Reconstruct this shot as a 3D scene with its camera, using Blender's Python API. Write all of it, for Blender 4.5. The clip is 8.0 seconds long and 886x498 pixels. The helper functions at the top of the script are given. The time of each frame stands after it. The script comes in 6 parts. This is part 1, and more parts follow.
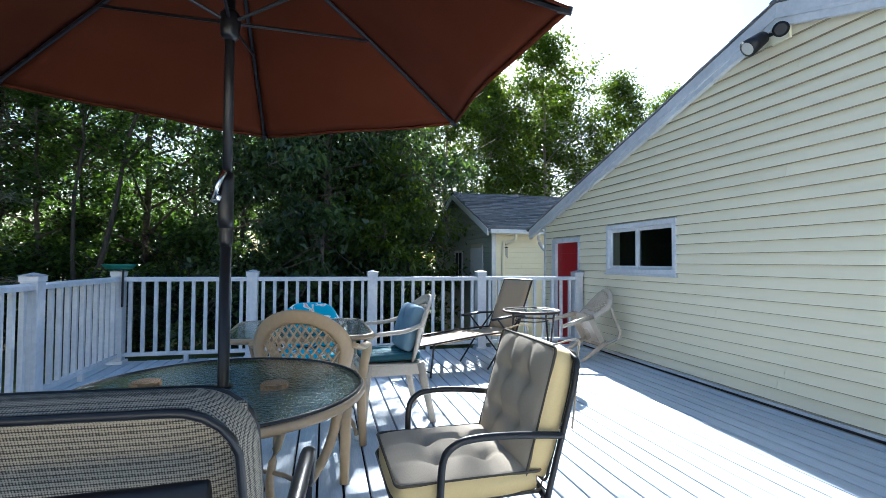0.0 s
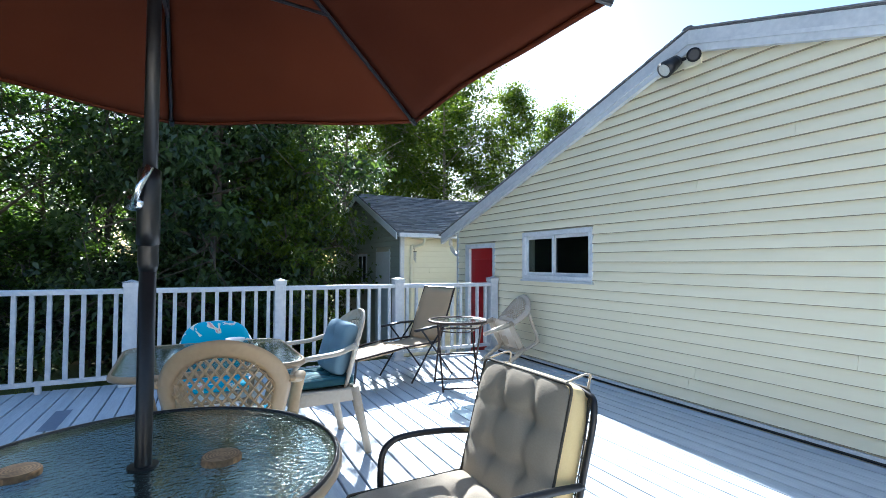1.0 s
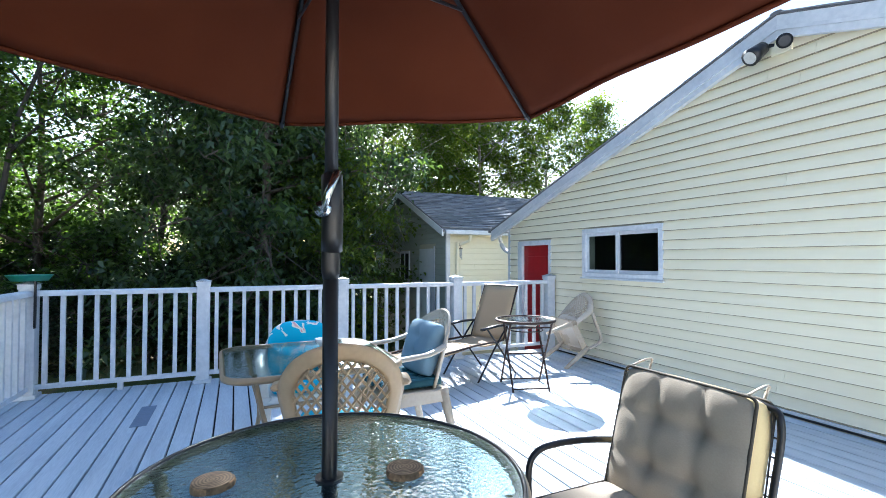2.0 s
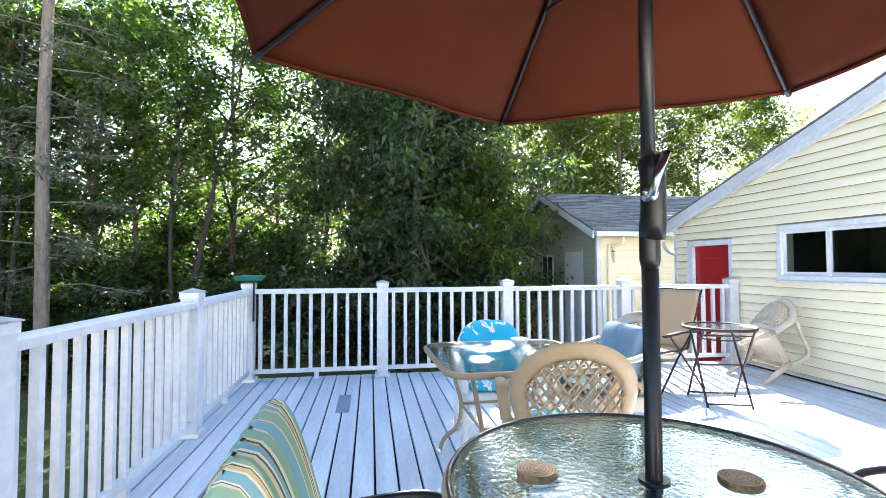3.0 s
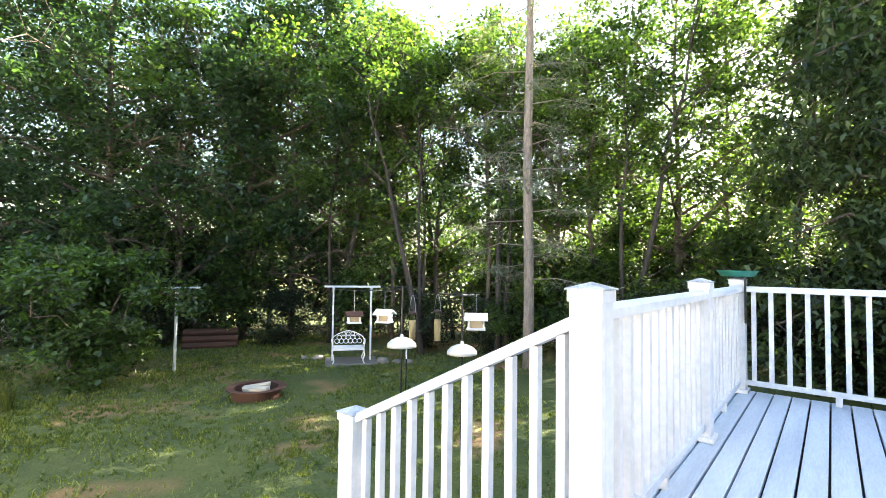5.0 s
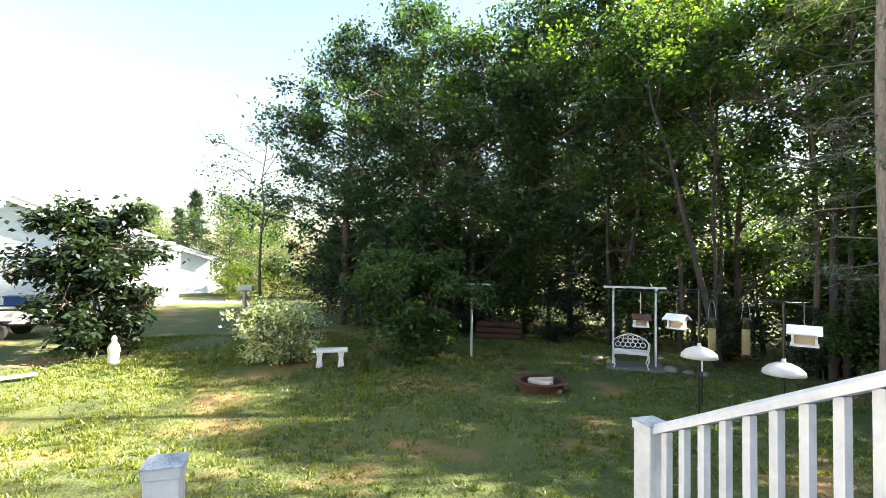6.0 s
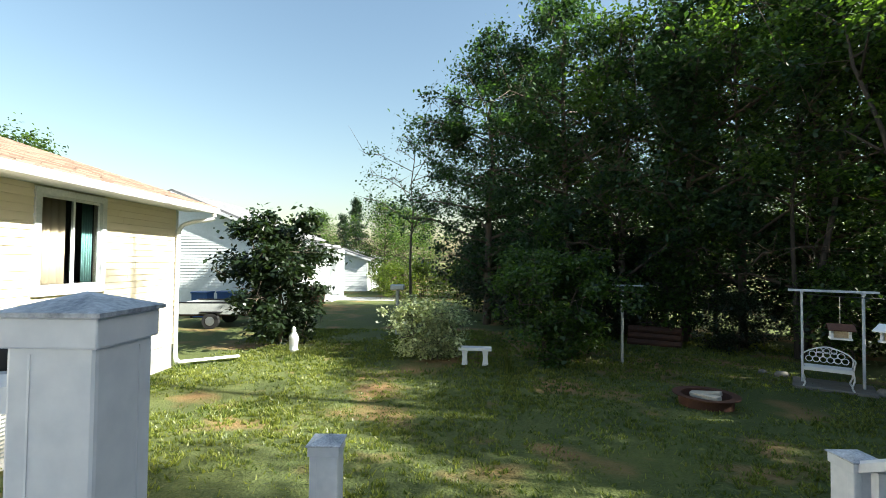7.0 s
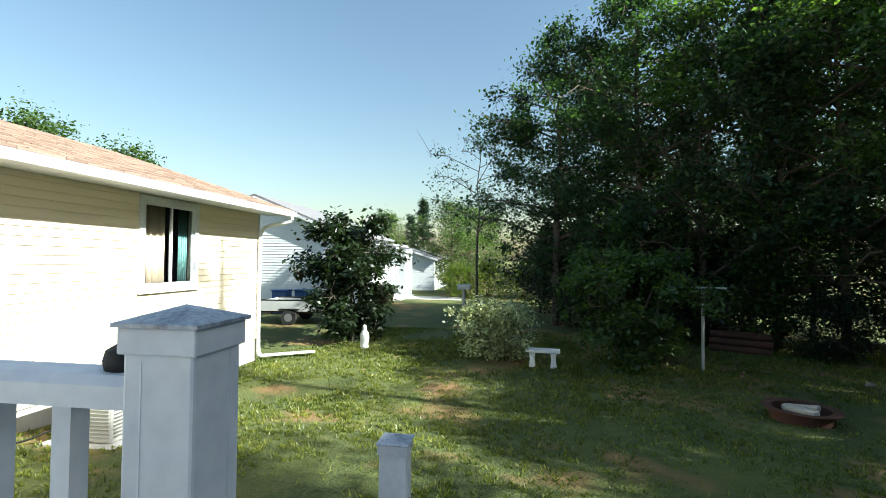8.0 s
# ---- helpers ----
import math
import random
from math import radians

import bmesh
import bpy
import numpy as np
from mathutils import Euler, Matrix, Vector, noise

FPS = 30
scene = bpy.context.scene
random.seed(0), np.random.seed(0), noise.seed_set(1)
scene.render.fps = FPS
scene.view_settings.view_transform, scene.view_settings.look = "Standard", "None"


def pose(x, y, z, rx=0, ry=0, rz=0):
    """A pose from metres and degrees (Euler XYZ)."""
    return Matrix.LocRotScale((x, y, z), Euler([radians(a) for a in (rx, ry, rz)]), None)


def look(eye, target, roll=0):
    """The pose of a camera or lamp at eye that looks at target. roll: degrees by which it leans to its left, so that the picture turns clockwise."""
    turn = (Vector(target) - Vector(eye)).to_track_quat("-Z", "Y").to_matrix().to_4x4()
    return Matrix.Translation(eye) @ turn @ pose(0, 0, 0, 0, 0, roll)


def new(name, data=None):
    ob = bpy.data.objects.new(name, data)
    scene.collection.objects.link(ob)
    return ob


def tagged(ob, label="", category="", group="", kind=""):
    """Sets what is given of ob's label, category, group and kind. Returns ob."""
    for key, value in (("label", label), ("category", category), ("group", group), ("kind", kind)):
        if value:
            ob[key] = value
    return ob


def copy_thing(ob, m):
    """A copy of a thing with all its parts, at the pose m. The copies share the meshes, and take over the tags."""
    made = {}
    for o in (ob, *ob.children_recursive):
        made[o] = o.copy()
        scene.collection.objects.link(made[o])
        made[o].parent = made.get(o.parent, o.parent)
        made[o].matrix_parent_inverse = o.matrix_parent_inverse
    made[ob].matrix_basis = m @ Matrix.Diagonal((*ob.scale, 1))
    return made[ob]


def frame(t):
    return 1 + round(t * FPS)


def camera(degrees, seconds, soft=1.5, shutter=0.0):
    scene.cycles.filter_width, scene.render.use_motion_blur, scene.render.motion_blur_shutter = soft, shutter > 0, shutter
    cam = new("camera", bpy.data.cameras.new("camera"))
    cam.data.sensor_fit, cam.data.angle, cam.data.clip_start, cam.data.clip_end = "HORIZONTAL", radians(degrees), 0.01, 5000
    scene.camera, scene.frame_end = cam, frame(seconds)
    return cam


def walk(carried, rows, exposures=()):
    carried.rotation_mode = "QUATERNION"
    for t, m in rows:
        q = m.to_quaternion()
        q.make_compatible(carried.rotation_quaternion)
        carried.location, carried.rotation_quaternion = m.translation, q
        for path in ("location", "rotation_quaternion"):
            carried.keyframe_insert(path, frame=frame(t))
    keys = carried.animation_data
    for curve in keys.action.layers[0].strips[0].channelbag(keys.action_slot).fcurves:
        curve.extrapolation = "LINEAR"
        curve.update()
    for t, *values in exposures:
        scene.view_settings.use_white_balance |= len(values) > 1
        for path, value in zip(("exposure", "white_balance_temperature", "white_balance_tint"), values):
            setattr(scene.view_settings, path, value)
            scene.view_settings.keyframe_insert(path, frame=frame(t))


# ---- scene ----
cam = camera(87.1, 8.0, soft=0.45)
PATH = [
    (0, (1.614, -0.074, 1.154), (2.103, 1.865, 1.21), 0.4),
    (0.5, (1.55, 0.136, 1.192), (2.308, 1.986, 1.253), 0.4),
    (1, (1.4, 0.297, 1.225), (2.318, 2.073, 1.288), 0.3),
    (1.2, (1.323, 0.366, 1.228), (2.289, 2.116, 1.291), 0.3),
    (2.3, (0.945, 0.554, 1.253), (1.629, 2.433, 1.306), -0.1),
    (2.5, (0.845, 0.582, 1.221), (1.425, 2.495, 1.288), -0.2),
    (3, (0.648, 0.682, 1.21), (0.955, 2.657, 1.279), -0.2),
    (3.5, (0.450, 0.764, 1.179), (0.394, 2.761, 1.254), 0.1),
    (4, (0.265, 0.715, 1.122), (-0.209, 2.656, 1.203), 0.1),
    (5.3, (-0.008, 0.83, 1.088), (-1.517, 2.14, 1.163), 0.9),
    (5.5, (-0.036, 0.811, 1.085), (-1.688, 1.935, 1.155), 0.9),
    (6, (0.011, 0.744, 1.098), (-1.897, 1.339, 1.159), 0.9),
    (6.5, (-0.002, 0.77, 1.097), (-1.988, 1.006, 1.154), 0.7),
    (7, (-0.005, 0.777, 1.098), (-2.004, 0.77, 1.152), 0.6),
    (7.5, (0.015, 0.782, 1.118), (-1.976, 0.609, 1.17), 0.6),
    (8, (0.015, 0.785, 1.126), (-1.963, 0.494, 1.174), 0.6),
]
walk(cam, [(t, look(e, g, r)) for t, e, g, r in PATH],
     [(0.0, 2.0, 5350, 8), (1.2, 2.25, 5350, 8), (2.5, 2.9, 5600, 12), (3.5, 3.7, 6300, 15), (4.0, 3.75, 6450, 14), (5.5, 3.9, 6700, 12), (6.0, 3.1, 6700, 11), (6.5, 2.3, 6700, 8), (7.0, 2.0, 6300, 4), (8.0, 1.8, 5950, 2)])


# ---- light ----
SUN = Vector((0.35, 1.35, 1.0)).normalized()
world = bpy.data.worlds.new("sky")
scene.world = world
world.use_nodes = True
sky = world.node_tree.nodes.new("ShaderNodeTexSky")
sky.sky_type, sky.sun_disc = "NISHITA", False
sky.sun_elevation, sky.sun_rotation = radians(35.6), radians(14.5)
sky.air_density, sky.dust_density = 1.5, 1.4
world.node_tree.links.new(sky.outputs[0], world.node_tree.nodes["Background"].inputs[0])
world.node_tree.nodes["Background"].inputs[1].default_value = 0.052
sun = new("sun", bpy.data.lights.new("sun", "SUN"))
sun.data.energy, sun.data.angle, sun.data.color = 5.0, radians(0.6), (1.0, 0.93, 0.82)
sun.matrix_world = look(SUN * 60, (0, 0, 0))


# ---- materials ----
def mat(name, c1, c2=None, rough=0.6, metal=0.0, fine=40.0, big=2.5, bump=0.15, depth=0.004, stretch=(1, 1, 1), island=0.0, spec=0.5):
    """Two scales of variation between two colours, with relief."""
    m = bpy.data.materials.new(name)
    m.use_nodes = True
    nt = m.node_tree
    b = nt.nodes["Principled BSDF"]
    c2 = c2 or tuple(v * 0.8 for v in c1)
    co = nt.nodes.new("ShaderNodeTexCoord")
    info = nt.nodes.new("ShaderNodeObjectInfo")
    off = nt.nodes.new("ShaderNodeVectorMath")
    off.operation = "MULTIPLY_ADD"
    off.inputs[1].default_value = stretch
    sc = nt.nodes.new("ShaderNodeMath")
    sc.operation, sc.inputs[1].default_value = "MULTIPLY", 37.0
    nt.links.new(info.outputs["Random"], sc.inputs[0])
    nt.links.new(co.outputs["Object"], off.inputs[0])
    nt.links.new(sc.outputs[0], off.inputs[2])
    n1, n2 = nt.nodes.new("ShaderNodeTexNoise"), nt.nodes.new("ShaderNodeTexNoise")
    n1.inputs["Scale"].default_value, n2.inputs["Scale"].default_value = fine, big
    n1.inputs["Detail"].default_value, n2.inputs["Detail"].default_value = 5, 4
    for n in (n1, n2):
        nt.links.new(off.outputs[0], n.inputs["Vector"])
    mix = nt.nodes.new("ShaderNodeMath")
    mix.operation = "MULTIPLY_ADD"
    mix.inputs[1].default_value = 0.45
    nt.links.new(n1.outputs["Fac"], mix.inputs[0])
    half = nt.nodes.new("ShaderNodeMath")
    half.operation, half.inputs[1].default_value = "MULTIPLY", 0.6
    nt.links.new(n2.outputs["Fac"], half.inputs[0])
    nt.links.new(half.outputs[0], mix.inputs[2])
    last = mix
    if island:
        geo = nt.nodes.new("ShaderNodeNewGeometry")
        add = nt.nodes.new("ShaderNodeMath")
        add.operation, add.inputs[1].default_value = "MULTIPLY_ADD", island
        nt.links.new(geo.outputs["Random Per Island"], add.inputs[0])
        sub = nt.nodes.new("ShaderNodeMath")
        sub.operation, sub.inputs[1].default_value = "SUBTRACT", island / 2
        nt.links.new(mix.outputs[0], sub.inputs[0])
        nt.links.new(sub.outputs[0], add.inputs[2])
        last = add
    ramp = nt.nodes.new("ShaderNodeValToRGB")
    ramp.color_ramp.elements[0].position, ramp.color_ramp.elements[1].position = 0.32, 0.72
    ramp.color_ramp.elements[0].color, ramp.color_ramp.elements[1].color = (*c2, 1), (*c1, 1)
    nt.links.new(last.outputs[0], ramp.inputs[0])
    nt.links.new(ramp.outputs[0], b.inputs["Base Color"])
    rr = nt.nodes.new("ShaderNodeMath")
    rr.operation, rr.inputs[1].default_value, rr.inputs[2].default_value = "MULTIPLY_ADD", 0.3, rough - 0.15
    nt.links.new(n2.outputs["Fac"], rr.inputs[0])
    nt.links.new(rr.outputs[0], b.inputs["Roughness"])
    b.inputs["Metallic"].default_value = metal
    b.inputs["Specular IOR Level"].default_value = spec
    if bump:
        bp = nt.nodes.new("ShaderNodeBump")
        bp.inputs["Strength"].default_value, bp.inputs["Distance"].default_value = bump, depth
        nt.links.new(n1.outputs["Fac"], bp.inputs["Height"])
        nt.links.new(bp.outputs[0], b.inputs["Normal"])
    return m


def leaf_mat(name, c1, c2, glow=0.5, spread=0.7, rough=0.42):
    """A thin leaf: reflects on its face, lets light through, varies leaf by leaf."""
    m = bpy.data.materials.new(name)
    m.use_nodes = True
    nt = m.node_tree
    b, out = nt.nodes["Principled BSDF"], nt.nodes["Material Output"]
    geo = nt.nodes.new("ShaderNodeNewGeometry")
    co = nt.nodes.new("ShaderNodeTexCoord")
    n = nt.nodes.new("ShaderNodeTexNoise")
    n.inputs["Scale"].default_value = 0.9
    nt.links.new(co.outputs["Object"], n.inputs["Vector"])
    a = nt.nodes.new("ShaderNodeMath")
    a.operation, a.inputs[1].default_value = "MULTIPLY_ADD", spread
    nt.links.new(geo.outputs["Random Per Island"], a.inputs[0])
    k = nt.nodes.new("ShaderNodeMath")
    k.operation, k.inputs[1].default_value, k.inputs[2].default_value = "MULTIPLY_ADD", 1.2, -0.45
    nt.links.new(n.outputs["Fac"], k.inputs[0])
    nt.links.new(k.outputs[0], a.inputs[2])
    ramp = nt.nodes.new("ShaderNodeValToRGB")
    ramp.color_ramp.elements[0].color, ramp.color_ramp.elements[1].color = (*c1, 1), (*c2, 1)
    nt.links.new(a.outputs[0], ramp.inputs[0])
    nt.links.new(ramp.outputs[0], b.inputs["Base Color"])
    b.inputs["Roughness"].default_value = rough
    tr = nt.nodes.new("ShaderNodeBsdfTranslucent")
    bright = nt.nodes.new("ShaderNodeMix")
    bright.data_type, bright.blend_type = "RGBA", "MULTIPLY"
    bright.inputs[0].default_value = 1.0
    bright.inputs[7].default_value = (1.8, 2.0, 0.62, 1)
    b.inputs["Specular IOR Level"].default_value = 0.5
    nt.links.new(ramp.outputs[0], bright.inputs[6])
    nt.links.new(bright.outputs[2], tr.inputs[0])
    mx = nt.nodes.new("ShaderNodeMixShader")
    mx.inputs[0].default_value = glow
    nt.links.new(b.outputs[0], mx.inputs[1])
    nt.links.new(tr.outputs[0], mx.inputs[2])
    nt.links.new(mx.outputs[0], out.inputs[0])
    return m


def glass_mat(name, colour=(0.9, 0.97, 0.95), rough=0.02, bump=0.0, scale=60.0, ior=1.45, stretch=(1, 1, 1)):
    m = bpy.data.materials.new(name)
    m.use_nodes = True
    nt = m.node_tree
    b = nt.nodes["Principled BSDF"]
    b.inputs["Base Color"].default_value = (*colour, 1)
    b.inputs["Transmission Weight"].default_value = 1.0
    b.inputs["Roughness"].default_value, b.inputs["IOR"].default_value = rough, ior
    if bump:
        co, v = nt.nodes.new("ShaderNodeTexCoord"), nt.nodes.new("ShaderNodeTexVoronoi")
        sc = nt.nodes.new("ShaderNodeMapping")
        sc.inputs["Scale"].default_value = stretch
        v.feature = "SMOOTH_F1"
        v.inputs["Scale"].default_value = scale
        bp = nt.nodes.new("ShaderNodeBump")
        bp.inputs["Strength"].default_value, bp.inputs["Distance"].default_value = bump, 0.006
        nt.links.new(co.outputs["Object"], sc.inputs[0])
        nt.links.new(sc.outputs[0], v.inputs["Vector"])
        nt.links.new(v.outputs["Distance"], bp.inputs["Height"])
        nt.links.new(bp.outputs[0], b.inputs["Normal"])
    return m


def banded(name, colours, width, axis=0, rough=0.85):
    """Woven stripes: bands of colour that repeat over a width in metres."""
    m = mat(name, colours[0][1], rough=rough, fine=300, bump=0.3, depth=0.002)
    nt = m.node_tree
    b = nt.nodes["Principled BSDF"]
    co, sep = nt.nodes.new("ShaderNodeTexCoord"), nt.nodes.new("ShaderNodeSeparateXYZ")
    nt.links.new(co.outputs["Object"], sep.inputs[0])
    d = nt.nodes.new("ShaderNodeMath")
    d.operation, d.inputs[1].default_value = "MULTIPLY", 1.0 / width
    nt.links.new(sep.outputs[axis], d.inputs[0])
    f = nt.nodes.new("ShaderNodeMath")
    f.operation = "FRACT"
    nt.links.new(d.outputs[0], f.inputs[0])
    ramp = nt.nodes.new("ShaderNodeValToRGB")
    ramp.color_ramp.interpolation = "CONSTANT"
    els = ramp.color_ramp.elements
    els[0].position, els[0].color = 0.0, (*colours[0][1], 1)
    els[1].position, els[1].color = colours[1][0], (*colours[1][1], 1)
    for p, c in colours[2:]:
        e = els.new(p)
        e.color = (*c, 1)
    nt.links.new(f.outputs[0], ramp.inputs[0])
    nt.links.new(ramp.outputs[0], b.inputs["Base Color"])
    return m


def woven(name, light, dark, pitch=0.007):
    """Open mesh fabric: light threads over dark holes."""
    m = mat(name, light, rough=0.8, fine=200, bump=0.0)
    nt = m.node_tree
    b = nt.nodes["Principled BSDF"]
    co = nt.nodes.new("ShaderNodeTexCoord")
    ch = nt.nodes.new("ShaderNodeTexVoronoi")
    ch.inputs["Scale"].default_value = 1 / pitch
    ch.inputs["Randomness"].default_value = 0.12
    nt.links.new(co.outputs["Object"], ch.inputs["Vector"])
    ramp = nt.nodes.new("ShaderNodeValToRGB")
    ramp.color_ramp.elements[0].position, ramp.color_ramp.elements[0].color = 0.42, (*light, 1)
    ramp.color_ramp.elements[1].position, ramp.color_ramp.elements[1].color = 0.62, (*dark, 1)
    nt.links.new(ch.outputs["Distance"], ramp.inputs[0])
    nt.links.new(ramp.outputs[0], b.inputs["Base Color"])
    bp = nt.nodes.new("ShaderNodeBump")
    bp.inputs["Strength"].default_value, bp.inputs["Distance"].default_value, bp.invert = 0.6, 0.003, True
    nt.links.new(ch.outputs["Distance"], bp.inputs["Height"])
    nt.links.new(bp.outputs[0], b.inputs["Normal"])
    return m


WHITE = mat("white_vinyl", (0.72, 0.73, 0.75), (0.49, 0.515, 0.555), rough=0.45, fine=25, big=3, bump=0.08)
CAP = mat("weathered_cap", (0.60, 0.63, 0.67), (0.10, 0.12, 0.15), rough=0.45, fine=110, big=14, bump=0.3)
DECK = mat("painted_deck", (0.61, 0.66, 0.71), (0.37, 0.42, 0.49), rough=0.55, fine=22, big=1.6, bump=0.35, stretch=(6, 0.6, 6))
YELLOW = mat("pale_yellow_vinyl", (0.84, 0.775, 0.58), (0.78, 0.715, 0.52), rough=0.5, fine=8, big=0.6, bump=0.06, stretch=(1, 0.4, 4))
CREAM = mat("cream_vinyl", (0.74, 0.655, 0.50), (0.68, 0.59, 0.45), rough=0.5, fine=8, big=0.6, bump=0.06, stretch=(0.4, 1, 4))
PALEBLUE = mat("white_siding", (0.72, 0.75, 0.78), rough=0.55, fine=8, big=0.8, bump=0.05)
# Shed siding recoloured grey-green to hold the tree shade on its gable.
GABLESHADE = mat("shade_grey_vinyl", (0.36, 0.39, 0.34), (0.29, 0.32, 0.28), rough=0.55, fine=8, big=0.6, bump=0.06, stretch=(1, 0.4, 4))
SHEATH = mat("wall_sheathing", (0.55, 0.52, 0.4), rough=0.8)
CONCRETE = mat("concrete", (0.55, 0.53, 0.49), (0.38, 0.37, 0.35), rough=0.85, fine=60, bump=0.4)
STONE = mat("dark_stone", (0.24, 0.22, 0.19), (0.11, 0.10, 0.09), rough=0.9, fine=40, big=5, bump=0.5)
SHINGLE = mat("grey_shingle", (0.22, 0.22, 0.23), (0.10, 0.10, 0.11), rough=0.9, fine=120, big=6, bump=0.6, island=0.6)
SHINGLEB = mat("brown_shingle", (0.33, 0.24, 0.19), (0.20, 0.14, 0.11), rough=0.9, fine=120, big=6, bump=0.6, island=0.6)
RED = mat("red_door_paint", (0.34, 0.016, 0.02), (0.27, 0.012, 0.016), rough=0.4, fine=20, bump=0.05)
BLACK = mat("black_metal", (0.02, 0.02, 0.023), (0.012, 0.012, 0.014), rough=0.35, metal=0.3, fine=80, bump=0.05)
BRONZE = mat("bronze_metal", (0.06, 0.035, 0.025), (0.03, 0.018, 0.014), rough=0.4, metal=0.5, fine=80, bump=0.05)
CHROME = mat("chrome", (0.75, 0.76, 0.78), (0.65, 0.66, 0.68), rough=0.2, metal=1.0, fine=40, bump=0.0)
GALV = mat("galvanised_steel", (0.45, 0.48, 0.5), (0.32, 0.34, 0.36), rough=0.45, metal=0.8, fine=30)
TAN = mat("tan_plastic", (0.50, 0.355, 0.205), (0.42, 0.295, 0.165), rough=0.42, fine=50, big=4, bump=0.08)
# Tan made paler to paint in the sky's sheen on two chairs.
TANSHEEN = mat("sky_sheen_tan_plastic", (0.54, 0.47, 0.38), (0.46, 0.37, 0.27), rough=0.28, fine=50, big=4, bump=0.08)
TANMETAL = mat("tan_metal", (0.36, 0.27, 0.17), (0.28, 0.20, 0.12), rough=0.4, metal=0.1, fine=60, bump=0.06)
WHITEPL = mat("white_plastic", (0.78, 0.78, 0.77), (0.70, 0.70, 0.69), rough=0.4, fine=40, bump=0.05)
BEIGE = mat("beige_cushion", (0.42, 0.36, 0.275), (0.34, 0.285, 0.215), rough=0.9, fine=220, big=5, bump=0.35, depth=0.002)
CORD = mat("dark_piping_cord", (0.09, 0.075, 0.055), (0.05, 0.042, 0.03), rough=0.9, fine=200, bump=0.3, depth=0.002)
# Boxing painted yellower than the cushion faces for the sun shining through it.
BEIGESUNLIT = mat("sunlit_beige_side", (0.68, 0.53, 0.27), (0.6, 0.46, 0.22), rough=0.9, fine=220, big=5, bump=0.3, depth=0.002)
BLUE = mat("slate_blue_cushion", (0.22, 0.33, 0.41), (0.16, 0.25, 0.32), rough=0.9, fine=200, big=6, bump=0.35, depth=0.002)
TEAL = banded("teal_stripe", [(0.0, (0.03, 0.13, 0.16)), (0.45, (0.10, 0.24, 0.25)), (0.62, (0.02, 0.08, 0.10))], 0.05)
STRIPE = banded("striped_cushion", [(0.0, (0.251, 0.376, 0.251)), (0.26, (0.671, 0.630, 0.460)), (0.31, (0.093, 0.073, 0.056)), (0.345, (0.545, 0.409, 0.178)), (0.42, (0.671, 0.630, 0.460)), (0.46, (0.187, 0.367, 0.409)), (0.76, (0.671, 0.650, 0.502)), (0.81, (0.125, 0.093, 0.073)), (0.84, (0.596, 0.545, 0.336)), (0.90, (0.251, 0.376, 0.251))], 0.10)
MESHFAB = woven("cream_mesh", (0.34, 0.30, 0.235), (0.035, 0.03, 0.024), pitch=0.004)
SLING = mat("tan_sling", (0.46, 0.33, 0.20), (0.39, 0.28, 0.17), rough=0.85, fine=260, big=4, bump=0.3, depth=0.002)
def ringed(name, light, dark, pitch=0.007):
    """End grain: growth rings about the middle with dark cracks."""
    m = mat(name, light, dark, rough=0.8, fine=120, big=30, bump=0.3)
    nt = m.node_tree
    b = nt.nodes["Principled BSDF"]
    src = b.inputs["Base Color"].links[0].from_socket
    co, wv = nt.nodes.new("ShaderNodeTexCoord"), nt.nodes.new("ShaderNodeTexWave")
    wv.wave_type, wv.rings_direction = "RINGS", "Z"
    wv.inputs["Scale"].default_value, wv.inputs["Distortion"].default_value = 0.3 / pitch, 1.6
    nt.links.new(co.outputs["Object"], wv.inputs["Vector"])
    mx = nt.nodes.new("ShaderNodeMix")
    mx.data_type, mx.blend_type = "RGBA", "MULTIPLY"
    mx.inputs[0].default_value = 0.55
    nt.links.new(src, mx.inputs[6])
    nt.links.new(wv.outputs["Color"], mx.inputs[7])
    nt.links.new(mx.outputs[2], b.inputs["Base Color"])
    return m


LOG = mat("wood_slice_bark", (0.46, 0.28, 0.14), (0.05, 0.028, 0.016), rough=0.9, fine=95, big=40, bump=1.0)
SLICE = ringed("wood_slice_face", (0.50, 0.33, 0.18), (0.20, 0.115, 0.055))
BARK = mat("bark", (0.17, 0.13, 0.10), (0.07, 0.055, 0.045), rough=0.95, fine=14, big=3, bump=1.0, depth=0.03, stretch=(3, 3, 0.5))
DARKBARK = mat("dark_bark", (0.085, 0.07, 0.06), (0.035, 0.03, 0.026), rough=0.95, fine=14, big=3, bump=1.0, depth=0.03, stretch=(3, 3, 0.5))
PALEBARK = mat("pale_bark", (0.33, 0.28, 0.23), (0.19, 0.155, 0.13), rough=0.9, fine=14, big=3, bump=0.8, depth=0.02, stretch=(1, 1, 3))
RUST = mat("rusty_steel", (0.12, 0.052, 0.032), (0.05, 0.022, 0.015), rough=0.85, metal=0.2, fine=40, bump=0.4)
ASH = mat("pale_split_log", (0.62, 0.57, 0.48), (0.42, 0.36, 0.29), rough=0.85, fine=40, bump=0.4)
GREENPL = mat("green_plastic", (0.03, 0.22, 0.17), (0.02, 0.16, 0.12), rough=0.4, fine=40, bump=0.05)
BLUEBIN = mat("blue_plastic", (0.03, 0.09, 0.28), (0.02, 0.07, 0.2), rough=0.5)
# Near-black used for shade: inside windows and below the deck boards.
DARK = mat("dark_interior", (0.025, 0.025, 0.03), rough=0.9)
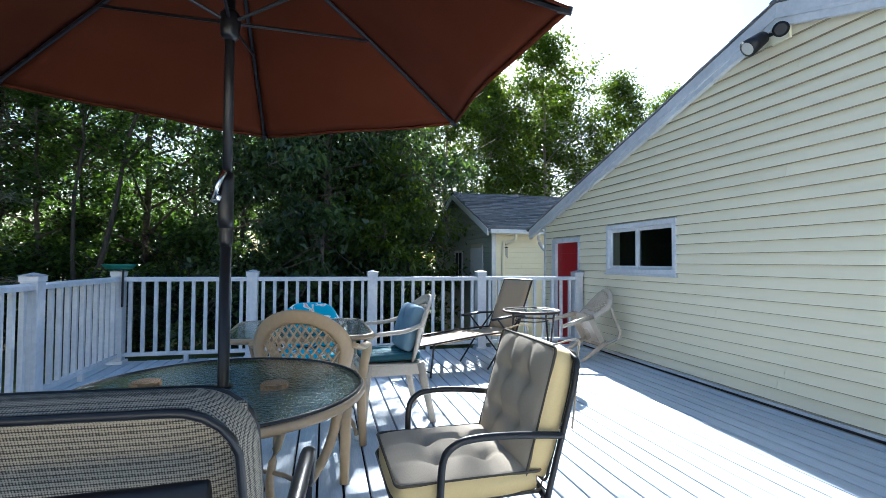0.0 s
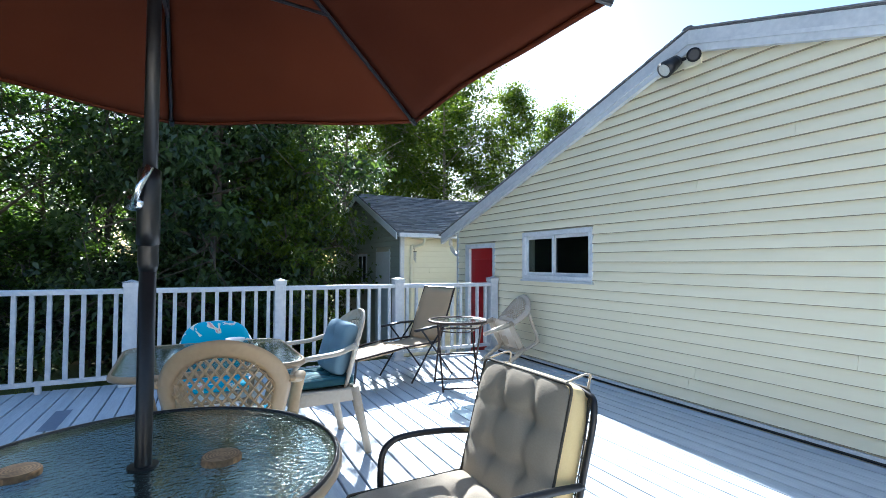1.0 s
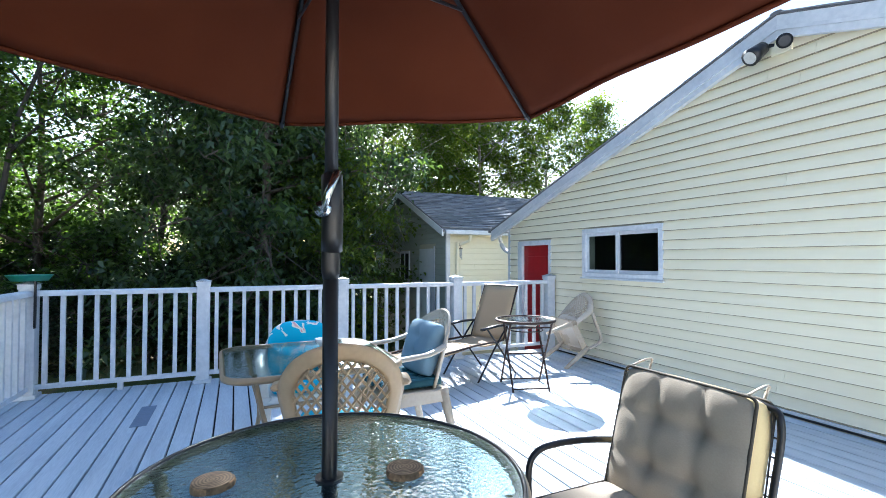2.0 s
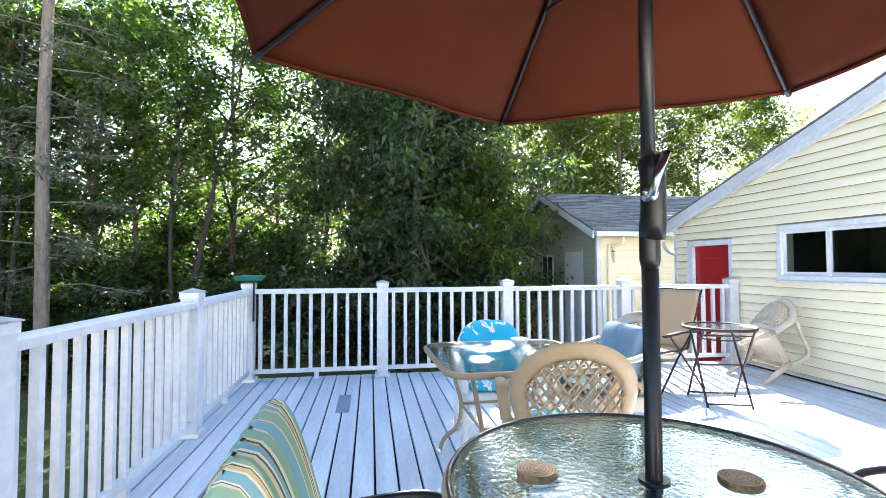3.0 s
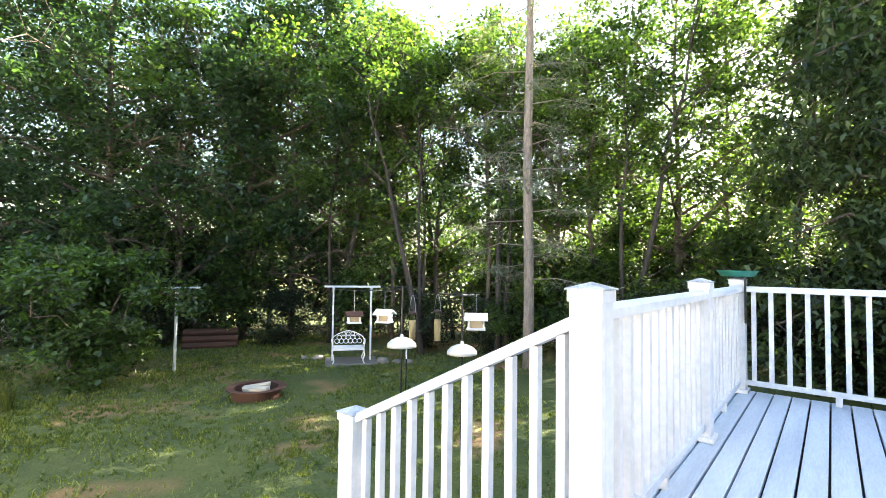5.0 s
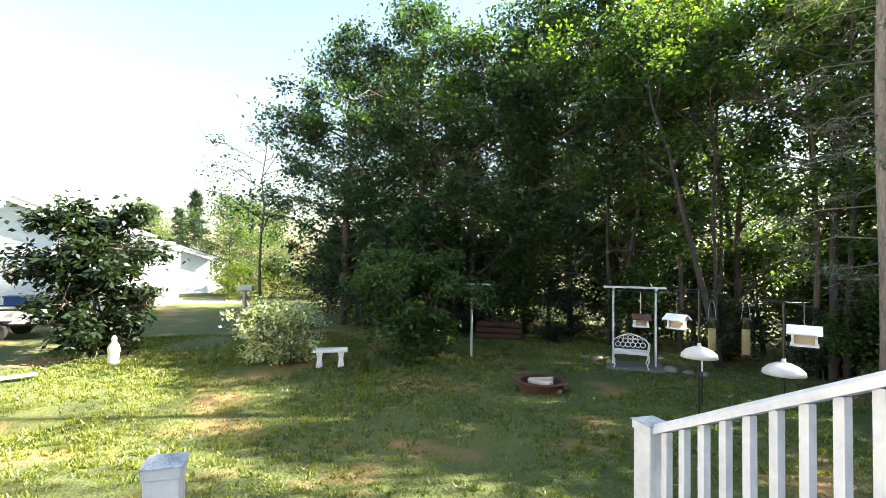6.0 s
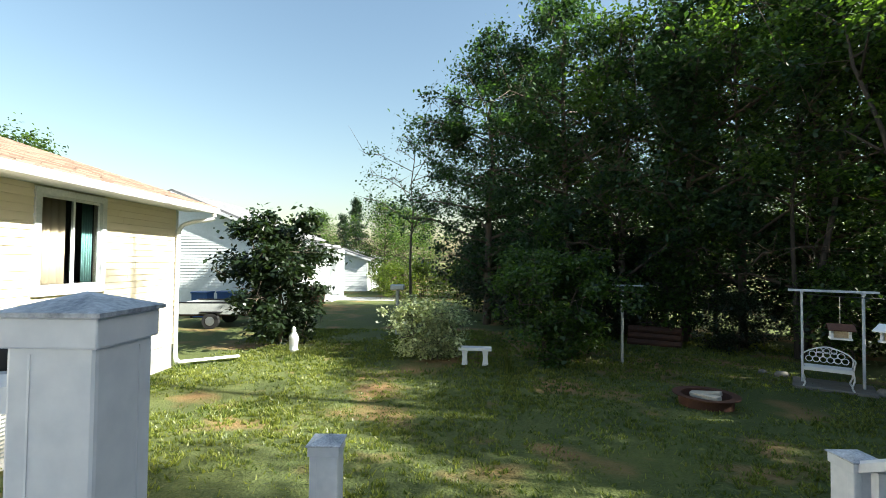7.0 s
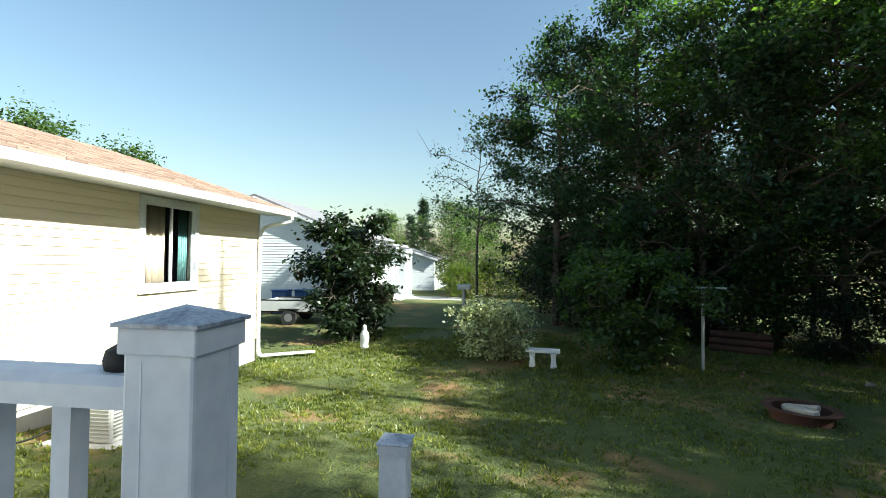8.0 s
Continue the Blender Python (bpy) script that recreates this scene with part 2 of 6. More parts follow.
TEALCURTAIN = mat("teal_curtain", (0.10, 0.20, 0.19), (0.05, 0.11, 0.11), rough=0.9, fine=30, bump=0.3, stretch=(6, 6, 0.3))
CURTAIN = mat("curtain", (0.46, 0.35, 0.25), (0.36, 0.27, 0.19), rough=0.9, fine=30, bump=0.3, stretch=(6, 6, 0.3))
ACGREY = mat("air_conditioner_paint", (0.62, 0.60, 0.56), (0.5, 0.48, 0.45), rough=0.5)
POSTGREY = mat("weathered_grey_paint", (0.50, 0.52, 0.50), (0.34, 0.36, 0.35), rough=0.7, fine=50, bump=0.2)
RUBBER = mat("black_rubber", (0.02, 0.02, 0.02), (0.012, 0.012, 0.012), rough=0.8)
FROST = mat("frosted_lens", (0.62, 0.62, 0.58), (0.45, 0.45, 0.42), rough=0.25, fine=60, bump=0.1)
STATUE = mat("white_plaster", (0.80, 0.80, 0.80), (0.62, 0.63, 0.66), rough=0.7, fine=20)
WINGLASS = glass_mat("window_glass", (0.75, 0.82, 0.82))
TABLEGLASS = glass_mat("pebbled_glass", (0.33, 0.47, 0.51), rough=0.08, bump=0.17, scale=80.0, ior=1.45)
CLEARGLASS = glass_mat("table_glass", (0.80, 0.93, 0.90), rough=0.08, bump=0.06, scale=60.0, ior=1.18)
CLEAR = glass_mat("feeder_tube", (0.75, 0.74, 0.6), rough=0.2, ior=1.1)
SEED = mat("bird_seed", (0.60, 0.50, 0.34), (0.34, 0.26, 0.16), rough=0.9, fine=90, bump=0.6)
LEAF = leaf_mat("maple_leaf", (0.006, 0.018, 0.008), (0.105, 0.170, 0.042), glow=0.48)
LEAFD = leaf_mat("dark_leaf", (0.005, 0.017, 0.011), (0.066, 0.122, 0.052), glow=0.36)
# Leaf colour darkened to carry the woods' shade on undergrowth and lilac.
SHADELEAF = leaf_mat("shaded_leaf", (0.004, 0.010, 0.005), (0.026, 0.046, 0.015), glow=0.25)
PINEBARK = mat("pine_bark", (0.36, 0.30, 0.26), (0.17, 0.135, 0.115), rough=0.95, fine=16, big=4, bump=1.0, depth=0.03, stretch=(3, 3, 0.6))
LEAFB = leaf_mat("drooping_leaf", (0.008, 0.020, 0.012), (0.105, 0.150, 0.068), glow=0.4)
LEAFY = leaf_mat("yellow_green_leaf", (0.024, 0.050, 0.010), (0.14, 0.175, 0.026), glow=0.5)
LEAFV = leaf_mat("variegated_leaf", (0.07, 0.11, 0.04), (0.55, 0.57, 0.36), glow=0.25, spread=1.0)
NEEDLE = leaf_mat("spruce_needles", (0.012, 0.03, 0.014), (0.04, 0.075, 0.035), glow=0.2)
LICHEN = leaf_mat("grey_needles", (0.035, 0.050, 0.035), (0.20, 0.23, 0.17), glow=0.2)
GRASS = leaf_mat("grass_blade", (0.030, 0.062, 0.011), (0.215, 0.23, 0.048), glow=0.33, spread=0.75)


def canopy_mat():
    m = bpy.data.materials.new("umbrella_cloth")
    m.use_nodes = True
    nt = m.node_tree
    b, out = nt.nodes["Principled BSDF"], nt.nodes["Material Output"]
    co, n = nt.nodes.new("ShaderNodeTexCoord"), nt.nodes.new("ShaderNodeTexNoise")
    n.inputs["Scale"].default_value = 3.0
    nt.links.new(co.outputs["Object"], n.inputs["Vector"])
    ramp = nt.nodes.new("ShaderNodeValToRGB")
    ramp.color_ramp.elements[0].color, ramp.color_ramp.elements[1].color = (0.076, 0.016, 0.006, 1), (0.112, 0.029, 0.011, 1)
    nt.links.new(n.outputs["Fac"], ramp.inputs[0])
    nt.links.new(ramp.outputs[0], b.inputs["Base Color"])
    b.inputs["Roughness"].default_value = 0.85
    b.inputs["Specular IOR Level"].default_value = 0.12
    tr = nt.nodes.new("ShaderNodeBsdfTranslucent")
    nt.links.new(ramp.outputs[0], tr.inputs[0])
    mx = nt.nodes.new("ShaderNodeMixShader")
    mx.inputs[0].default_value = 0.24
    nt.links.new(b.outputs[0], mx.inputs[1])
    nt.links.new(tr.outputs[0], mx.inputs[2])
    nt.links.new(mx.outputs[0], out.inputs[0])
    return m


CANOPY = canopy_mat()


def aqua_mat():
    m = mat("aqua_print_cloth", (0.03, 0.42, 0.62), (0.02, 0.34, 0.52), rough=0.85, fine=200, bump=0.2, depth=0.002)
    nt = m.node_tree
    b = nt.nodes["Principled BSDF"]
    co, v = nt.nodes.new("ShaderNodeTexCoord"), nt.nodes.new("ShaderNodeTexNoise")
    v.inputs["Scale"].default_value, v.inputs["Detail"].default_value, v.inputs["Distortion"].default_value = 9.0, 1.5, 1.2
    nt.links.new(co.outputs["Object"], v.inputs["Vector"])
    r = nt.nodes.new("ShaderNodeValToRGB")
    r.color_ramp.interpolation = "CONSTANT"
    r.color_ramp.elements[0].color, r.color_ramp.elements[1].color = (0.78, 0.40, 0.38, 1), (0.03, 0.42, 0.62, 1)
    r.color_ramp.elements[1].position = 0.41
    r.color_ramp.elements.new(0.335).color = (0.80, 0.76, 0.66, 1)
    nt.links.new(v.outputs["Fac"], r.inputs[0])
    nt.links.new(r.outputs[0], b.inputs["Base Color"])
    return m


AQUA = aqua_mat()


def lawn_mat():
    m = mat("lawn_soil", (0.115, 0.135, 0.028), (0.045, 0.068, 0.014), rough=0.95, fine=26, big=0.7, bump=1.0, depth=0.05)
    nt = m.node_tree
    b = nt.nodes["Principled BSDF"]
    src = b.inputs["Base Color"].links[0].from_socket
    co, n = nt.nodes.new("ShaderNodeTexCoord"), nt.nodes.new("ShaderNodeTexNoise")
    n.inputs["Scale"].default_value, n.inputs["Detail"].default_value = 0.55, 5
    nt.links.new(co.outputs["Object"], n.inputs["Vector"])
    r = nt.nodes.new("ShaderNodeValToRGB")
    r.color_ramp.elements[0].position, r.color_ramp.elements[1].position = 0.54, 0.66
    nt.links.new(n.outputs["Fac"], r.inputs[0])
    mx = nt.nodes.new("ShaderNodeMix")
    mx.data_type = "RGBA"
    mx.inputs[7].default_value = (0.27, 0.16, 0.065, 1)
    nt.links.new(r.outputs[0], mx.inputs[0])
    nt.links.new(src, mx.inputs[6])
    nt.links.new(mx.outputs[2], b.inputs["Base Color"])
    return m


LAWN = lawn_mat()


# ---- mesh helpers ----
def part(name, bm, material, parent=None, label="", smooth=False):
    me = bpy.data.meshes.new(name)
    if smooth:
        for f in bm.faces:
            f.smooth = True
    bm.to_mesh(me)
    bm.free()
    me.materials.append(material)
    ob = new(name, me)
    ob.parent = parent
    if label:
        tagged(ob, label)
    return ob


def thing(name, label, category, x=0, y=0, z=0, rz=0, group="", kind="", rx=0, ry=0):
    ob = tagged(new(name), label, category, group, kind)
    ob.empty_display_size = 0.1
    ob.matrix_basis = pose(x, y, z, rx, ry, rz)
    return ob


def box(bm, x0, x1, y0, y1, z0, z1, bevel=0.0, m=None):
    r = bmesh.ops.create_cube(bm, size=1)
    vs = r["verts"]
    t = Matrix.Translation(((x0 + x1) / 2, (y0 + y1) / 2, (z0 + z1) / 2)) @ Matrix.Diagonal((x1 - x0, y1 - y0, z1 - z0, 1))
    bmesh.ops.transform(bm, matrix=(m @ t) if m else t, verts=vs)
    if bevel:
        es = list({e for v in vs for e in v.link_edges})
        bmesh.ops.bevel(bm, geom=es, offset=bevel, segments=2, affect="EDGES", profile=0.5)
    return bm


def bx(*a, **k):
    return box(bmesh.new(), *a, **k)


def ring(bm, c, ax, up, r, seg, ry=None):
    side = ax.cross(up).normalized()
    up = side.cross(ax).normalized()
    return [bm.verts.new(c + side * r * math.cos(2 * math.pi * k / seg) + up * (ry or r) * math.sin(2 * math.pi * k / seg)) for k in range(seg)]


def tube(bm, pts, r, seg=8, r1=None, ry=None, closed=False):
    """A bar of round section along a line of points, tapering from r to r1."""
    pts = [Vector(p) for p in pts]
    n = len(pts)
    rows = []
    for i, p in enumerate(pts):
        a, b = pts[(i - 1) % n if closed else max(i - 1, 0)], pts[(i + 1) % n if closed else min(i + 1, n - 1)]
        ax = (b - a).normalized()
        up = Vector((0, 0, 1)) if abs(ax.z) < 0.9 else Vector((0, 1, 0))
        rad = r + ((r1 if r1 is not None else r) - r) * i / max(n - 1, 1)
        rows.append(ring(bm, p, ax, up, rad, seg, ry))
    for i in range(n if closed else n - 1):
        A, B = rows[i], rows[(i + 1) % n]
        for k in range(seg):
            bm.faces.new((A[k], A[(k + 1) % seg], B[(k + 1) % seg], B[k]))
    if not closed:
        bm.faces.new(rows[0][::-1])
        bm.faces.new(rows[-1])
    return bm


def tb(*a, **k):
    return tube(bmesh.new(), *a, **k)


def curve(pts, n=6):
    """A smooth line through the points."""
    P = [Vector(p) for p in pts]
    out = []
    for i in range(len(P) - 1):
        a, b, c, d = P[max(i - 1, 0)], P[i], P[i + 1], P[min(i + 2, len(P) - 1)]
        for k in range(n):
            t = k / n
            out.append(0.5 * ((2 * b) + (c - a) * t + (2 * a - 5 * b + 4 * c - d) * t * t + (3 * b - a - 3 * c + d) * t ** 3))
    return out + [P[-1]]


def lathe(bm, prof, seg=24, m=None):
    rows = []
    for r, z in prof:
        rows.append([bm.verts.new((r * math.cos(2 * math.pi * k / seg), r * math.sin(2 * math.pi * k / seg), z)) for k in range(seg)])
    for A, B in zip(rows, rows[1:]):
        for k in range(seg):
            bm.faces.new((A[k], A[(k + 1) % seg], B[(k + 1) % seg], B[k]))
    if prof[0][0] > 1e-4:
        bm.faces.new(rows[0][::-1])
    if prof[-1][0] > 1e-4:
        bm.faces.new(rows[-1])
    bmesh.ops.remove_doubles(bm, verts=[v for r in rows for v in r], dist=1e-5)
    if m:
        bmesh.ops.transform(bm, matrix=m, verts=bm.verts)
    return bm


def lt(*a, **k):
    return lathe(bmesh.new(), *a, **k)


def sheet(fn, nu, nv, thick=0.0):
    """A curved sheet fn(u, v) with thickness along its normal."""
    bm = bmesh.new()
    g = [[bm.verts.new(fn(i / nu, j / nv)) for j in range(nv + 1)] for i in range(nu + 1)]
    for i in range(nu):
        for j in range(nv):
            bm.faces.new((g[i][j], g[i + 1][j], g[i + 1][j + 1], g[i][j + 1]))
    bm.normal_update()
    if thick:
        bmesh.ops.solidify(bm, geom=bm.faces[:], thickness=thick)
    return bm


def prism(bm, poly, ax, a, b):
    """A polygon in the plane across an axis, drawn out from a to b."""
    def at(p, d):
        return {"x": (d, p[0], p[1]), "y": (p[0], d, p[1]), "z": (p[0], p[1], d)}[ax]
    A, B = [bm.verts.new(at(p, a)) for p in poly], [bm.verts.new(at(p, b)) for p in poly]
    n = len(poly)
    bm.faces.new(A)
    bm.faces.new(B[::-1])
    for k in range(n):
        bm.faces.new((A[k], B[k], B[(k + 1) % n], A[(k + 1) % n]))
    bmesh.ops.recalc_face_normals(bm, faces=bm.faces[:])
    return bm


def mesh_from(name, verts, faces, material, parent=None, smooth=False):
    me = bpy.data.meshes.new(name)
    me.from_pydata(verts, [], faces)
    me.materials.append(material)
    if smooth:
        me.polygons.foreach_set("use_smooth", [True] * len(me.polygons))
    ob = new(name, me)
    ob.parent = parent
    return ob


def quads_mesh(name, v, material, parent=None):
    """A mesh of loose quads from an array of n x 4 x 3."""
    n = len(v)
    me = bpy.data.meshes.new(name)
    me.vertices.add(n * 4)
    me.vertices.foreach_set("co", np.asarray(v, dtype=np.float32).ravel())
    me.loops.add(n * 4)
    me.loops.foreach_set("vertex_index", np.arange(n * 4, dtype=np.int32))
    me.polygons.add(n)
    me.polygons.foreach_set("loop_start", np.arange(n, dtype=np.int32) * 4)
    me.update(calc_edges=True)
    me.materials.append(material)
    ob = new(name, me)
    ob.parent = parent
    return ob


# ---- ground ----
def gz(x, y):
    s = min(max((-x - 2.0) / 6.5, 0), 1)
    return -0.86 - 0.39 * s * s * (3 - 2 * s)


def make_ground():
    xs = [-900, -300, -120, -60, -40] + [-28 + i for i in range(39)] + [20, 40, 120, 300, 900]
    ys = [-900, -300, -120, -60, -30] + [-16 + i for i in range(40)] + [35, 60, 120, 300, 900]
    rnd = random.Random(5)
    vs = [(x, y, gz(x, y) + (rnd.uniform(-0.02, 0.02) if abs(x) < 40 and abs(y) < 40 else 0)) for x in xs for y in ys]
    n = len(ys)
    fs = [(i * n + j, (i + 1) * n + j, (i + 1) * n + j + 1, i * n + j + 1) for i in range(len(xs) - 1) for j in range(n - 1)]
    return tagged(mesh_from("ground", vs, fs, LAWN, smooth=True), "patchy green lawn with dry brown spots", "lawn", kind="structure")


make_ground()


# ---- deck ----
X0, X1, Y0, Y1 = -0.76, 5.13, -5.08, 5.98
BW = 0.1305
deck = thing("floor", "pale grey-blue painted wooden deck with worn boards", "deck", kind="structure")
# Frame coloured near-black so the gaps between boards hold deep shade.
fr = bmesh.new()
box(fr, X0 + 0.01, X1, Y0, Y1 - 0.03, -0.22, -0.06)
part("deck_frame", fr, DARK, deck)


# ---- railing ----
def post(parent, x, y, top, z0=0.0, w=0.12, skirt=True):
    p = thing("railing_post", "", "", x, y, 0)
    p.parent = parent
    part("shaft", bx(-w / 2, w / 2, -w / 2, w / 2, z0, top - 0.05, bevel=0.006), WHITE, p)
    c = w / 2 + 0.003
    bm = bmesh.new()
    c = w / 2 + 0.006
    box(bm, -c, c, -c, c, top - 0.072, top - 0.03, bevel=0.003)
    part("cap_collar", bm, WHITE, p)
    h = w / 2
    for a, b in ((-0.028, h), (0.030, -h)):
        part("sleeve_seam", bx(a - 0.0015, a + 0.0015, b - 0.001, b + 0.001, z0 + 0.04, top - 0.08), WHITE, p)
        part("sleeve_seam", bx(b - 0.001, b + 0.001, a - 0.0015, a + 0.0015, z0 + 0.04, top - 0.08), WHITE, p)
    bm = bmesh.new()
    k = c + 0.006
    base = [bm.verts.new(v) for v in ((-k, -k, top - 0.03), (k, -k, top - 0.03), (k, k, top - 0.03), (-k, k, top - 0.03))]
    lip = [bm.verts.new((v.co.x, v.co.y, top - 0.024)) for v in base]
    tip = bm.verts.new((0, 0, top))
    bm.faces.new(base[::-1])
    for i in range(4):
        bm.faces.new((base[i], base[(i + 1) % 4], lip[(i + 1) % 4], lip[i]))
        bm.faces.new((lip[i], lip[(i + 1) % 4], tip))
    part("cap", bm, CAP, p, "weathered grey pyramid cap")
    if skirt:
        s = w / 2 + 0.02
        part("skirt", bx(-s, s, -s, s, z0, z0 + 0.035, bevel=0.005), WHITE, p)
    return p


def railing(parent, a, b, count, za=0.962, zb=None, foot=True, w=0.056, lead=0.0):
    """One bay between two posts: top rail, bottom rail, balusters and a foot block."""
    zb = za if zb is None else zb
    a, b = Vector((*a, 0)), Vector((*b, 0))
    d = (b - a)
    L = d.length
    u = d.normalized()
    ang = math.degrees(math.atan2(u.y, u.x))
    bay = thing("railing_bay", "", "", a.x, a.y, 0, ang)
    bay.parent = parent
    half, s = w, (zb - za) / (L + 2 * w)

    def zt(x):
        return za + s * x

    def slab(y0, y1, lo, hi, rnd):
        bm = bmesh.new()
        vs = []
        for x in (half, L - half):
            vs.append([bm.verts.new((x, y, zt(x) + z)) for y, z in ((y0, lo), (y1, lo), (y1, hi - rnd), (y1 - rnd, hi), (y0 + rnd, hi), (y0, hi - rnd))])
        for k in range(6):
            bm.faces.new((vs[0][k], vs[1][k], vs[1][(k + 1) % 6], vs[0][(k + 1) % 6]))
        bm.faces.new(vs[0][::-1])
        bm.faces.new(vs[1])
        bmesh.ops.recalc_face_normals(bm, faces=bm.faces[:])
        return bm
    part("top_rail", slab(-0.045, 0.045, -0.05, 0, 0.014), WHITE, bay)
    part("bottom_rail", slab(-0.025, 0.025, 0.075 - 0.962, 0.115 - 0.962, 0.004), WHITE, bay)
    me = None
    for i in range(count):
        x = half + lead + (L - 2 * half - lead) * (i + 0.5) / count
        if me is None:
            q = 0.0178
            bm = bx(-q, q, -q, q, 0.114 - 0.962, -0.048)
            ob = part("baluster", bm, WHITE, bay)
            me = ob.data
        else:
            ob = new("baluster", me)
            ob.parent = bay
        ob.location = (x, 0, zt(x))
    if foot:
        part("foot_block", bx(L / 2 - 0.022, L / 2 + 0.022, -0.022, 0.022, 0.0, 0.078), WHITE, bay)
    return bay


XW, YN = -0.62, 5.87
rail_n = thing("railing_north", "white vinyl deck railing with square balusters", "railing", kind="structure")
PX = [XW, 0.778, 2.194, 3.638, 5.075]
for x in PX:
    post(rail_n, x, YN, 1.05)
for a, b in zip(PX, PX[1:]):
    railing(rail_n, (a, YN), (b, YN), 10)
rail_w = thing("railing_west", "white vinyl deck railing with square balusters", "railing", kind="structure")
YS = [2.457, 4.29, YN]
for y in YS[:2]:
    post(rail_w, XW, y, 1.05)
railing(rail_w, (XW, YS[0]), (XW, YS[1]), 13)
railing(rail_w, (XW, YS[1]), (XW, YS[2]), 11)
rail_s = thing("railing_south_west", "white vinyl deck railing beside the stairs", "railing", kind="structure")
YT = 0.26
post(rail_s, -0.68, YT, 1.05)
railing(rail_s, (-0.68, YT), (-0.68, -1.55), 11, za=0.937, lead=0.08)
post(rail_s, -0.68, -1.55, 1.05)
railing(rail_s, (-0.68, -1.55), (-0.68, -3.3), 12)
post(rail_s, -0.68, -3.3, 1.05)
railing(rail_s, (-0.68, -3.3), (-0.68, -5.02), 11)

# ---- stairs down to the lawn ----
stairs = thing("stairs", "white painted wooden deck stairs down to the lawn", "stairs", kind="structure")
for i in range(4):
    part("tread", bx(-0.76 - 0.28 * (i + 1) - 0.02, -0.76 - 0.28 * i, YT + 0.06, 2.40, -0.17 * (i + 1) - 0.035, -0.17 * (i + 1), bevel=0.006), DECK, stairs)
    part("riser", bx(-0.775 - 0.28 * i, -0.76 - 0.28 * i, YT + 0.06, 2.40, -0.17 * (i + 1), -0.17 * i - 0.036), WHITE, stairs)
for y in (YT + 0.03, 2.40):
    bm = bmesh.new()
    prism(bm, [(-0.78, -0.04), (-0.78, -0.35), (-1.55, -0.95), (-2.0, -0.95), (-2.0, -0.72)], "y", y, y + 0.03)
    part("stringer", bm, WHITE, stairs)
post(stairs, -2.0, 2.52, 0.32, z0=-0.95, skirt=False)
post(stairs, -2.03, YT + 0.02, 0.35, z0=-0.95, skirt=False)
railing(stairs, (XW, 2.457), (-2.0, 2.52), 11, za=0.955, zb=0.215, foot=False)


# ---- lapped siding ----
# Darker colour on each lap's underside paints the shadow line below the board.
LAPSHADE = mat("lap_shadow_line", (0.20, 0.165, 0.10), (0.30, 0.25, 0.17), rough=0.9, fine=30, big=1.5, bump=0.2)


def lap(parent, spans0, spans1, z0, z1, to_world, material, mesh_name="siding_board", d0=0.017, d1=0.004):
    """One course of siding: slanted boards between z0 and z1."""
    for (a0, b0), (a1, b1) in zip(spans0, spans1):
        if b0 - a0 < 0.02:
            continue
        b1, a1 = max(b1, a1 + 0.001), a1
        pts = [(a0, z0 + 0.004, d0), (b0, z0 + 0.004, d0), (b1, z1, d1), (a1, z1, d1), (a0, z0, 0), (b0, z0, 0), (b1, z1, 0), (a1, z1, 0), (a0, z0, d0 - 0.002), (b0, z0, d0 - 0.002)]
        vs = [to_world(*p) for p in pts]
        fs = [(0, 1, 2, 3), (4, 5, 9, 8), (8, 9, 1, 0), (3, 2, 6, 7), (0, 3, 7, 4, 8), (1, 9, 5, 6, 2)]
        ob = mesh_from(mesh_name, vs, fs, material, parent)
        ob.data.materials.append(LAPSHADE if d0 > 0.025 else material)
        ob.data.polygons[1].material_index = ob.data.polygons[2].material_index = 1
        bm = bmesh.new()
        bm.from_mesh(ob.data)
        bmesh.ops.recalc_face_normals(bm, faces=bm.faces[:])
        bm.to_mesh(ob.data)
        bm.free()


def minus(span, holes):
    """A span with the holes taken out."""
    out = [span]
    for h0, h1 in holes:
        nxt = []
        for a, b in out:
            if h1 <= a or h0 >= b:
                nxt.append((a, b))
            else:
                if h0 > a:
                    nxt.append((a, h0))
                if h1 < b:
                    nxt.append((h1, b))
        out = nxt
    return out


def clad(parent, lo, hi, z0, expo, left, right, holes, to_world, material, seed, seams=1, d0=0.024):
    """Courses from z0 to hi. left(z), right(z): the wall's ends at a height; holes: (a, b, z0, z1)."""
    rnd = random.Random(seed)
    z = z0
    while z < hi - 0.01:
        zt = min(z + expo, hi)
        a0, b0, a1, b1 = left(z), right(z), left(zt), right(zt)
        hs = [(h[0], h[1]) for h in holes if h[2] < zt - 0.02 and h[3] > z + 0.02]
        cuts = sorted(rnd.uniform(a0, b0) for _ in range(seams))
        bits = []
        for s in minus((a0, b0), hs):
            p = s[0]
            for c in [c for c in cuts if s[0] + 0.3 < c < s[1] - 0.3]:
                bits.append((p, c - 0.0012))
                p = c + 0.0012
            bits.append((p, s[1]))
        tops = [(max(a, a1), min(b, b1)) for a, b in bits]
        tops = [(a, max(a, b)) if a <= b else ((a + b) / 2,) * 2 for a, b in tops]
        lap(parent, bits, tops, z, zt, to_world, material, d0=d0)
        z = zt


XE = 5.17
PKY, PKZ, SL = 2.85, 3.256, 0.3256
wall_e = thing("wall_east", "pale yellow lapped vinyl siding on the garage gable", "wall", kind="structure")


def roof_under(y):
    return PKZ - 0.15 - SL * abs(y - PKY)


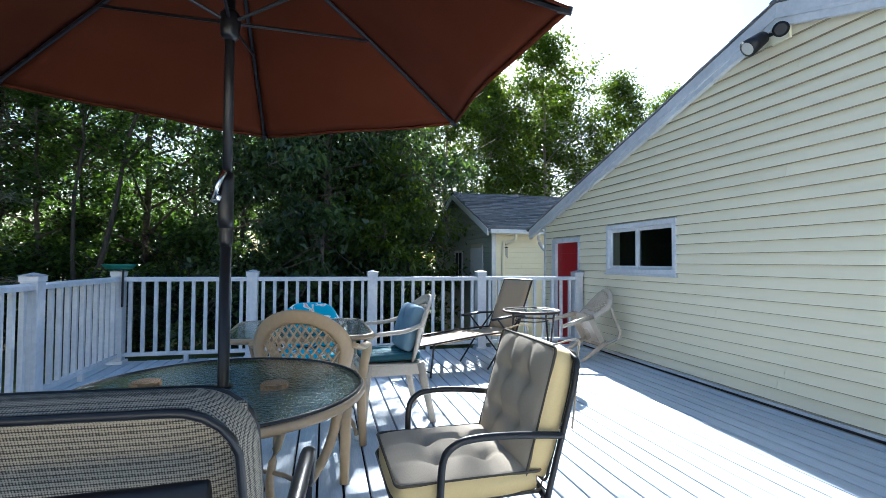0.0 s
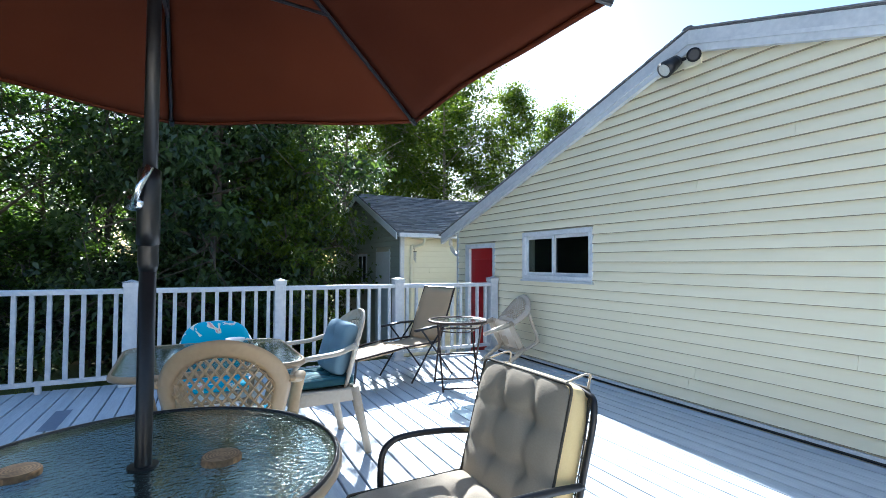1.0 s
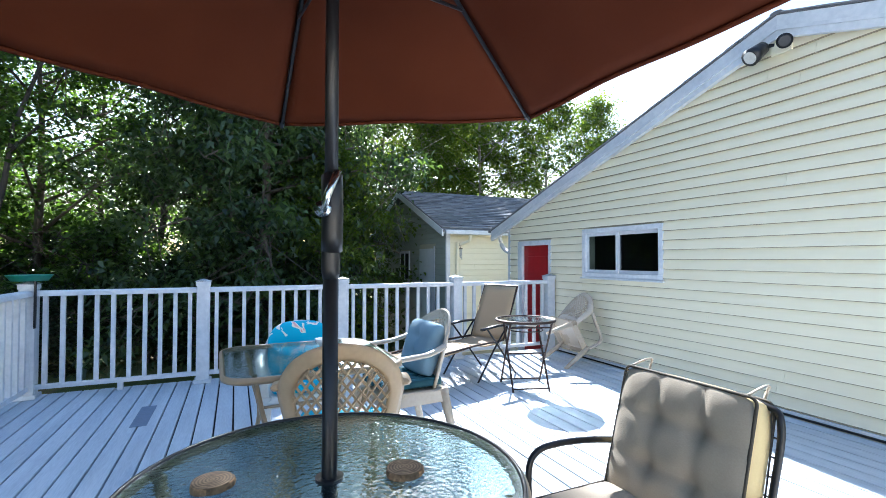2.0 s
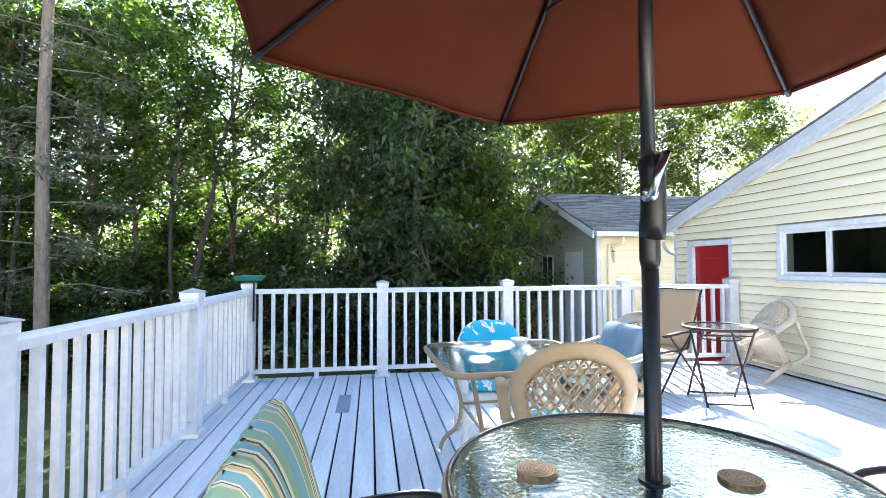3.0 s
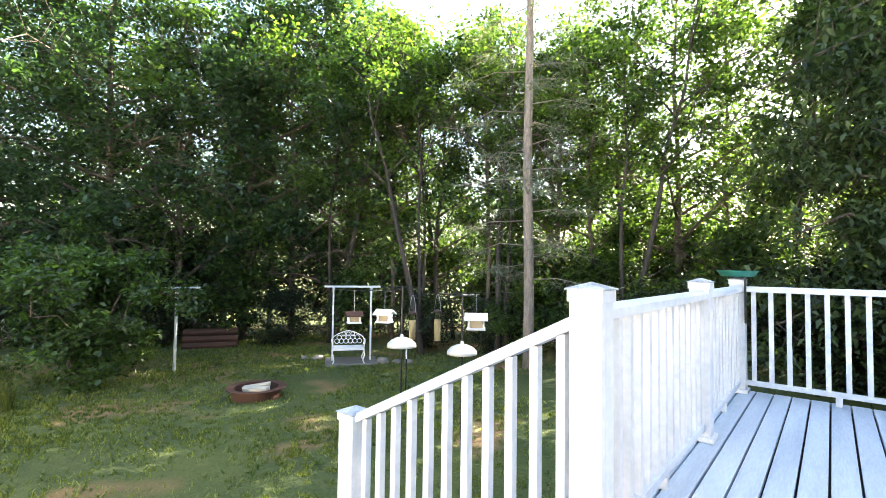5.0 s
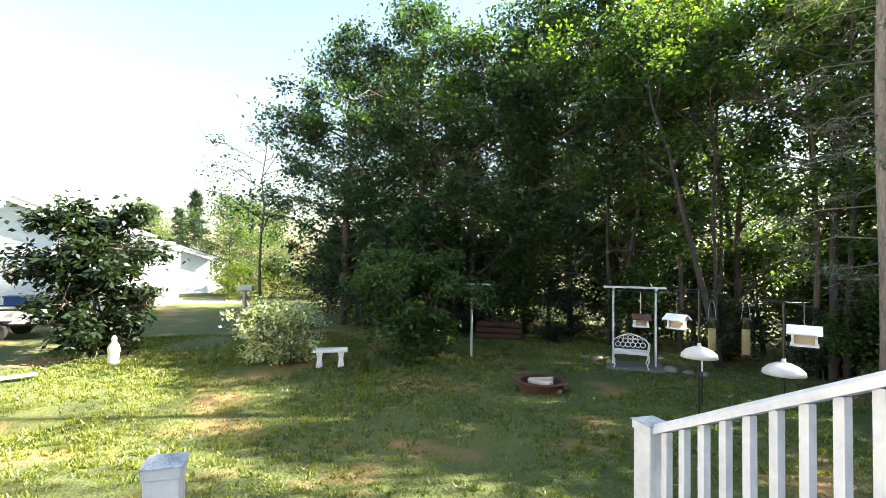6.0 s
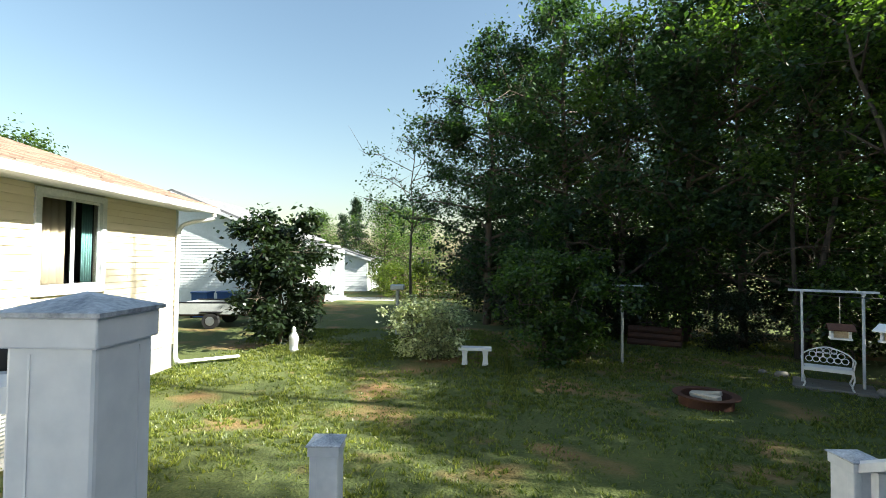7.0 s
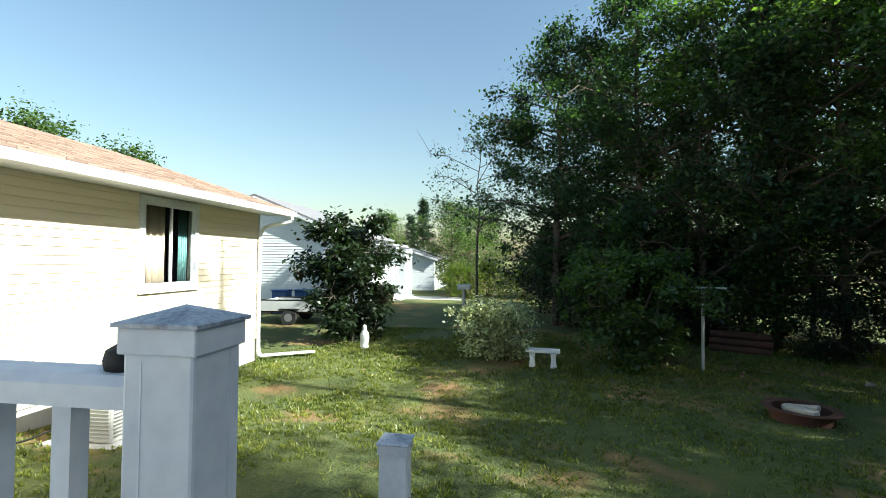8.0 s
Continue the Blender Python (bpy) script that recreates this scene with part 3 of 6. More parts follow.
WY0, WY1, WZ0, WZ1 = 4.03, 5.265, 1.03, 1.635
DY0, DY1, DZ1 = 5.93, 6.77, 1.53
body = bmesh.new()
ybreaks = [-1.35, PKY, WY0 + 0.05, WY1 - 0.05, DY0 + 0.05, DY1 - 0.05, 7.03]
for a, b in zip(ybreaks, ybreaks[1:]):
    za, zb = roof_under(a), roof_under(b)
    if a == WY0 + 0.05:
        prism(body, [(a, -0.9), (b, -0.9), (b, WZ0 + 0.05), (a, WZ0 + 0.05)], "x", XE, XE + 0.14)
        prism(body, [(a, WZ1 - 0.05), (b, WZ1 - 0.05), (b, zb), (a, za)], "x", XE, XE + 0.14)
    elif a == DY0 + 0.05:
        prism(body, [(a, DZ1 - 0.05), (b, DZ1 - 0.05), (b, zb), (a, za)], "x", XE, XE + 0.14)
    else:
        prism(body, [(a, -0.9), (b, -0.9), (b, zb), (a, za)], "x", XE, XE + 0.14)
part("sheathing", body, SHEATH, wall_e)
part("corner_trim", bx(XE - 0.022, XE + 0.06, 7.0, 7.055, -0.9, 1.74, bevel=0.003), WHITE, wall_e)
bm = bmesh.new()
box(bm, XE - 0.045, XE - 0.030, -1.35, 5.9, 0.018, 0.042)
part("base_trim", bm, WHITE, wall_e, "white strip along the foot of the wall")
# Solid black strip stands in for the shade in the gap under the trim.
part("base_gap", bx(XE - 0.05, XE - 0.031, -1.35, 5.9, 0.0005, 0.0175), RUBBER, wall_e)
for sgn, end in ((1, 7.52), (-1, -1.85)):
    bm = bmesh.new()
    z1 = PKZ - SL * abs(end - PKY)
    prism(bm, [(PKY, PKZ - 0.004), (end, z1 - 0.004), (end, z1 - 0.17), (PKY, PKZ - 0.19)], "x", XE - 0.075, XE - 0.025)
    part("rake_board", bm, WHITE, wall_e, "white painted rake board")
    bm = bmesh.new()
    prism(bm, [(PKY, PKZ - 0.10), (end, z1 - 0.095), (end, z1 - 0.125), (PKY, PKZ - 0.13)], "x", XE - 0.085, XE - 0.076)
    part("rake_moulding", bm, WHITE, wall_e)
roof_e = thing("roof_east", "low gable roof with dark shingle edge", "roof", kind="structure")
for sgn, end in ((1, 7.6), (-1, -1.95)):
    bm = bmesh.new()
    z1 = PKZ - SL * abs(end - PKY)
    prism(bm, [(PKY, PKZ - 0.001), (end, z1 - 0.001), (end, z1 + 0.012), (PKY, PKZ + 0.012)], "x", XE - 0.08, 13.0)
    part("roof_slope", bm, SHINGLE, roof_e)
    n = int(abs(end - PKY) / 0.14)
    for i in range(n):
        t = (i + 0.5) / n
        y, z = PKY + (end - PKY) * t, PKZ + (z1 - PKZ) * t + 0.015
        part("shingle", bx(XE - 0.086 - 0.003 * (i % 3), XE + 0.35, y - 0.074, y + 0.074, -0.004, 0.006, m=Matrix.Translation((0, y, z)) @ Matrix.Rotation(-sgn * math.atan(SL), 4, "X") @ Matrix.Translation((0, -y, 0))), SHINGLE, roof_e)
part("ridge_cap", tb([(XE - 0.09, PKY, PKZ + 0.012), (13, PKY, PKZ + 0.012)], 0.05, 8, ry=0.016), SHINGLE, roof_e)
part("north_wall", bx(XE + 0.14, 13, 6.9, 7.03, -0.9, 1.75), YELLOW, wall_e)
part("soffit", bx(XE - 0.06, 13, 7.03, 7.5, 1.70, 1.72), WHITE, wall_e)


def curl(p, parent, material, name="gutter_elbow", r=0.035):
    part(name, tb(curve(p), r, 8), material, parent, smooth=True)


curl([(XE + 0.10, 7.52, 1.70), (XE + 0.12, 7.5, 1.52), (XE + 0.12, 7.35, 1.40), (XE + 0.1, 7.12, 1.36)], wall_e, WHITE)

# ---- sliding window and red door in the east wall ----
def slider(name, label, to, w, h, frame_w=0.055, room=True, dark=DARK, mid=0.5, drape=None):
    """A two-pane sliding window. Local x along the wall, -y outwards, z up from its sill."""
    win = thing(name, label, "window", kind="structure")
    win.matrix_basis = to
    f = frame_w
    bm = bmesh.new()
    for a in ((0, w, 0, f), (0, w, h - f, h), (0, f, f, h - f), (w - f, w, f, h - f)):
        box(bm, a[0], a[1], -0.03, 0.05, a[2], a[3], bevel=0.004)
    part("window_frame", bm, WHITE, win)
    part("window_sill", bx(-0.015, w + 0.015, -0.05, -0.005, -0.022, -0.001, bevel=0.003), WHITE, win)
    g = 0.04
    for i, (a, b, y) in enumerate(((f, w * mid + g / 2, 0.0), (w * mid - g / 2, w - f, 0.022))):
        sash = thing("sash", "", "", 0, y, 0)
        sash.parent = win
        bm = bmesh.new()
        for c in ((a, b, f, f + g), (a, b, h - f - g, h - f), (a, a + g, f + g, h - f - g), (b - g, b, f + g, h - f - g)):
            box(bm, c[0], c[1], 0, 0.02, c[2], c[3], bevel=0.003)
        part("sash_frame", bm, WHITE, sash)
        p = part("pane", bx(a + g, b - g, 0.008, 0.012, f + g, h - f - g), WINGLASS, sash)
        p.visible_shadow = False
    # Near-black walls stand for the dim room seen through the panes.
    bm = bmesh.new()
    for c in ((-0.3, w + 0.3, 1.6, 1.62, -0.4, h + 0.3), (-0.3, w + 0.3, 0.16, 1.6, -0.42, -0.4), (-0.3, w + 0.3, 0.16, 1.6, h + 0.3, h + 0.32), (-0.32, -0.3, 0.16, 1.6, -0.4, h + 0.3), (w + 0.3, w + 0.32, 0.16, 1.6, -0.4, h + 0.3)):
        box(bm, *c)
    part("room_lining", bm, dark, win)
    for x0, x1, cloth in drape or ():
        def fold(u, v):
            return Vector((x0 + (x1 - x0) * u, 0.10 + 0.018 * math.sin(u * 24), f + (h - 2 * f) * v))
        part("curtain", sheet(fold, 30, 2, 0.004), cloth, win, "hanging curtain in folds", smooth=True)
    return win


slider("window_1", "white vinyl sliding window with dark panes", Matrix.Translation((XE, WY1, WZ0)) @ Euler((0, 0, radians(-90))).to_matrix().to_4x4(), WY1 - WY0, WZ1 - WZ0, mid=0.46)
door = thing("door_1", "closed red door in a white frame", "door", XE, 0, 0, kind="structure")
bm = bmesh.new()
box(bm, -0.02, 0.03, DY0, DY0 + 0.06, -0.6, DZ1, bevel=0.004)
box(bm, -0.02, 0.03, DY1 - 0.11, DY1, -0.6, DZ1, bevel=0.004)
box(bm, -0.02, 0.03, DY0 + 0.06, DY1 - 0.11, DZ1 - 0.07, DZ1, bevel=0.004)
part("door_frame", bm, WHITE, door)
leafm = bmesh.new()
box(leafm, 0.035, 0.075, DY0 + 0.055, DY1 - 0.10, -0.6, DZ1 - 0.06)
for a, b in ((-0.4, 0.3), (0.5, 1.3)):
    box(leafm, 0.025, 0.04, DY0 + 0.15, DY1 - 0.20, a, b, bevel=0.008)
part("door_leaf", leafm, RED, door)

# ---- flood lamp under the gable ----
lamp = thing("floodlight", "twin-head black security floodlight under the gable peak", "lamp", XE - 0.02, 2.86, 2.97)
part("backplate", bx(-0.03, 0.0, -0.10, 0.06, -0.03, 0.12, bevel=0.004), YELLOW, lamp)
for y, aim, reach, wide in ((0.10, (-0.80, 0.14, -0.60), 0.17, 0.072), (-0.05, (-0.66, -0.58, -0.42), 0.085, 0.058)):
    d = Vector(aim).normalized()
    c = Vector((-0.06, y, 0.055))
    head = part("lamp_head", tb([c, c + d * reach * 0.25, c + d * reach * 0.6, c + d * reach], wide * 0.72, 18, r1=wide), BLACK, lamp, smooth=True)
    part("bell_back", tb([c - d * 0.035, c - d * 0.02, c + d * 0.005], wide * 0.3, 14, r1=wide * 0.7), BLACK, head, smooth=True)
    part("lens", tb([c + d * (reach - 0.004), c + d * (reach + 0.004)], wide * 0.72, 18), FROST if reach > 0.1 else BLACK, head)
    part("knuckle", tb([(-0.02, y * 0.3, 0.055), c - d * 0.02], 0.016, 8), BLACK, lamp)

# ---- shed behind the deck ----
shed = thing("shed", "pale yellow shed with grey shingle roof and shaded gable", "shed", kind="")
SX, SY, SYB, SRY, SRZ = 5.08, 9.33, 14.67, 12.0, 3.02
bm = bmesh.new()
prism(bm, [(SY, -0.9), (SYB, -0.9), (SYB, 1.85), (SRY, 2.93), (SY, 1.85)], "x", SX + 0.02, 9.2)
part("wall_body", bm, SHEATH, shed)
clad(shed, 0, 1.82, -0.7, 0.115, lambda z: SX + 0.04, lambda z: 9.2, [], lambda u, z, d: (u, SY - d, z), YELLOW, 3)
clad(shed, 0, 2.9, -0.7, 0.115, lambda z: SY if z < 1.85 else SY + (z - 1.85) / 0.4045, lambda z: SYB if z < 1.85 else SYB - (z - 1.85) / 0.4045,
     [(9.95, 10.9, -1, 1.52), (11.55, 12.3, 0.7, 1.45)], lambda u, z, d: (SX + 0.02 - d, u, z), GABLESHADE, 4)
part("corner_board", bx(SX - 0.02, SX + 0.07, SY - 0.025, SY + 0.05, -0.9, 1.85, bevel=0.004), WHITE, shed)
sd = part("shed_door", bx(SX - 0.012, SX + 0.02, 9.98, 10.87, -0.7, 1.49, bevel=0.004), PALEBLUE, shed, "grey-white shed door")
part("door_trim", bx(SX - 0.022, SX - 0.0125, 9.93, 9.99, -0.7, 1.54), WHITE, sd)
part("shed_window", bx(SX - 0.005, SX + 0.03, 11.6, 12.25, 0.75, 1.4), DARK, shed, "dark small window")
bm = bmesh.new()
for a in ((11.55, 12.3, 1.4, 1.46), (11.55, 12.3, 0.69, 0.75), (11.55, 11.61, 0.75, 1.4), (12.24, 12.3, 0.75, 1.4), (11.9, 11.94, 0.75, 1.4)):
    box(bm, SX - 0.02, SX + 0.0, a[0], a[1], a[2], a[3])
part("window_trim", bm, WHITE, shed)


def shingles(parent, x0, x1, ye, ze, yr, zr, material, rows, tab, seed):
    """Rows of tabs, each row over the one below, from the eave up to the ridge."""
    rnd = np.random.RandomState(seed)
    q = []
    dy, dz = (yr - ye) / rows, (zr - ze) / rows
    nrm = Vector((0, -(zr - ze) * (1 if yr > ye else -1), abs(yr - ye))).normalized()
    for i in range(rows):
        x = x0 - rnd.uniform(0, tab)
        while x < x1:
            a, b = max(x, x0), min(x + tab - 0.006, x1)
            x += tab
            if b - a < 0.01:
                continue
            j = rnd.uniform(0, 0.006)
            lo, hi = 0.022 + j, 0.008
            y0, z0, y1, z1 = ye + dy * i, ze + dz * i, ye + dy * (i + 1.05), ze + dz * (i + 1.05)
            n0, n1 = nrm * lo, nrm * hi
            A, B = (a, y0 + n0.y, z0 + n0.z), (b, y0 + n0.y, z0 + n0.z)
            q.append([A, B, (b, y1 + n1.y, z1 + n1.z), (a, y1 + n1.y, z1 + n1.z)])
            q.append([(a, y0, z0), (b, y0, z0), B, A])
    ob = quads_mesh("shingles", q, material, parent)
    return tagged(ob, kind="stuff")


bm = bmesh.new()
prism(bm, [(SY - 0.22, 1.80), (SRY, SRZ - 0.07), (SYB + 0.22, 1.80), (SYB + 0.22, 1.88), (SRY, SRZ), (SY - 0.22, 1.88)], "x", SX - 0.18, 9.5)
shed_roof = part("roof", bm, SHINGLE, shed)
shingles(shed_roof, SX - 0.19, 9.5, SY - 0.23, 1.885, SRY, SRZ + 0.005, SHINGLE, 22, 0.30, 2)
for s in (1, -1):
    bm = bmesh.new()
    e = SY - 0.22 if s > 0 else SYB + 0.22
    prism(bm, [(e, 1.72), (SRY, SRZ - 0.16), (SRY, SRZ - 0.02), (e, 1.86)], "x", SX - 0.20, SX - 0.17)
    part("rake_board", bm, PALEBLUE, shed)
part("eave_gutter", bx(SX - 0.15, 9.4, SY - 0.30, SY - 0.20, 1.76, 1.85, bevel=0.01), WHITE, shed)
curl([(SX + 0.42, SY - 0.24, 1.76), (SX + 0.42, SY - 0.22, 1.64), (SX + 0.28, SY - 0.08, 1.55), (SX + 0.22, SY - 0.05, 1.40), (SX + 0.22, SY - 0.05, -0.8)], shed, YELLOW, "downspout")
chime = thing("wind_chime", "small dark hanging wind chime on the shed wall", "ornament", SX + 0.25, SY - 0.16, 1.3)
part("top_plate", bx(-0.03, 0.03, -0.02, 0.02, 0.16, 0.18), BRONZE, chime)
for k in range(4):
    part("chime_tube", tb([(-0.024 + 0.016 * k, 0, 0.16), (-0.024 + 0.016 * k, 0, 0.0 - 0.02 * k)], 0.006, 6), GALV, chime)
part("hook", tb([(0, 0, 0.18), (0, 0.06, 0.26)], 0.004, 5), BRONZE, chime)

# ---- main house along the south side ----
YH, XH = -5.13, -10.24
house = thing("wall_south", "cream lapped vinyl siding on the main house, sunlit below the eave", "wall", kind="structure")
HW = (-8.06, -6.65, 0.55, 2.13)
bm = bmesh.new()
for a in ((XH, HW[0] + 0.05, -0.75, 2.3), (HW[1] - 0.05, 5.6, -0.75, 2.3), (HW[0] + 0.05, HW[1] - 0.05, -0.75, HW[2] + 0.05), (HW[0] + 0.05, HW[1] - 0.05, HW[3] - 0.05, 2.3)):
    box(bm, a[0], a[1], YH - 0.15, YH, a[2], a[3])
part("sheathing", bm, SHEATH, house)
part("foundation", bx(XH + 0.02, 5.6, YH - 0.2, YH - 0.01, -1.5, -0.752), CONCRETE, house)
clad(house, 0, 2.16, -0.75, 0.118, lambda z: XH, lambda z: 5.15, [HW], lambda u, z, d: (u, YH + d, z), CREAM, 9, seams=2, d0=0.018)
part("corner_trim", bx(XH - 0.02, XH + 0.06, YH - 0.06, YH + 0.024, -0.75, 2.16, bevel=0.003), WHITE, house)
part("west_wall", bx(XH, XH + 0.15, -14.0, YH - 0.15, -1.5, 2.3), CREAM, house)
bm = bmesh.new()
prism(bm, [(YH - 0.2, 2.28), (-13.9, 2.28), (-9.6, 3.7)], "x", XH + 0.02, XH + 0.15)
part("west_gable", bm, CREAM, house)
roof_s = thing("roof_south", "brown shingle roof with white fascia and gutter", "roof", kind="structure")
RE, RZ, RR = -4.47, 2.27, -9.6
RZR = RZ + (RE - RR) * 0.315
bm = bmesh.new()
prism(bm, [(RE, RZ - 0.05), (RR, RZR - 0.06), (-14.6, RZ - 0.05), (-14.6, RZ), (RR, RZR), (RE, RZ)], "x", -10.62, 6.0)
rs = part("roof_slope", bm, SHINGLEB, roof_s)
shingles(rs, -10.64, 2.0, RE + 0.01, RZ + 0.004, RR, RZR + 0.004, SHINGLEB, 38, 0.28, 7)
part("gutter", bx(-10.62, 6.0, RE - 0.005, RE + 0.11, RZ - 0.15, RZ - 0.02, bevel=0.012), WHITE, roof_s, "white gutter")
part("soffit", bx(-10.6, 6.0, YH, RE, 2.165, 2.18), WHITE, roof_s)
bm = bmesh.new()
prism(bm, [(RE, RZ - 0.17), (RR, RZR - 0.18), (RR, RZR - 0.02), (RE, RZ - 0.02)], "x", -10.66, -10.63)
part("rake_board", bm, WHITE, roof_s)
curl([(-10.42, RE + 0.05, 2.14), (-10.42, RE + 0.04, 2.0), (-10.30, YH + 0.25, 1.9), (-10.2, YH + 0.09, 1.75), (-10.19, YH + 0.07, 1.4), (-10.19, YH + 0.07, -0.9), (-10.2, YH + 0.14, -1.12)], roof_s, WHITE, "downspout", 0.045)
part("splash_extension", bx(-0.06, 0.06, 0, 1.25, -0.02, 0.03, bevel=0.01, m=pose(-10.2, YH + 0.12, -1.15, 0, 0, 35)), WHITE, roof_s)
slider("window_2", "white sliding window with tan and teal curtains", Matrix.Translation((HW[1], YH + 0.015, HW[2])) @ Euler((0, 0, radians(180))).to_matrix().to_4x4(), HW[1] - HW[0], HW[3] - HW[2], frame_w=0.10, mid=0.52,
       drape=[(0.12, 0.66, CURTAIN), (1.02, 1.22, TEALCURTAIN)])
# plain wall that closes the corner of the two buildings
part("closing_wall", bx(XE, XE + 0.14, YH, -1.35, -0.9, 2.2), YELLOW, house)
# ---- cushions and chairs ----
def pad(w, l, t, tufts=(0, 0), dent=0.02, rib=0.0, edge=0.62):
    """A stuffed cushion about its centre: domed faces, a boxed edge, sunk tufts or ribs."""
    nu, nv = 28, 28
    spots = [((i + 1) / (tufts[0] + 1), (j + 1) / (tufts[1] + 1)) for i in range(tufts[0]) for j in range(tufts[1])]

    def face(side):
        def fn(u, v):
            a, b = abs(2 * u - 1), abs(2 * v - 1)
            e = (1 - a ** 5) * (1 - b ** 5)
            h = t / 2 * (edge + (1 - edge) * (e if edge > 0.5 else math.sqrt(max(0.0, (1 - a ** 3.5) * (1 - b ** 3.5)))))
            for p, q in spots:
                d2 = ((u - p) * w) ** 2 + ((v - q) * l) ** 2
                h -= dent * math.exp(-d2 / 0.0012) + dent * 0.35 * e * (math.exp(-((u - p) * w) ** 2 / 0.0003) * 0.5 + math.exp(-((v - q) * l) ** 2 / 0.0003) * 0.5)
            if rib:
                h -= rib * (0.5 + 0.5 * math.cos(2 * math.pi * u * w / 0.065)) ** 3
            k = 1 - 0.03 * (a ** 4 + b ** 4)
            cx, cy = (u - 0.5) * w * (1 - 0.05 * b ** 6), (v - 0.5) * l * (1 - 0.05 * a ** 6)
            return Vector((cx * k, cy * k, side * h))
        return fn
    bm = bmesh.new()
    grids = []
    for s in (1, -1):
        f = face(s)
        grids.append([[bm.verts.new(f(i / nu, j / nv)) for j in range(nv + 1)] for i in range(nu + 1)])
    for g in grids:
        for i in range(nu):
            for j in range(nv):
                bm.faces.new((g[i][j], g[i + 1][j], g[i + 1][j + 1], g[i][j + 1]))
    loop = [(i, 0) for i in range(nu)] + [(nu, j) for j in range(nv)] + [(i, nv) for i in range(nu, 0, -1)] + [(0, j) for j in range(nv, 0, -1)]
    for k in range(len(loop)):
        (a, b), (c, d) = loop[k], loop[(k + 1) % len(loop)]
        bm.faces.new((grids[0][a][b], grids[0][c][d], grids[1][c][d], grids[1][a][b])).material_index = 1
    bmesh.ops.recalc_face_normals(bm, faces=bm.faces[:])
    return bm


def piping(w, l, t):
    z = t / 2 * 0.62
    bm = bmesh.new()
    for s in (1, -1):
        pts = []
        r = 0.02
        for cx, cy, a0 in ((w / 2 - r, l / 2 - r, 0), (-w / 2 + r, l / 2 - r, 90), (-w / 2 + r, -l / 2 + r, 180), (w / 2 - r, -l / 2 + r, 270)):
            for k in range(4):
                a = radians(a0 + 30 * k)
                pts.append((cx + r * math.cos(a) - 0.012 * math.copysign(1, cx), cy + r * math.sin(a) - 0.012 * math.copysign(1, cy), s * z))
        tube(bm, pts, 0.005, 5, closed=True)
    return bm


def cushion(parent, name, m, w, l, t, material, pipe=None, side=None, **k):
    """A cushion part laid at a pose within its thing."""
    bm = pad(w, l, t, **k)
    ob = part(name, bm, material, parent, smooth=True)
    ob.data.materials.append(side or material)
    ob.matrix_basis = m
    if pipe:
        part("piping", piping(w, l, t), pipe, ob, smooth=True)
    return ob


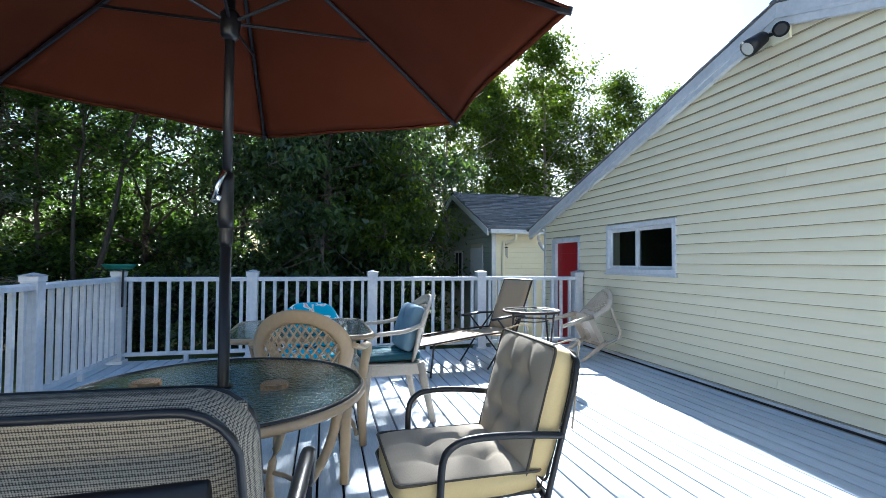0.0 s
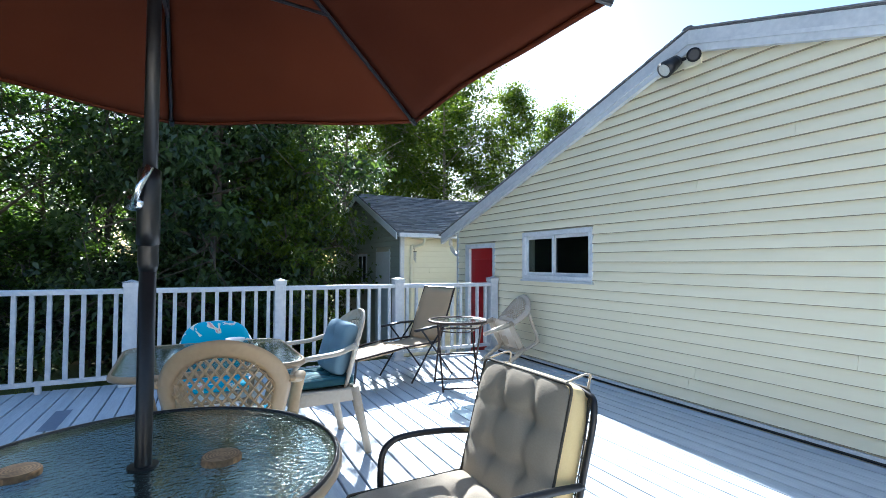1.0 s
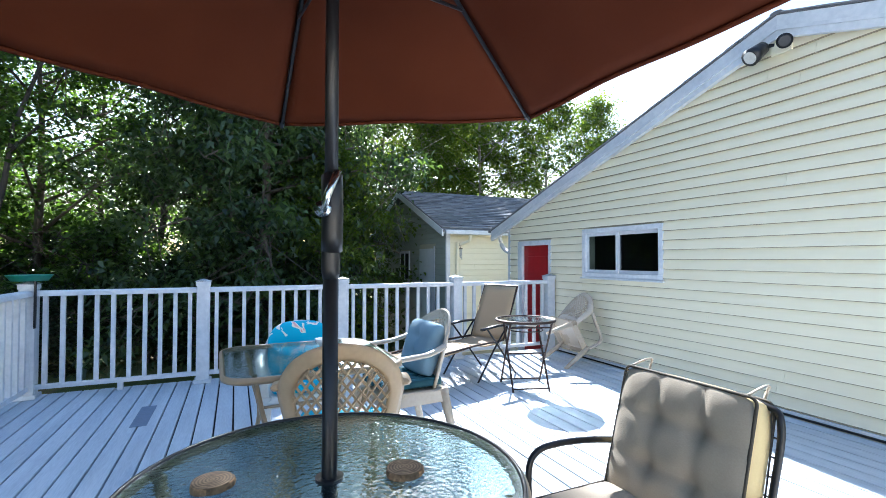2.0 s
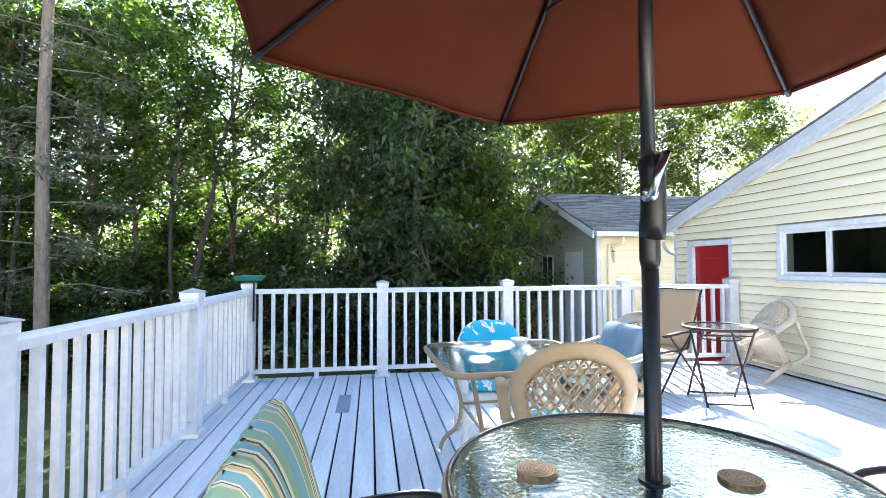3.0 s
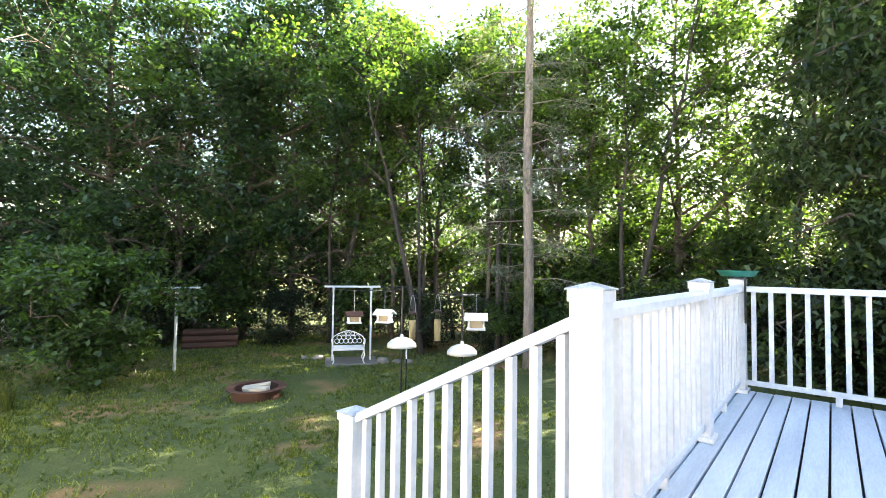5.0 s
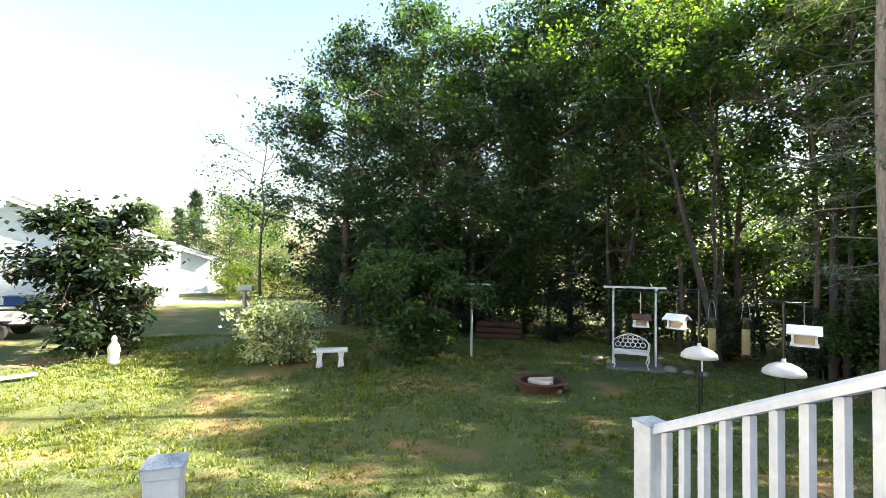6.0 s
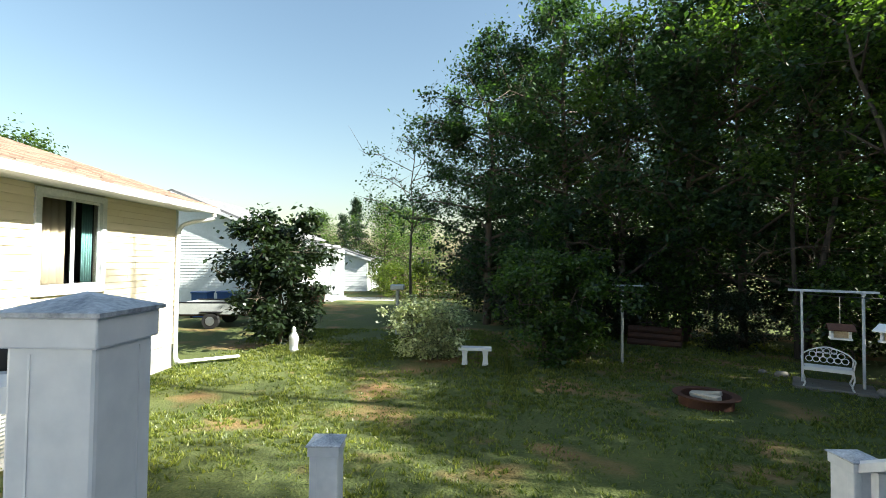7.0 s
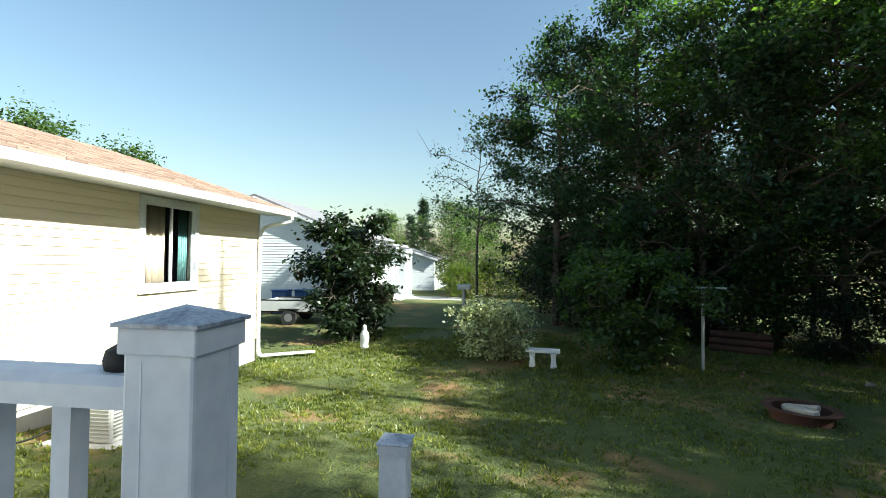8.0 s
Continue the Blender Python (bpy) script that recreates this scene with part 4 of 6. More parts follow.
def metal_armchair(name, label, x, y, rz, material, tufts, rib=0.0, pipe=None, ties=False, group="", bl=0.42, by=-0.215, bz=0.655, bw=0.45, bt=0.11, w=0.275, side=None, bar=0.013):
    c = thing(name, label, "chair", x, y, 0, rz, group)
    for s in (-1, 1):
        part("armrest", tb(curve([(s * w, -0.28, 0.60), (s * w * 1.06, -0.12, 0.62), (s * w * 1.08, 0.02, 0.625), (s * w * 1.08, 0.09, 0.61), (s * w * 1.05, 0.125, 0.56), (s * w * 1.0, 0.13, 0.42)]), bar, 8, ry=bar * 1.2), BLACK, c, smooth=True)
        part("front_leg", tb(curve([(s * w, 0.13, 0.42), (s * w, 0.135, 0.2), (s * w, 0.15, 0.0)]), bar, 8), BLACK, c, smooth=True)
        part("rear_leg", tb(curve([(s * w, -0.22, 0.42), (s * w, -0.26, 0.2), (s * w, -0.32, 0.0)]), bar, 8), BLACK, c, smooth=True)
    part("seat_frame", tb(curve([(-w, 0.25, 0.40), (-w, 0.0, 0.39), (-w, -0.22, 0.40), (w, -0.22, 0.40), (w, 0.0, 0.39), (w, 0.25, 0.40)], 4), 0.012, 8, closed=True), BLACK, c, smooth=True)
    bk = curve([(-w, -0.22, 0.40), (-w, -0.28, 0.62), (-w, -0.325, 0.80), (-w + 0.05, -0.338, 0.845), (0, -0.342, 0.852), (w - 0.05, -0.338, 0.845), (w, -0.325, 0.80), (w, -0.28, 0.62), (w, -0.22, 0.40)])
    part("back_frame", tb(bk, bar, 8), BLACK, c, smooth=True)
    bm = bmesh.new()
    for i in range(13):
        xx = -w + 2 * w * (i + 0.5) / 13
        tube(bm, [(xx, -0.225, 0.40), (xx, -0.285, 0.63), (xx, -0.336, 0.84)], 0.003, 4)
        tube(bm, [(xx, -0.22, 0.40), (xx, 0.25, 0.40)], 0.003, 4)
    for i in range(9):
        f = (i + 0.5) / 9
        tube(bm, [(-w, -0.22 - 0.125 * f, 0.40 + 0.44 * f), (w, -0.22 - 0.125 * f, 0.40 + 0.44 * f)], 0.003, 4)
    part("wire_mesh", bm, BLACK, c)
    cushion(c, "seat_cushion", pose(0, 0.02, 0.455), 0.48, 0.50, 0.10, material, pipe, side, tufts=tufts, dent=0.026, rib=rib)
    lean = math.degrees(math.atan2(0.125, 0.46))
    cushion(c, "back_cushion", pose(0, by, bz, 90 + lean, 0, 0), bw, bl, bt, material, pipe, side, tufts=tufts, dent=0.028, rib=rib, edge=0.62 if tufts[0] else 0.12)
    if ties:
        for xx in (-0.2, 0.2):
            part("tie", tb(curve([(xx, -0.27, 0.88), (xx, -0.36, 0.895), (xx + 0.02, -0.375, 0.84), (xx + 0.03, -0.37, 0.68), (xx + 0.05, -0.37, 0.58)]), 0.005, 5, ry=0.003), BEIGE, c, smooth=True)
    return c


metal_armchair("patio_armchair", "black metal patio armchair with tufted beige cushions", 2.08, 1.545, 91, BEIGE, (2, 2), pipe=CORD, side=BEIGESUNLIT, ties=True, group="chairs round the patio table", bl=0.45, bw=0.475, bz=0.66, by=-0.25, bt=0.12, w=0.252, bar=0.010)
metal_armchair("patio_armchair", "black metal patio armchair with green striped cushions", 0.745, 1.52, -88, STRIPE, (0, 0), rib=0.012, group="chairs round the patio table", bl=0.50, by=-0.235, bz=0.70, bw=0.57, bt=0.11, w=0.335)


def mesh_chair():
    """Armchair with cream mesh rolled over the top of its back."""
    c = thing("mesh_armchair", "black-framed patio armchair with cream woven mesh cover", "chair", 1.245, 1.12, 0, -3, "chairs round the patio table")
    w = 0.282

    def back(u, v):
        s = (u - 0.5) * 2
        z = 0.42 + 0.52 * v
        r = 0.012 * (1 - abs(s) ** 6)
        return Vector((w * s, -0.23 - 0.20 * v - r, z))
    part("back_mesh", sheet(back, 20, 16, 0.012), MESHFAB, c, smooth=True)

    zt, rc = 0.955, 0.075

    def rim(u):
        """Up one side of the back, round its shoulders and down the other: x, z and the outward angle."""
        side_l, arc, top_l = zt - rc - 0.40, rc * math.pi / 2, 2 * (w - rc)
        d = u * (2 * side_l + 2 * arc + top_l)
        if d < side_l:
            return -w, 0.40 + d, math.pi
        d -= side_l
        if d < arc:
            a = math.pi - d / rc
            return -w + rc + rc * math.cos(a), zt - rc + rc * math.sin(a), a
        d -= arc
        if d < top_l:
            return -w + rc + d, zt, math.pi / 2
        d -= top_l
        if d < arc:
            a = math.pi / 2 - d / rc
            return w - rc + rc * math.cos(a), zt - rc + rc * math.sin(a), a
        return w, zt - rc - (d - arc), 0.0

    def wrap(u, v, out=0.0):
        x, z, a = rim(u)
        swell = 0.016 * math.sin(math.pi * v) + out
        return Vector((x + swell * math.cos(a), -0.23 - 0.20 * (z - 0.42) / 0.52 - 0.075 + 0.115 * v, z + swell * math.sin(a)))
    part("edge_wrap", sheet(wrap, 90, 8, 0.008), MESHFAB, c, smooth=True)
    for v in (0.0, 1.0):
        part("edge_piping", tb([wrap(u, v, 0.002) for u in np.linspace(0, 1, 70)], 0.0065, 6), BLACK, c, smooth=True)
    part("back_bar", tb([(-w, -0.515, 0.825), (w * 0.9, -0.515, 0.845)], 0.018, 8, ry=0.026), BLACK, c, smooth=True)

    def seat(u, v):
        return Vector((w * 0.96 * (2 * u - 1), -0.23 + 0.50 * v, 0.42 - 0.02 * math.sin(math.pi * v)))
    part("seat_mesh", sheet(seat, 12, 12, 0.01), MESHFAB, c, smooth=True)
    for s in (-1, 1):
        part("back_post", tb(curve([(s * w * 0.9, -0.28, 0.30), (s * w * 0.9, -0.40, 0.58), (s * w * 0.9, -0.50, 0.79)]), 0.018, 8), BLACK, c, smooth=True)
        part("armrest", tb(curve([(s * (w + 0.03), -0.34, 0.62), (s * (w + 0.04), 0.0, 0.64), (s * (w + 0.04), 0.2, 0.62), (s * (w + 0.03), 0.26, 0.5)]), 0.02, 8, ry=0.014), BLACK, c, smooth=True)
        part("front_leg", tb([(s * (w + 0.03), 0.26, 0.5), (s * (w + 0.02), 0.28, 0.0)], 0.016, 8), BLACK, c, smooth=True)
        part("rear_leg", tb(curve([(s * w * 0.9, -0.28, 0.30), (s * w * 0.95, -0.30, 0.15), (s * w, -0.36, 0.0)]), 0.016, 8), BLACK, c, smooth=True)
        part("side_rail", tb([(s * (w + 0.02), 0.27, 0.40), (s * w * 0.92, -0.27, 0.40)], 0.014, 8), BLACK, c, smooth=True)
    return c


mesh_chair()


def lattice_chair(label, x, y, rz, material, z=0, rx=0, group="", mat_name="lattice_chair"):
    """One-piece plastic armchair with a round-topped lattice back."""
    c = thing(mat_name, label, "chair", x, y, z, rz, group, rx=rx)

    def surf(px, pz, off=0.0):
        return Vector((px, -0.17 - 0.28 * (pz - 0.40) + 1.25 * px * px + off, pz))

    def outline(t, k):
        """Round the back from one foot to the other; k 0 outside, 1 inside."""
        wo, zo, zm = 0.275 - 0.075 * k, 0.905 - 0.078 * k, 0.66
        if t < 0.22:
            f = t / 0.22
            return wo * (0.80 + 0.20 * f), 0.43 + (zm - 0.43) * f
        if t > 0.78:
            f = (1 - t) / 0.22
            return -wo * (0.80 + 0.20 * f), 0.43 + (zm - 0.43) * f
        a = math.pi * (t - 0.22) / 0.56
        return wo * math.cos(a), zm + (zo - zm) * math.sin(a)

    def band(u, v):
        px, pz = outline(u, v)
        p = surf(px, pz)
        p.y -= 0.012 * math.sin(math.pi * v)
        return p
    part("back_frame", sheet(band, 44, 4, 0.016), material, c, smooth=True)

    def inside(px, pz):
        if pz < 0.52 or abs(px) > 0.215:
            return False
        if pz < 0.66:
            return abs(px) < 0.205 * (0.80 + 0.2 * (pz - 0.43) / 0.23)
        return (px / 0.205) ** 2 + ((pz - 0.66) / 0.17) ** 2 < 1
    bm = bmesh.new()
    for sgn in (1, -1):
        for i in range(-16, 17):
            run = []
            for k in range(90):
                pz = 0.50 + 0.36 * k / 89
                px = i * 0.042 + sgn * (pz - 0.68) * 0.72
                if inside(px, pz):
                    run.append(surf(px, pz))
            if len(run) > 6:
                tube(bm, run[:: max(1, len(run) // 5)] + [run[-1]], 0.0115, 4, ry=0.006)
    part("lattice", bm, material, c)

    def lower(u, v):
        px = (u - 0.5) * 0.40
        return surf(px, 0.41 + 0.115 * v)
    part("lower_back", sheet(lower, 10, 3, 0.012), material, c, smooth=True)

    def seat(u, v):
        px, py = (u - 0.5) * 0.50, -0.20 + 0.46 * v
        zz = 0.425 - 0.012 * math.sin(math.pi * u) * math.sin(math.pi * v) + 0.012 * v
        if v > 0.9:
            zz -= (v - 0.9) * 0.5
        return Vector((px, py, zz))
    part("seat", sheet(seat, 14, 20, 0.014), material, c, smooth=True)
    bm = bmesh.new()
    for s in (-1, 1):
        box(bm, s * 0.245 - 0.008, s * 0.245 + 0.008, -0.18, 0.24, 0.35, 0.42)
    box(bm, -0.24, 0.24, 0.225, 0.24, 0.35, 0.41)
    part("apron", bm, material, c)
    for s in (-1, 1):
        part("armrest", tb(curve([(s * 0.268, -0.16, 0.70), (s * 0.292, -0.04, 0.665), (s * 0.30, 0.08, 0.655), (s * 0.30, 0.17, 0.645), (s * 0.292, 0.225, 0.60), (s * 0.275, 0.235, 0.52), (s * 0.262, 0.225, 0.42)]), 0.030, 8, ry=0.016), material, c, smooth=True)
        part("front_leg", tb([(s * 0.252, 0.215, 0.43), (s * 0.262, 0.235, 0.2), (s * 0.27, 0.25, 0.0)], 0.034, 8, r1=0.024), material, c, smooth=True)
        part("rear_leg", tb([(s * 0.235, -0.165, 0.43), (s * 0.245, -0.22, 0.2), (s * 0.25, -0.265, 0.0)], 0.034, 8, r1=0.024), material, c, smooth=True)
    return c


lattice_chair("tan plastic armchair with lattice back and an aqua seat pad", 1.54, 2.74, -13, TAN, group="plastic chairs")
tagged(cushion(None, "seat_pad", pose(1.54, 2.76, 0.462, 0, 0, -13), 0.42, 0.42, 0.05, AQUA), "aqua printed seat pad on the tan chair", "cushion")
lattice_chair("pale tan plastic armchair with lattice back and blue cushions", 2.10, 3.47, 95, TANSHEEN, group="plastic chairs")
tagged(cushion(None, "seat_pad", pose(2.08, 3.47, 0.465, 0, 0, 95), 0.44, 0.44, 0.06, TEAL, tufts=(2, 2), dent=0.012), "teal striped seat pad on the tan chair", "cushion")
tagged(cushion(None, "back_pillow", pose(2.235, 3.483, 0.66, 108, 0, 95), 0.40, 0.36, 0.14, BLUE, tufts=(1, 2), dent=0.02, edge=0.3), "slate blue back pillow leaning on the tan chair", "cushion")
ch_c = lattice_chair("white plastic armchair with aqua printed cushions", 1.50, 3.86, 178, WHITEPL, group="plastic chairs")
ch_c.scale = (0.92, 0.92, 0.88)
tagged(cushion(None, "seat_pad", pose(1.50, 3.84, 0.413, 0, 0, 178), 0.42, 0.42, 0.06, AQUA), "aqua printed seat pad on the white chair", "cushion")
back_pad = tagged(cushion(None, "back_pad", pose(1.50, 3.985, 0.625, 106, 0, 178), 0.45, 0.38, 0.13, AQUA, edge=0.2), "aqua printed back pad with pale motifs", "cushion")
for v in back_pad.data.vertices:
    v.co.x *= 1 - 0.5 * max(0, v.co.y / 0.19) ** 3.5
ch_d = lattice_chair("pale tan plastic armchair tipped forward against the wall", 4.43, 5.10, -92, TANSHEEN, z=0.197, rx=-62, group="plastic chairs")
ch_d.scale = (0.92, 0.92, 0.92)


# ---- tables ----
def round_table():
    t = thing("patio_table", "round patio table with pebbled glass top and tan rim", "table", 1.281, 1.665, 0, 15)
    R = 0.468
    bm = bmesh.new()
    prof = [(R - 0.026, 0.700), (R + 0.004, 0.690), (R + 0.012, 0.702), (R + 0.010, 0.7150), (R + 0.004, 0.7200), (R - 0.012, 0.7165), (R - 0.026, 0.700)]
    seg = 72
    rows = [[bm.verts.new((r * math.cos(2 * math.pi * k / seg), r * math.sin(2 * math.pi * k / seg), z)) for k in range(seg)] for r, z in prof[:-1]]
    for i in range(len(rows)):
        A, B = rows[i], rows[(i + 1) % len(rows)]
        for k in range(seg):
            bm.faces.new((A[k], A[(k + 1) % seg], B[(k + 1) % seg], B[k]))
    bmesh.ops.recalc_face_normals(bm, faces=bm.faces[:])
    part("rim", bm, TANMETAL, t, "tan metal rim", smooth=True)
    part("edge_gasket", tb([((R - 0.003) * math.cos(2 * math.pi * k / 72), (R - 0.003) * math.sin(2 * math.pi * k / 72), 0.7225) for k in range(72)], 0.0065, 6, closed=True), BLACK, t, "dark rubber edge strip", smooth=True)
    bm = bmesh.new()
    n = 72
    top = [bm.verts.new(((R - 0.008) * math.cos(2 * math.pi * k / n), (R - 0.008) * math.sin(2 * math.pi * k / n), 0.7235)) for k in range(n)]
    itop = [bm.verts.new((0.024 * math.cos(2 * math.pi * k / n), 0.024 * math.sin(2 * math.pi * k / n), 0.7235)) for k in range(n)]
    bot = [bm.verts.new((v.co.x, v.co.y, 0.7175)) for v in top]
    ibot = [bm.verts.new((v.co.x, v.co.y, 0.7175)) for v in itop]
    for k in range(n):
        j = (k + 1) % n
        bm.faces.new((top[k], top[j], itop[j], itop[k]))
        bm.faces.new((bot[j], bot[k], ibot[k], ibot[j]))
        bm.faces.new((top[j], top[k], bot[k], bot[j]))
        bm.faces.new((itop[k], itop[j], ibot[j], ibot[k]))
    g = part("glass_top", bm, TABLEGLASS, t, "pebbled glass")
    g.visible_shadow = False
    part("hole_ring", lt([(0.022, 0.716), (0.034, 0.716), (0.034, 0.728), (0.022, 0.728)], 24), BLACK, t)
    for k in range(4):
        a = math.pi / 4 + k * math.pi / 2
        ca, sa = math.cos(a), math.sin(a)
        part("leg", tb(curve([(ca * 0.44, sa * 0.44, 0.70), (ca * 0.40, sa * 0.40, 0.55), (ca * 0.27, sa * 0.27, 0.32), (ca * 0.30, sa * 0.30, 0.14), (ca * 0.40, sa * 0.40, 0.0)]), 0.017, 8), TANMETAL, t, smooth=True)
    part("brace_ring", tb([(0.27 * math.cos(2 * math.pi * k / 24), 0.27 * math.sin(2 * math.pi * k / 24), 0.32) for k in range(24)], 0.009, 6, closed=True), TANMETAL, t, smooth=True)
    for x, y, r in ((1.453, 1.612, 0.047), (1.026, 1.727, 0.048)):
        c = thing("coaster", "round wood-slice coaster with bark edge on the glass", "coaster", x, y, 0.7245, 40 * r * 100, "wood-slice coasters")
        bm = bmesh.new()
        rnd = random.Random(int(r * 1000))
        pr = [(0.001, 0), (r * 0.97, 0), (r, 0.003), (r * 0.99, 0.013), (r * 0.95, 0.016)]
        lathe(bm, pr, 22)
        for v in bm.verts:
            k = 1 + 0.06 * math.sin(3 * math.atan2(v.co.y, v.co.x)) + rnd.uniform(-0.02, 0.02)
            v.co.x *= k
            v.co.y *= k * 0.94
        part("bark_edge", bm, LOG, c, "rough bark edge")
        bm = lt([(0.0001, 0.0), (r * 0.93, 0.0), (r * 0.93, 0.0165), (0.0001, 0.0172)], 22)
        part("sawn_face", bm, SLICE, c)


round_table()


def umbrella():
    u = thing("patio_umbrella", "open brown-red six-panel patio umbrella with crank", "umbrella", 1.281, 1.665, 0, 0)
    R, ZE, ZP = 1.15, 1.88, 2.36
    part("pole", tb([(0, 0, 0.03), (0, 0, 1.30)], 0.019, 16), BLACK, u, smooth=True)
    part("upper_pole", tb([(0, 0, 1.30), (0, 0, ZP - 0.02)], 0.0165, 16), BLACK, u, smooth=True)
    part("base", lt([(0.001, 0), (0.22, 0), (0.22, 0.02), (0.05, 0.05), (0.03, 0.12), (0.024, 0.25), (0.001, 0.25)], 32), BLACK, u, smooth=True)
    part("coupling", lt([(0.019, 1.20), (0.023, 1.22), (0.023, 1.30), (0.02, 1.32)], 16), BLACK, u, smooth=True)
    crank = part("crank_housing", tb([(0, -0.01, 1.27), (0, -0.016, 1.30), (0, -0.018, 1.36), (0, -0.014, 1.42), (0, -0.008, 1.45)], 0.026, 12, ry=0.032), BLACK, u, smooth=True)
    hd = [(-0.028, -0.050, 1.360), (-0.018, -0.058, 1.40), (0.004, -0.060, 1.455)]
    part("crank_boss", tb([(-0.012, -0.02, 1.366), (-0.032, -0.052, 1.366)], 0.019, 14), CHROME, crank, smooth=True)
    part("crank_handle", tb(hd, 0.009, 8, ry=0.014), CHROME, crank, "white-silver crank handle", smooth=True)
    part("runner", lt([(0.018, 1.92), (0.030, 1.935), (0.034, 1.97), (0.034, 2.01), (0.018, 2.03)], 18), BLACK, u, smooth=True)
    part("top_hub", lt([(0.017, ZP - 0.09), (0.04, ZP - 0.08), (0.04, ZP - 0.03), (0.017, ZP - 0.02)], 18), BLACK, u, smooth=True)
    part("finial", lt([(0.02, ZP + 0.01), (0.024, ZP + 0.04), (0.012, ZP + 0.08), (0.001, ZP + 0.09)], 16), BLACK, u, smooth=True)
    A = [radians(31 + 60 * k) for k in range(6)]

    def rib(a, f):
        r = 0.04 + (R - 0.04) * f
        return Vector((r * math.cos(a), r * math.sin(a), ZP - (ZP - ZE) * f ** 1.12))
    canopy = thing("canopy", "", "")
    canopy.parent = u
    for k in range(6):
        a, b = A[k], A[(k + 1) % 6]

        def panel(s, f):
            p = rib(a, f).lerp(rib(b, f), s)
            bow = 4 * s * (1 - s)
            k2 = 1 - 0.05 * bow * f * f
            z = p.z - 0.035 * bow * f * (1 - 0.4 * f) + 0.006 * math.sin(9 * s + 3 * f) * bow
            return Vector((p.x * k2, p.y * k2, z))
        part("canopy_panel", sheet(panel, 16, 16, 0.0025), CANOPY, canopy, smooth=True)

        def hem(s, f):
            return panel(s, 0.985 + 0.015 * f) - Vector((0, 0, 0.006))
        part("hem", sheet(hem, 16, 1, 0.004), CANOPY, canopy, smooth=True)
        dn = Vector((0, 0, 0.014))
        rb = part("rib", tb([rib(a, f) - dn for f in (0.01, 0.25, 0.5, 0.75, 0.985)], 0.008, 6), BLACK, u)
        part("strut", tb([Vector((0.03 * math.cos(a), 0.03 * math.sin(a), 1.99)), rib(a, 0.50) - dn], 0.006, 6), BLACK, rb)
        part("pocket", tb([rib(a, 0.965) - dn, rib(a, 1.0) - dn * 0.6], 0.012, 6), BLACK, rb)


umbrella()


def square_table():
    t = thing("glass_table", "square glass patio table with tan metal frame", "table", 1.46, 3.36, 0, 2)
    h, r, Z = 0.46, 0.14, 0.685

    def loop(o, z, n=8):
        pts = []
        for cx, cy, a0 in ((1, 1, 0), (-1, 1, 90), (-1, -1, 180), (1, -1, 270)):
            for k in range(n + 1):
                a = radians(a0 + 90 * k / n)
                pts.append(Vector((cx * (h - r) + (r + o) * math.cos(a), cy * (h - r) + (r + o) * math.sin(a), z)))
        return pts
    bm = bmesh.new()
    tube(bm, loop(-0.008, Z - 0.012), 0.014, 8, closed=True, ry=0.018)
    part("rim", bm, TANMETAL, t, smooth=True)
    bm = bmesh.new()
    prism(bm, [(p.x, p.y) for p in loop(-0.012, 0)], "z", Z - 0.002, Z + 0.004)
    g = part("glass_top", bm, CLEARGLASS, t, "greenish patterned glass")
    g.visible_shadow = False
    for sx in (-1, 1):
        for sy in (-1, 1):
            part("leg", tb(curve([(sx * 0.31, sy * 0.31, Z - 0.02), (sx * 0.27, sy * 0.27, 0.48), (sx * 0.24, sy * 0.24, 0.34), (sx * 0.26, sy * 0.26, 0.20), (sx * 0.33, sy * 0.33, 0.10), (sx * 0.36, sy * 0.36, 0.0)]), 0.013, 8), TANMETAL, t, smooth=True)
            part("foot_cap", tb([(sx * 0.358, sy * 0.358, 0.03), (sx * 0.361, sy * 0.361, 0.0)], 0.018, 8), WHITEPL, t, smooth=True)
    for a, b in (((-1, -1), (1, -1)), ((-1, 1), (1, 1)), ((-1, -1), (-1, 1)), ((1, -1), (1, 1))):
        part("stretcher", tb([(a[0] * 0.24, a[1] * 0.24, 0.34), (b[0] * 0.24, b[1] * 0.24, 0.34)], 0.009, 6), TANMETAL, t, smooth=True)


square_table()
bowl = thing("small_bowl", "small white bowl on the glass table", "bowl", 1.60, 3.60, 0.691)
part("bowl_shell", lt([(0.001, 0.0), (0.03, 0.0), (0.055, 0.03), (0.06, 0.045), (0.055, 0.044), (0.03, 0.01), (0.001, 0.008)], 20), WHITEPL, bowl, smooth=True)


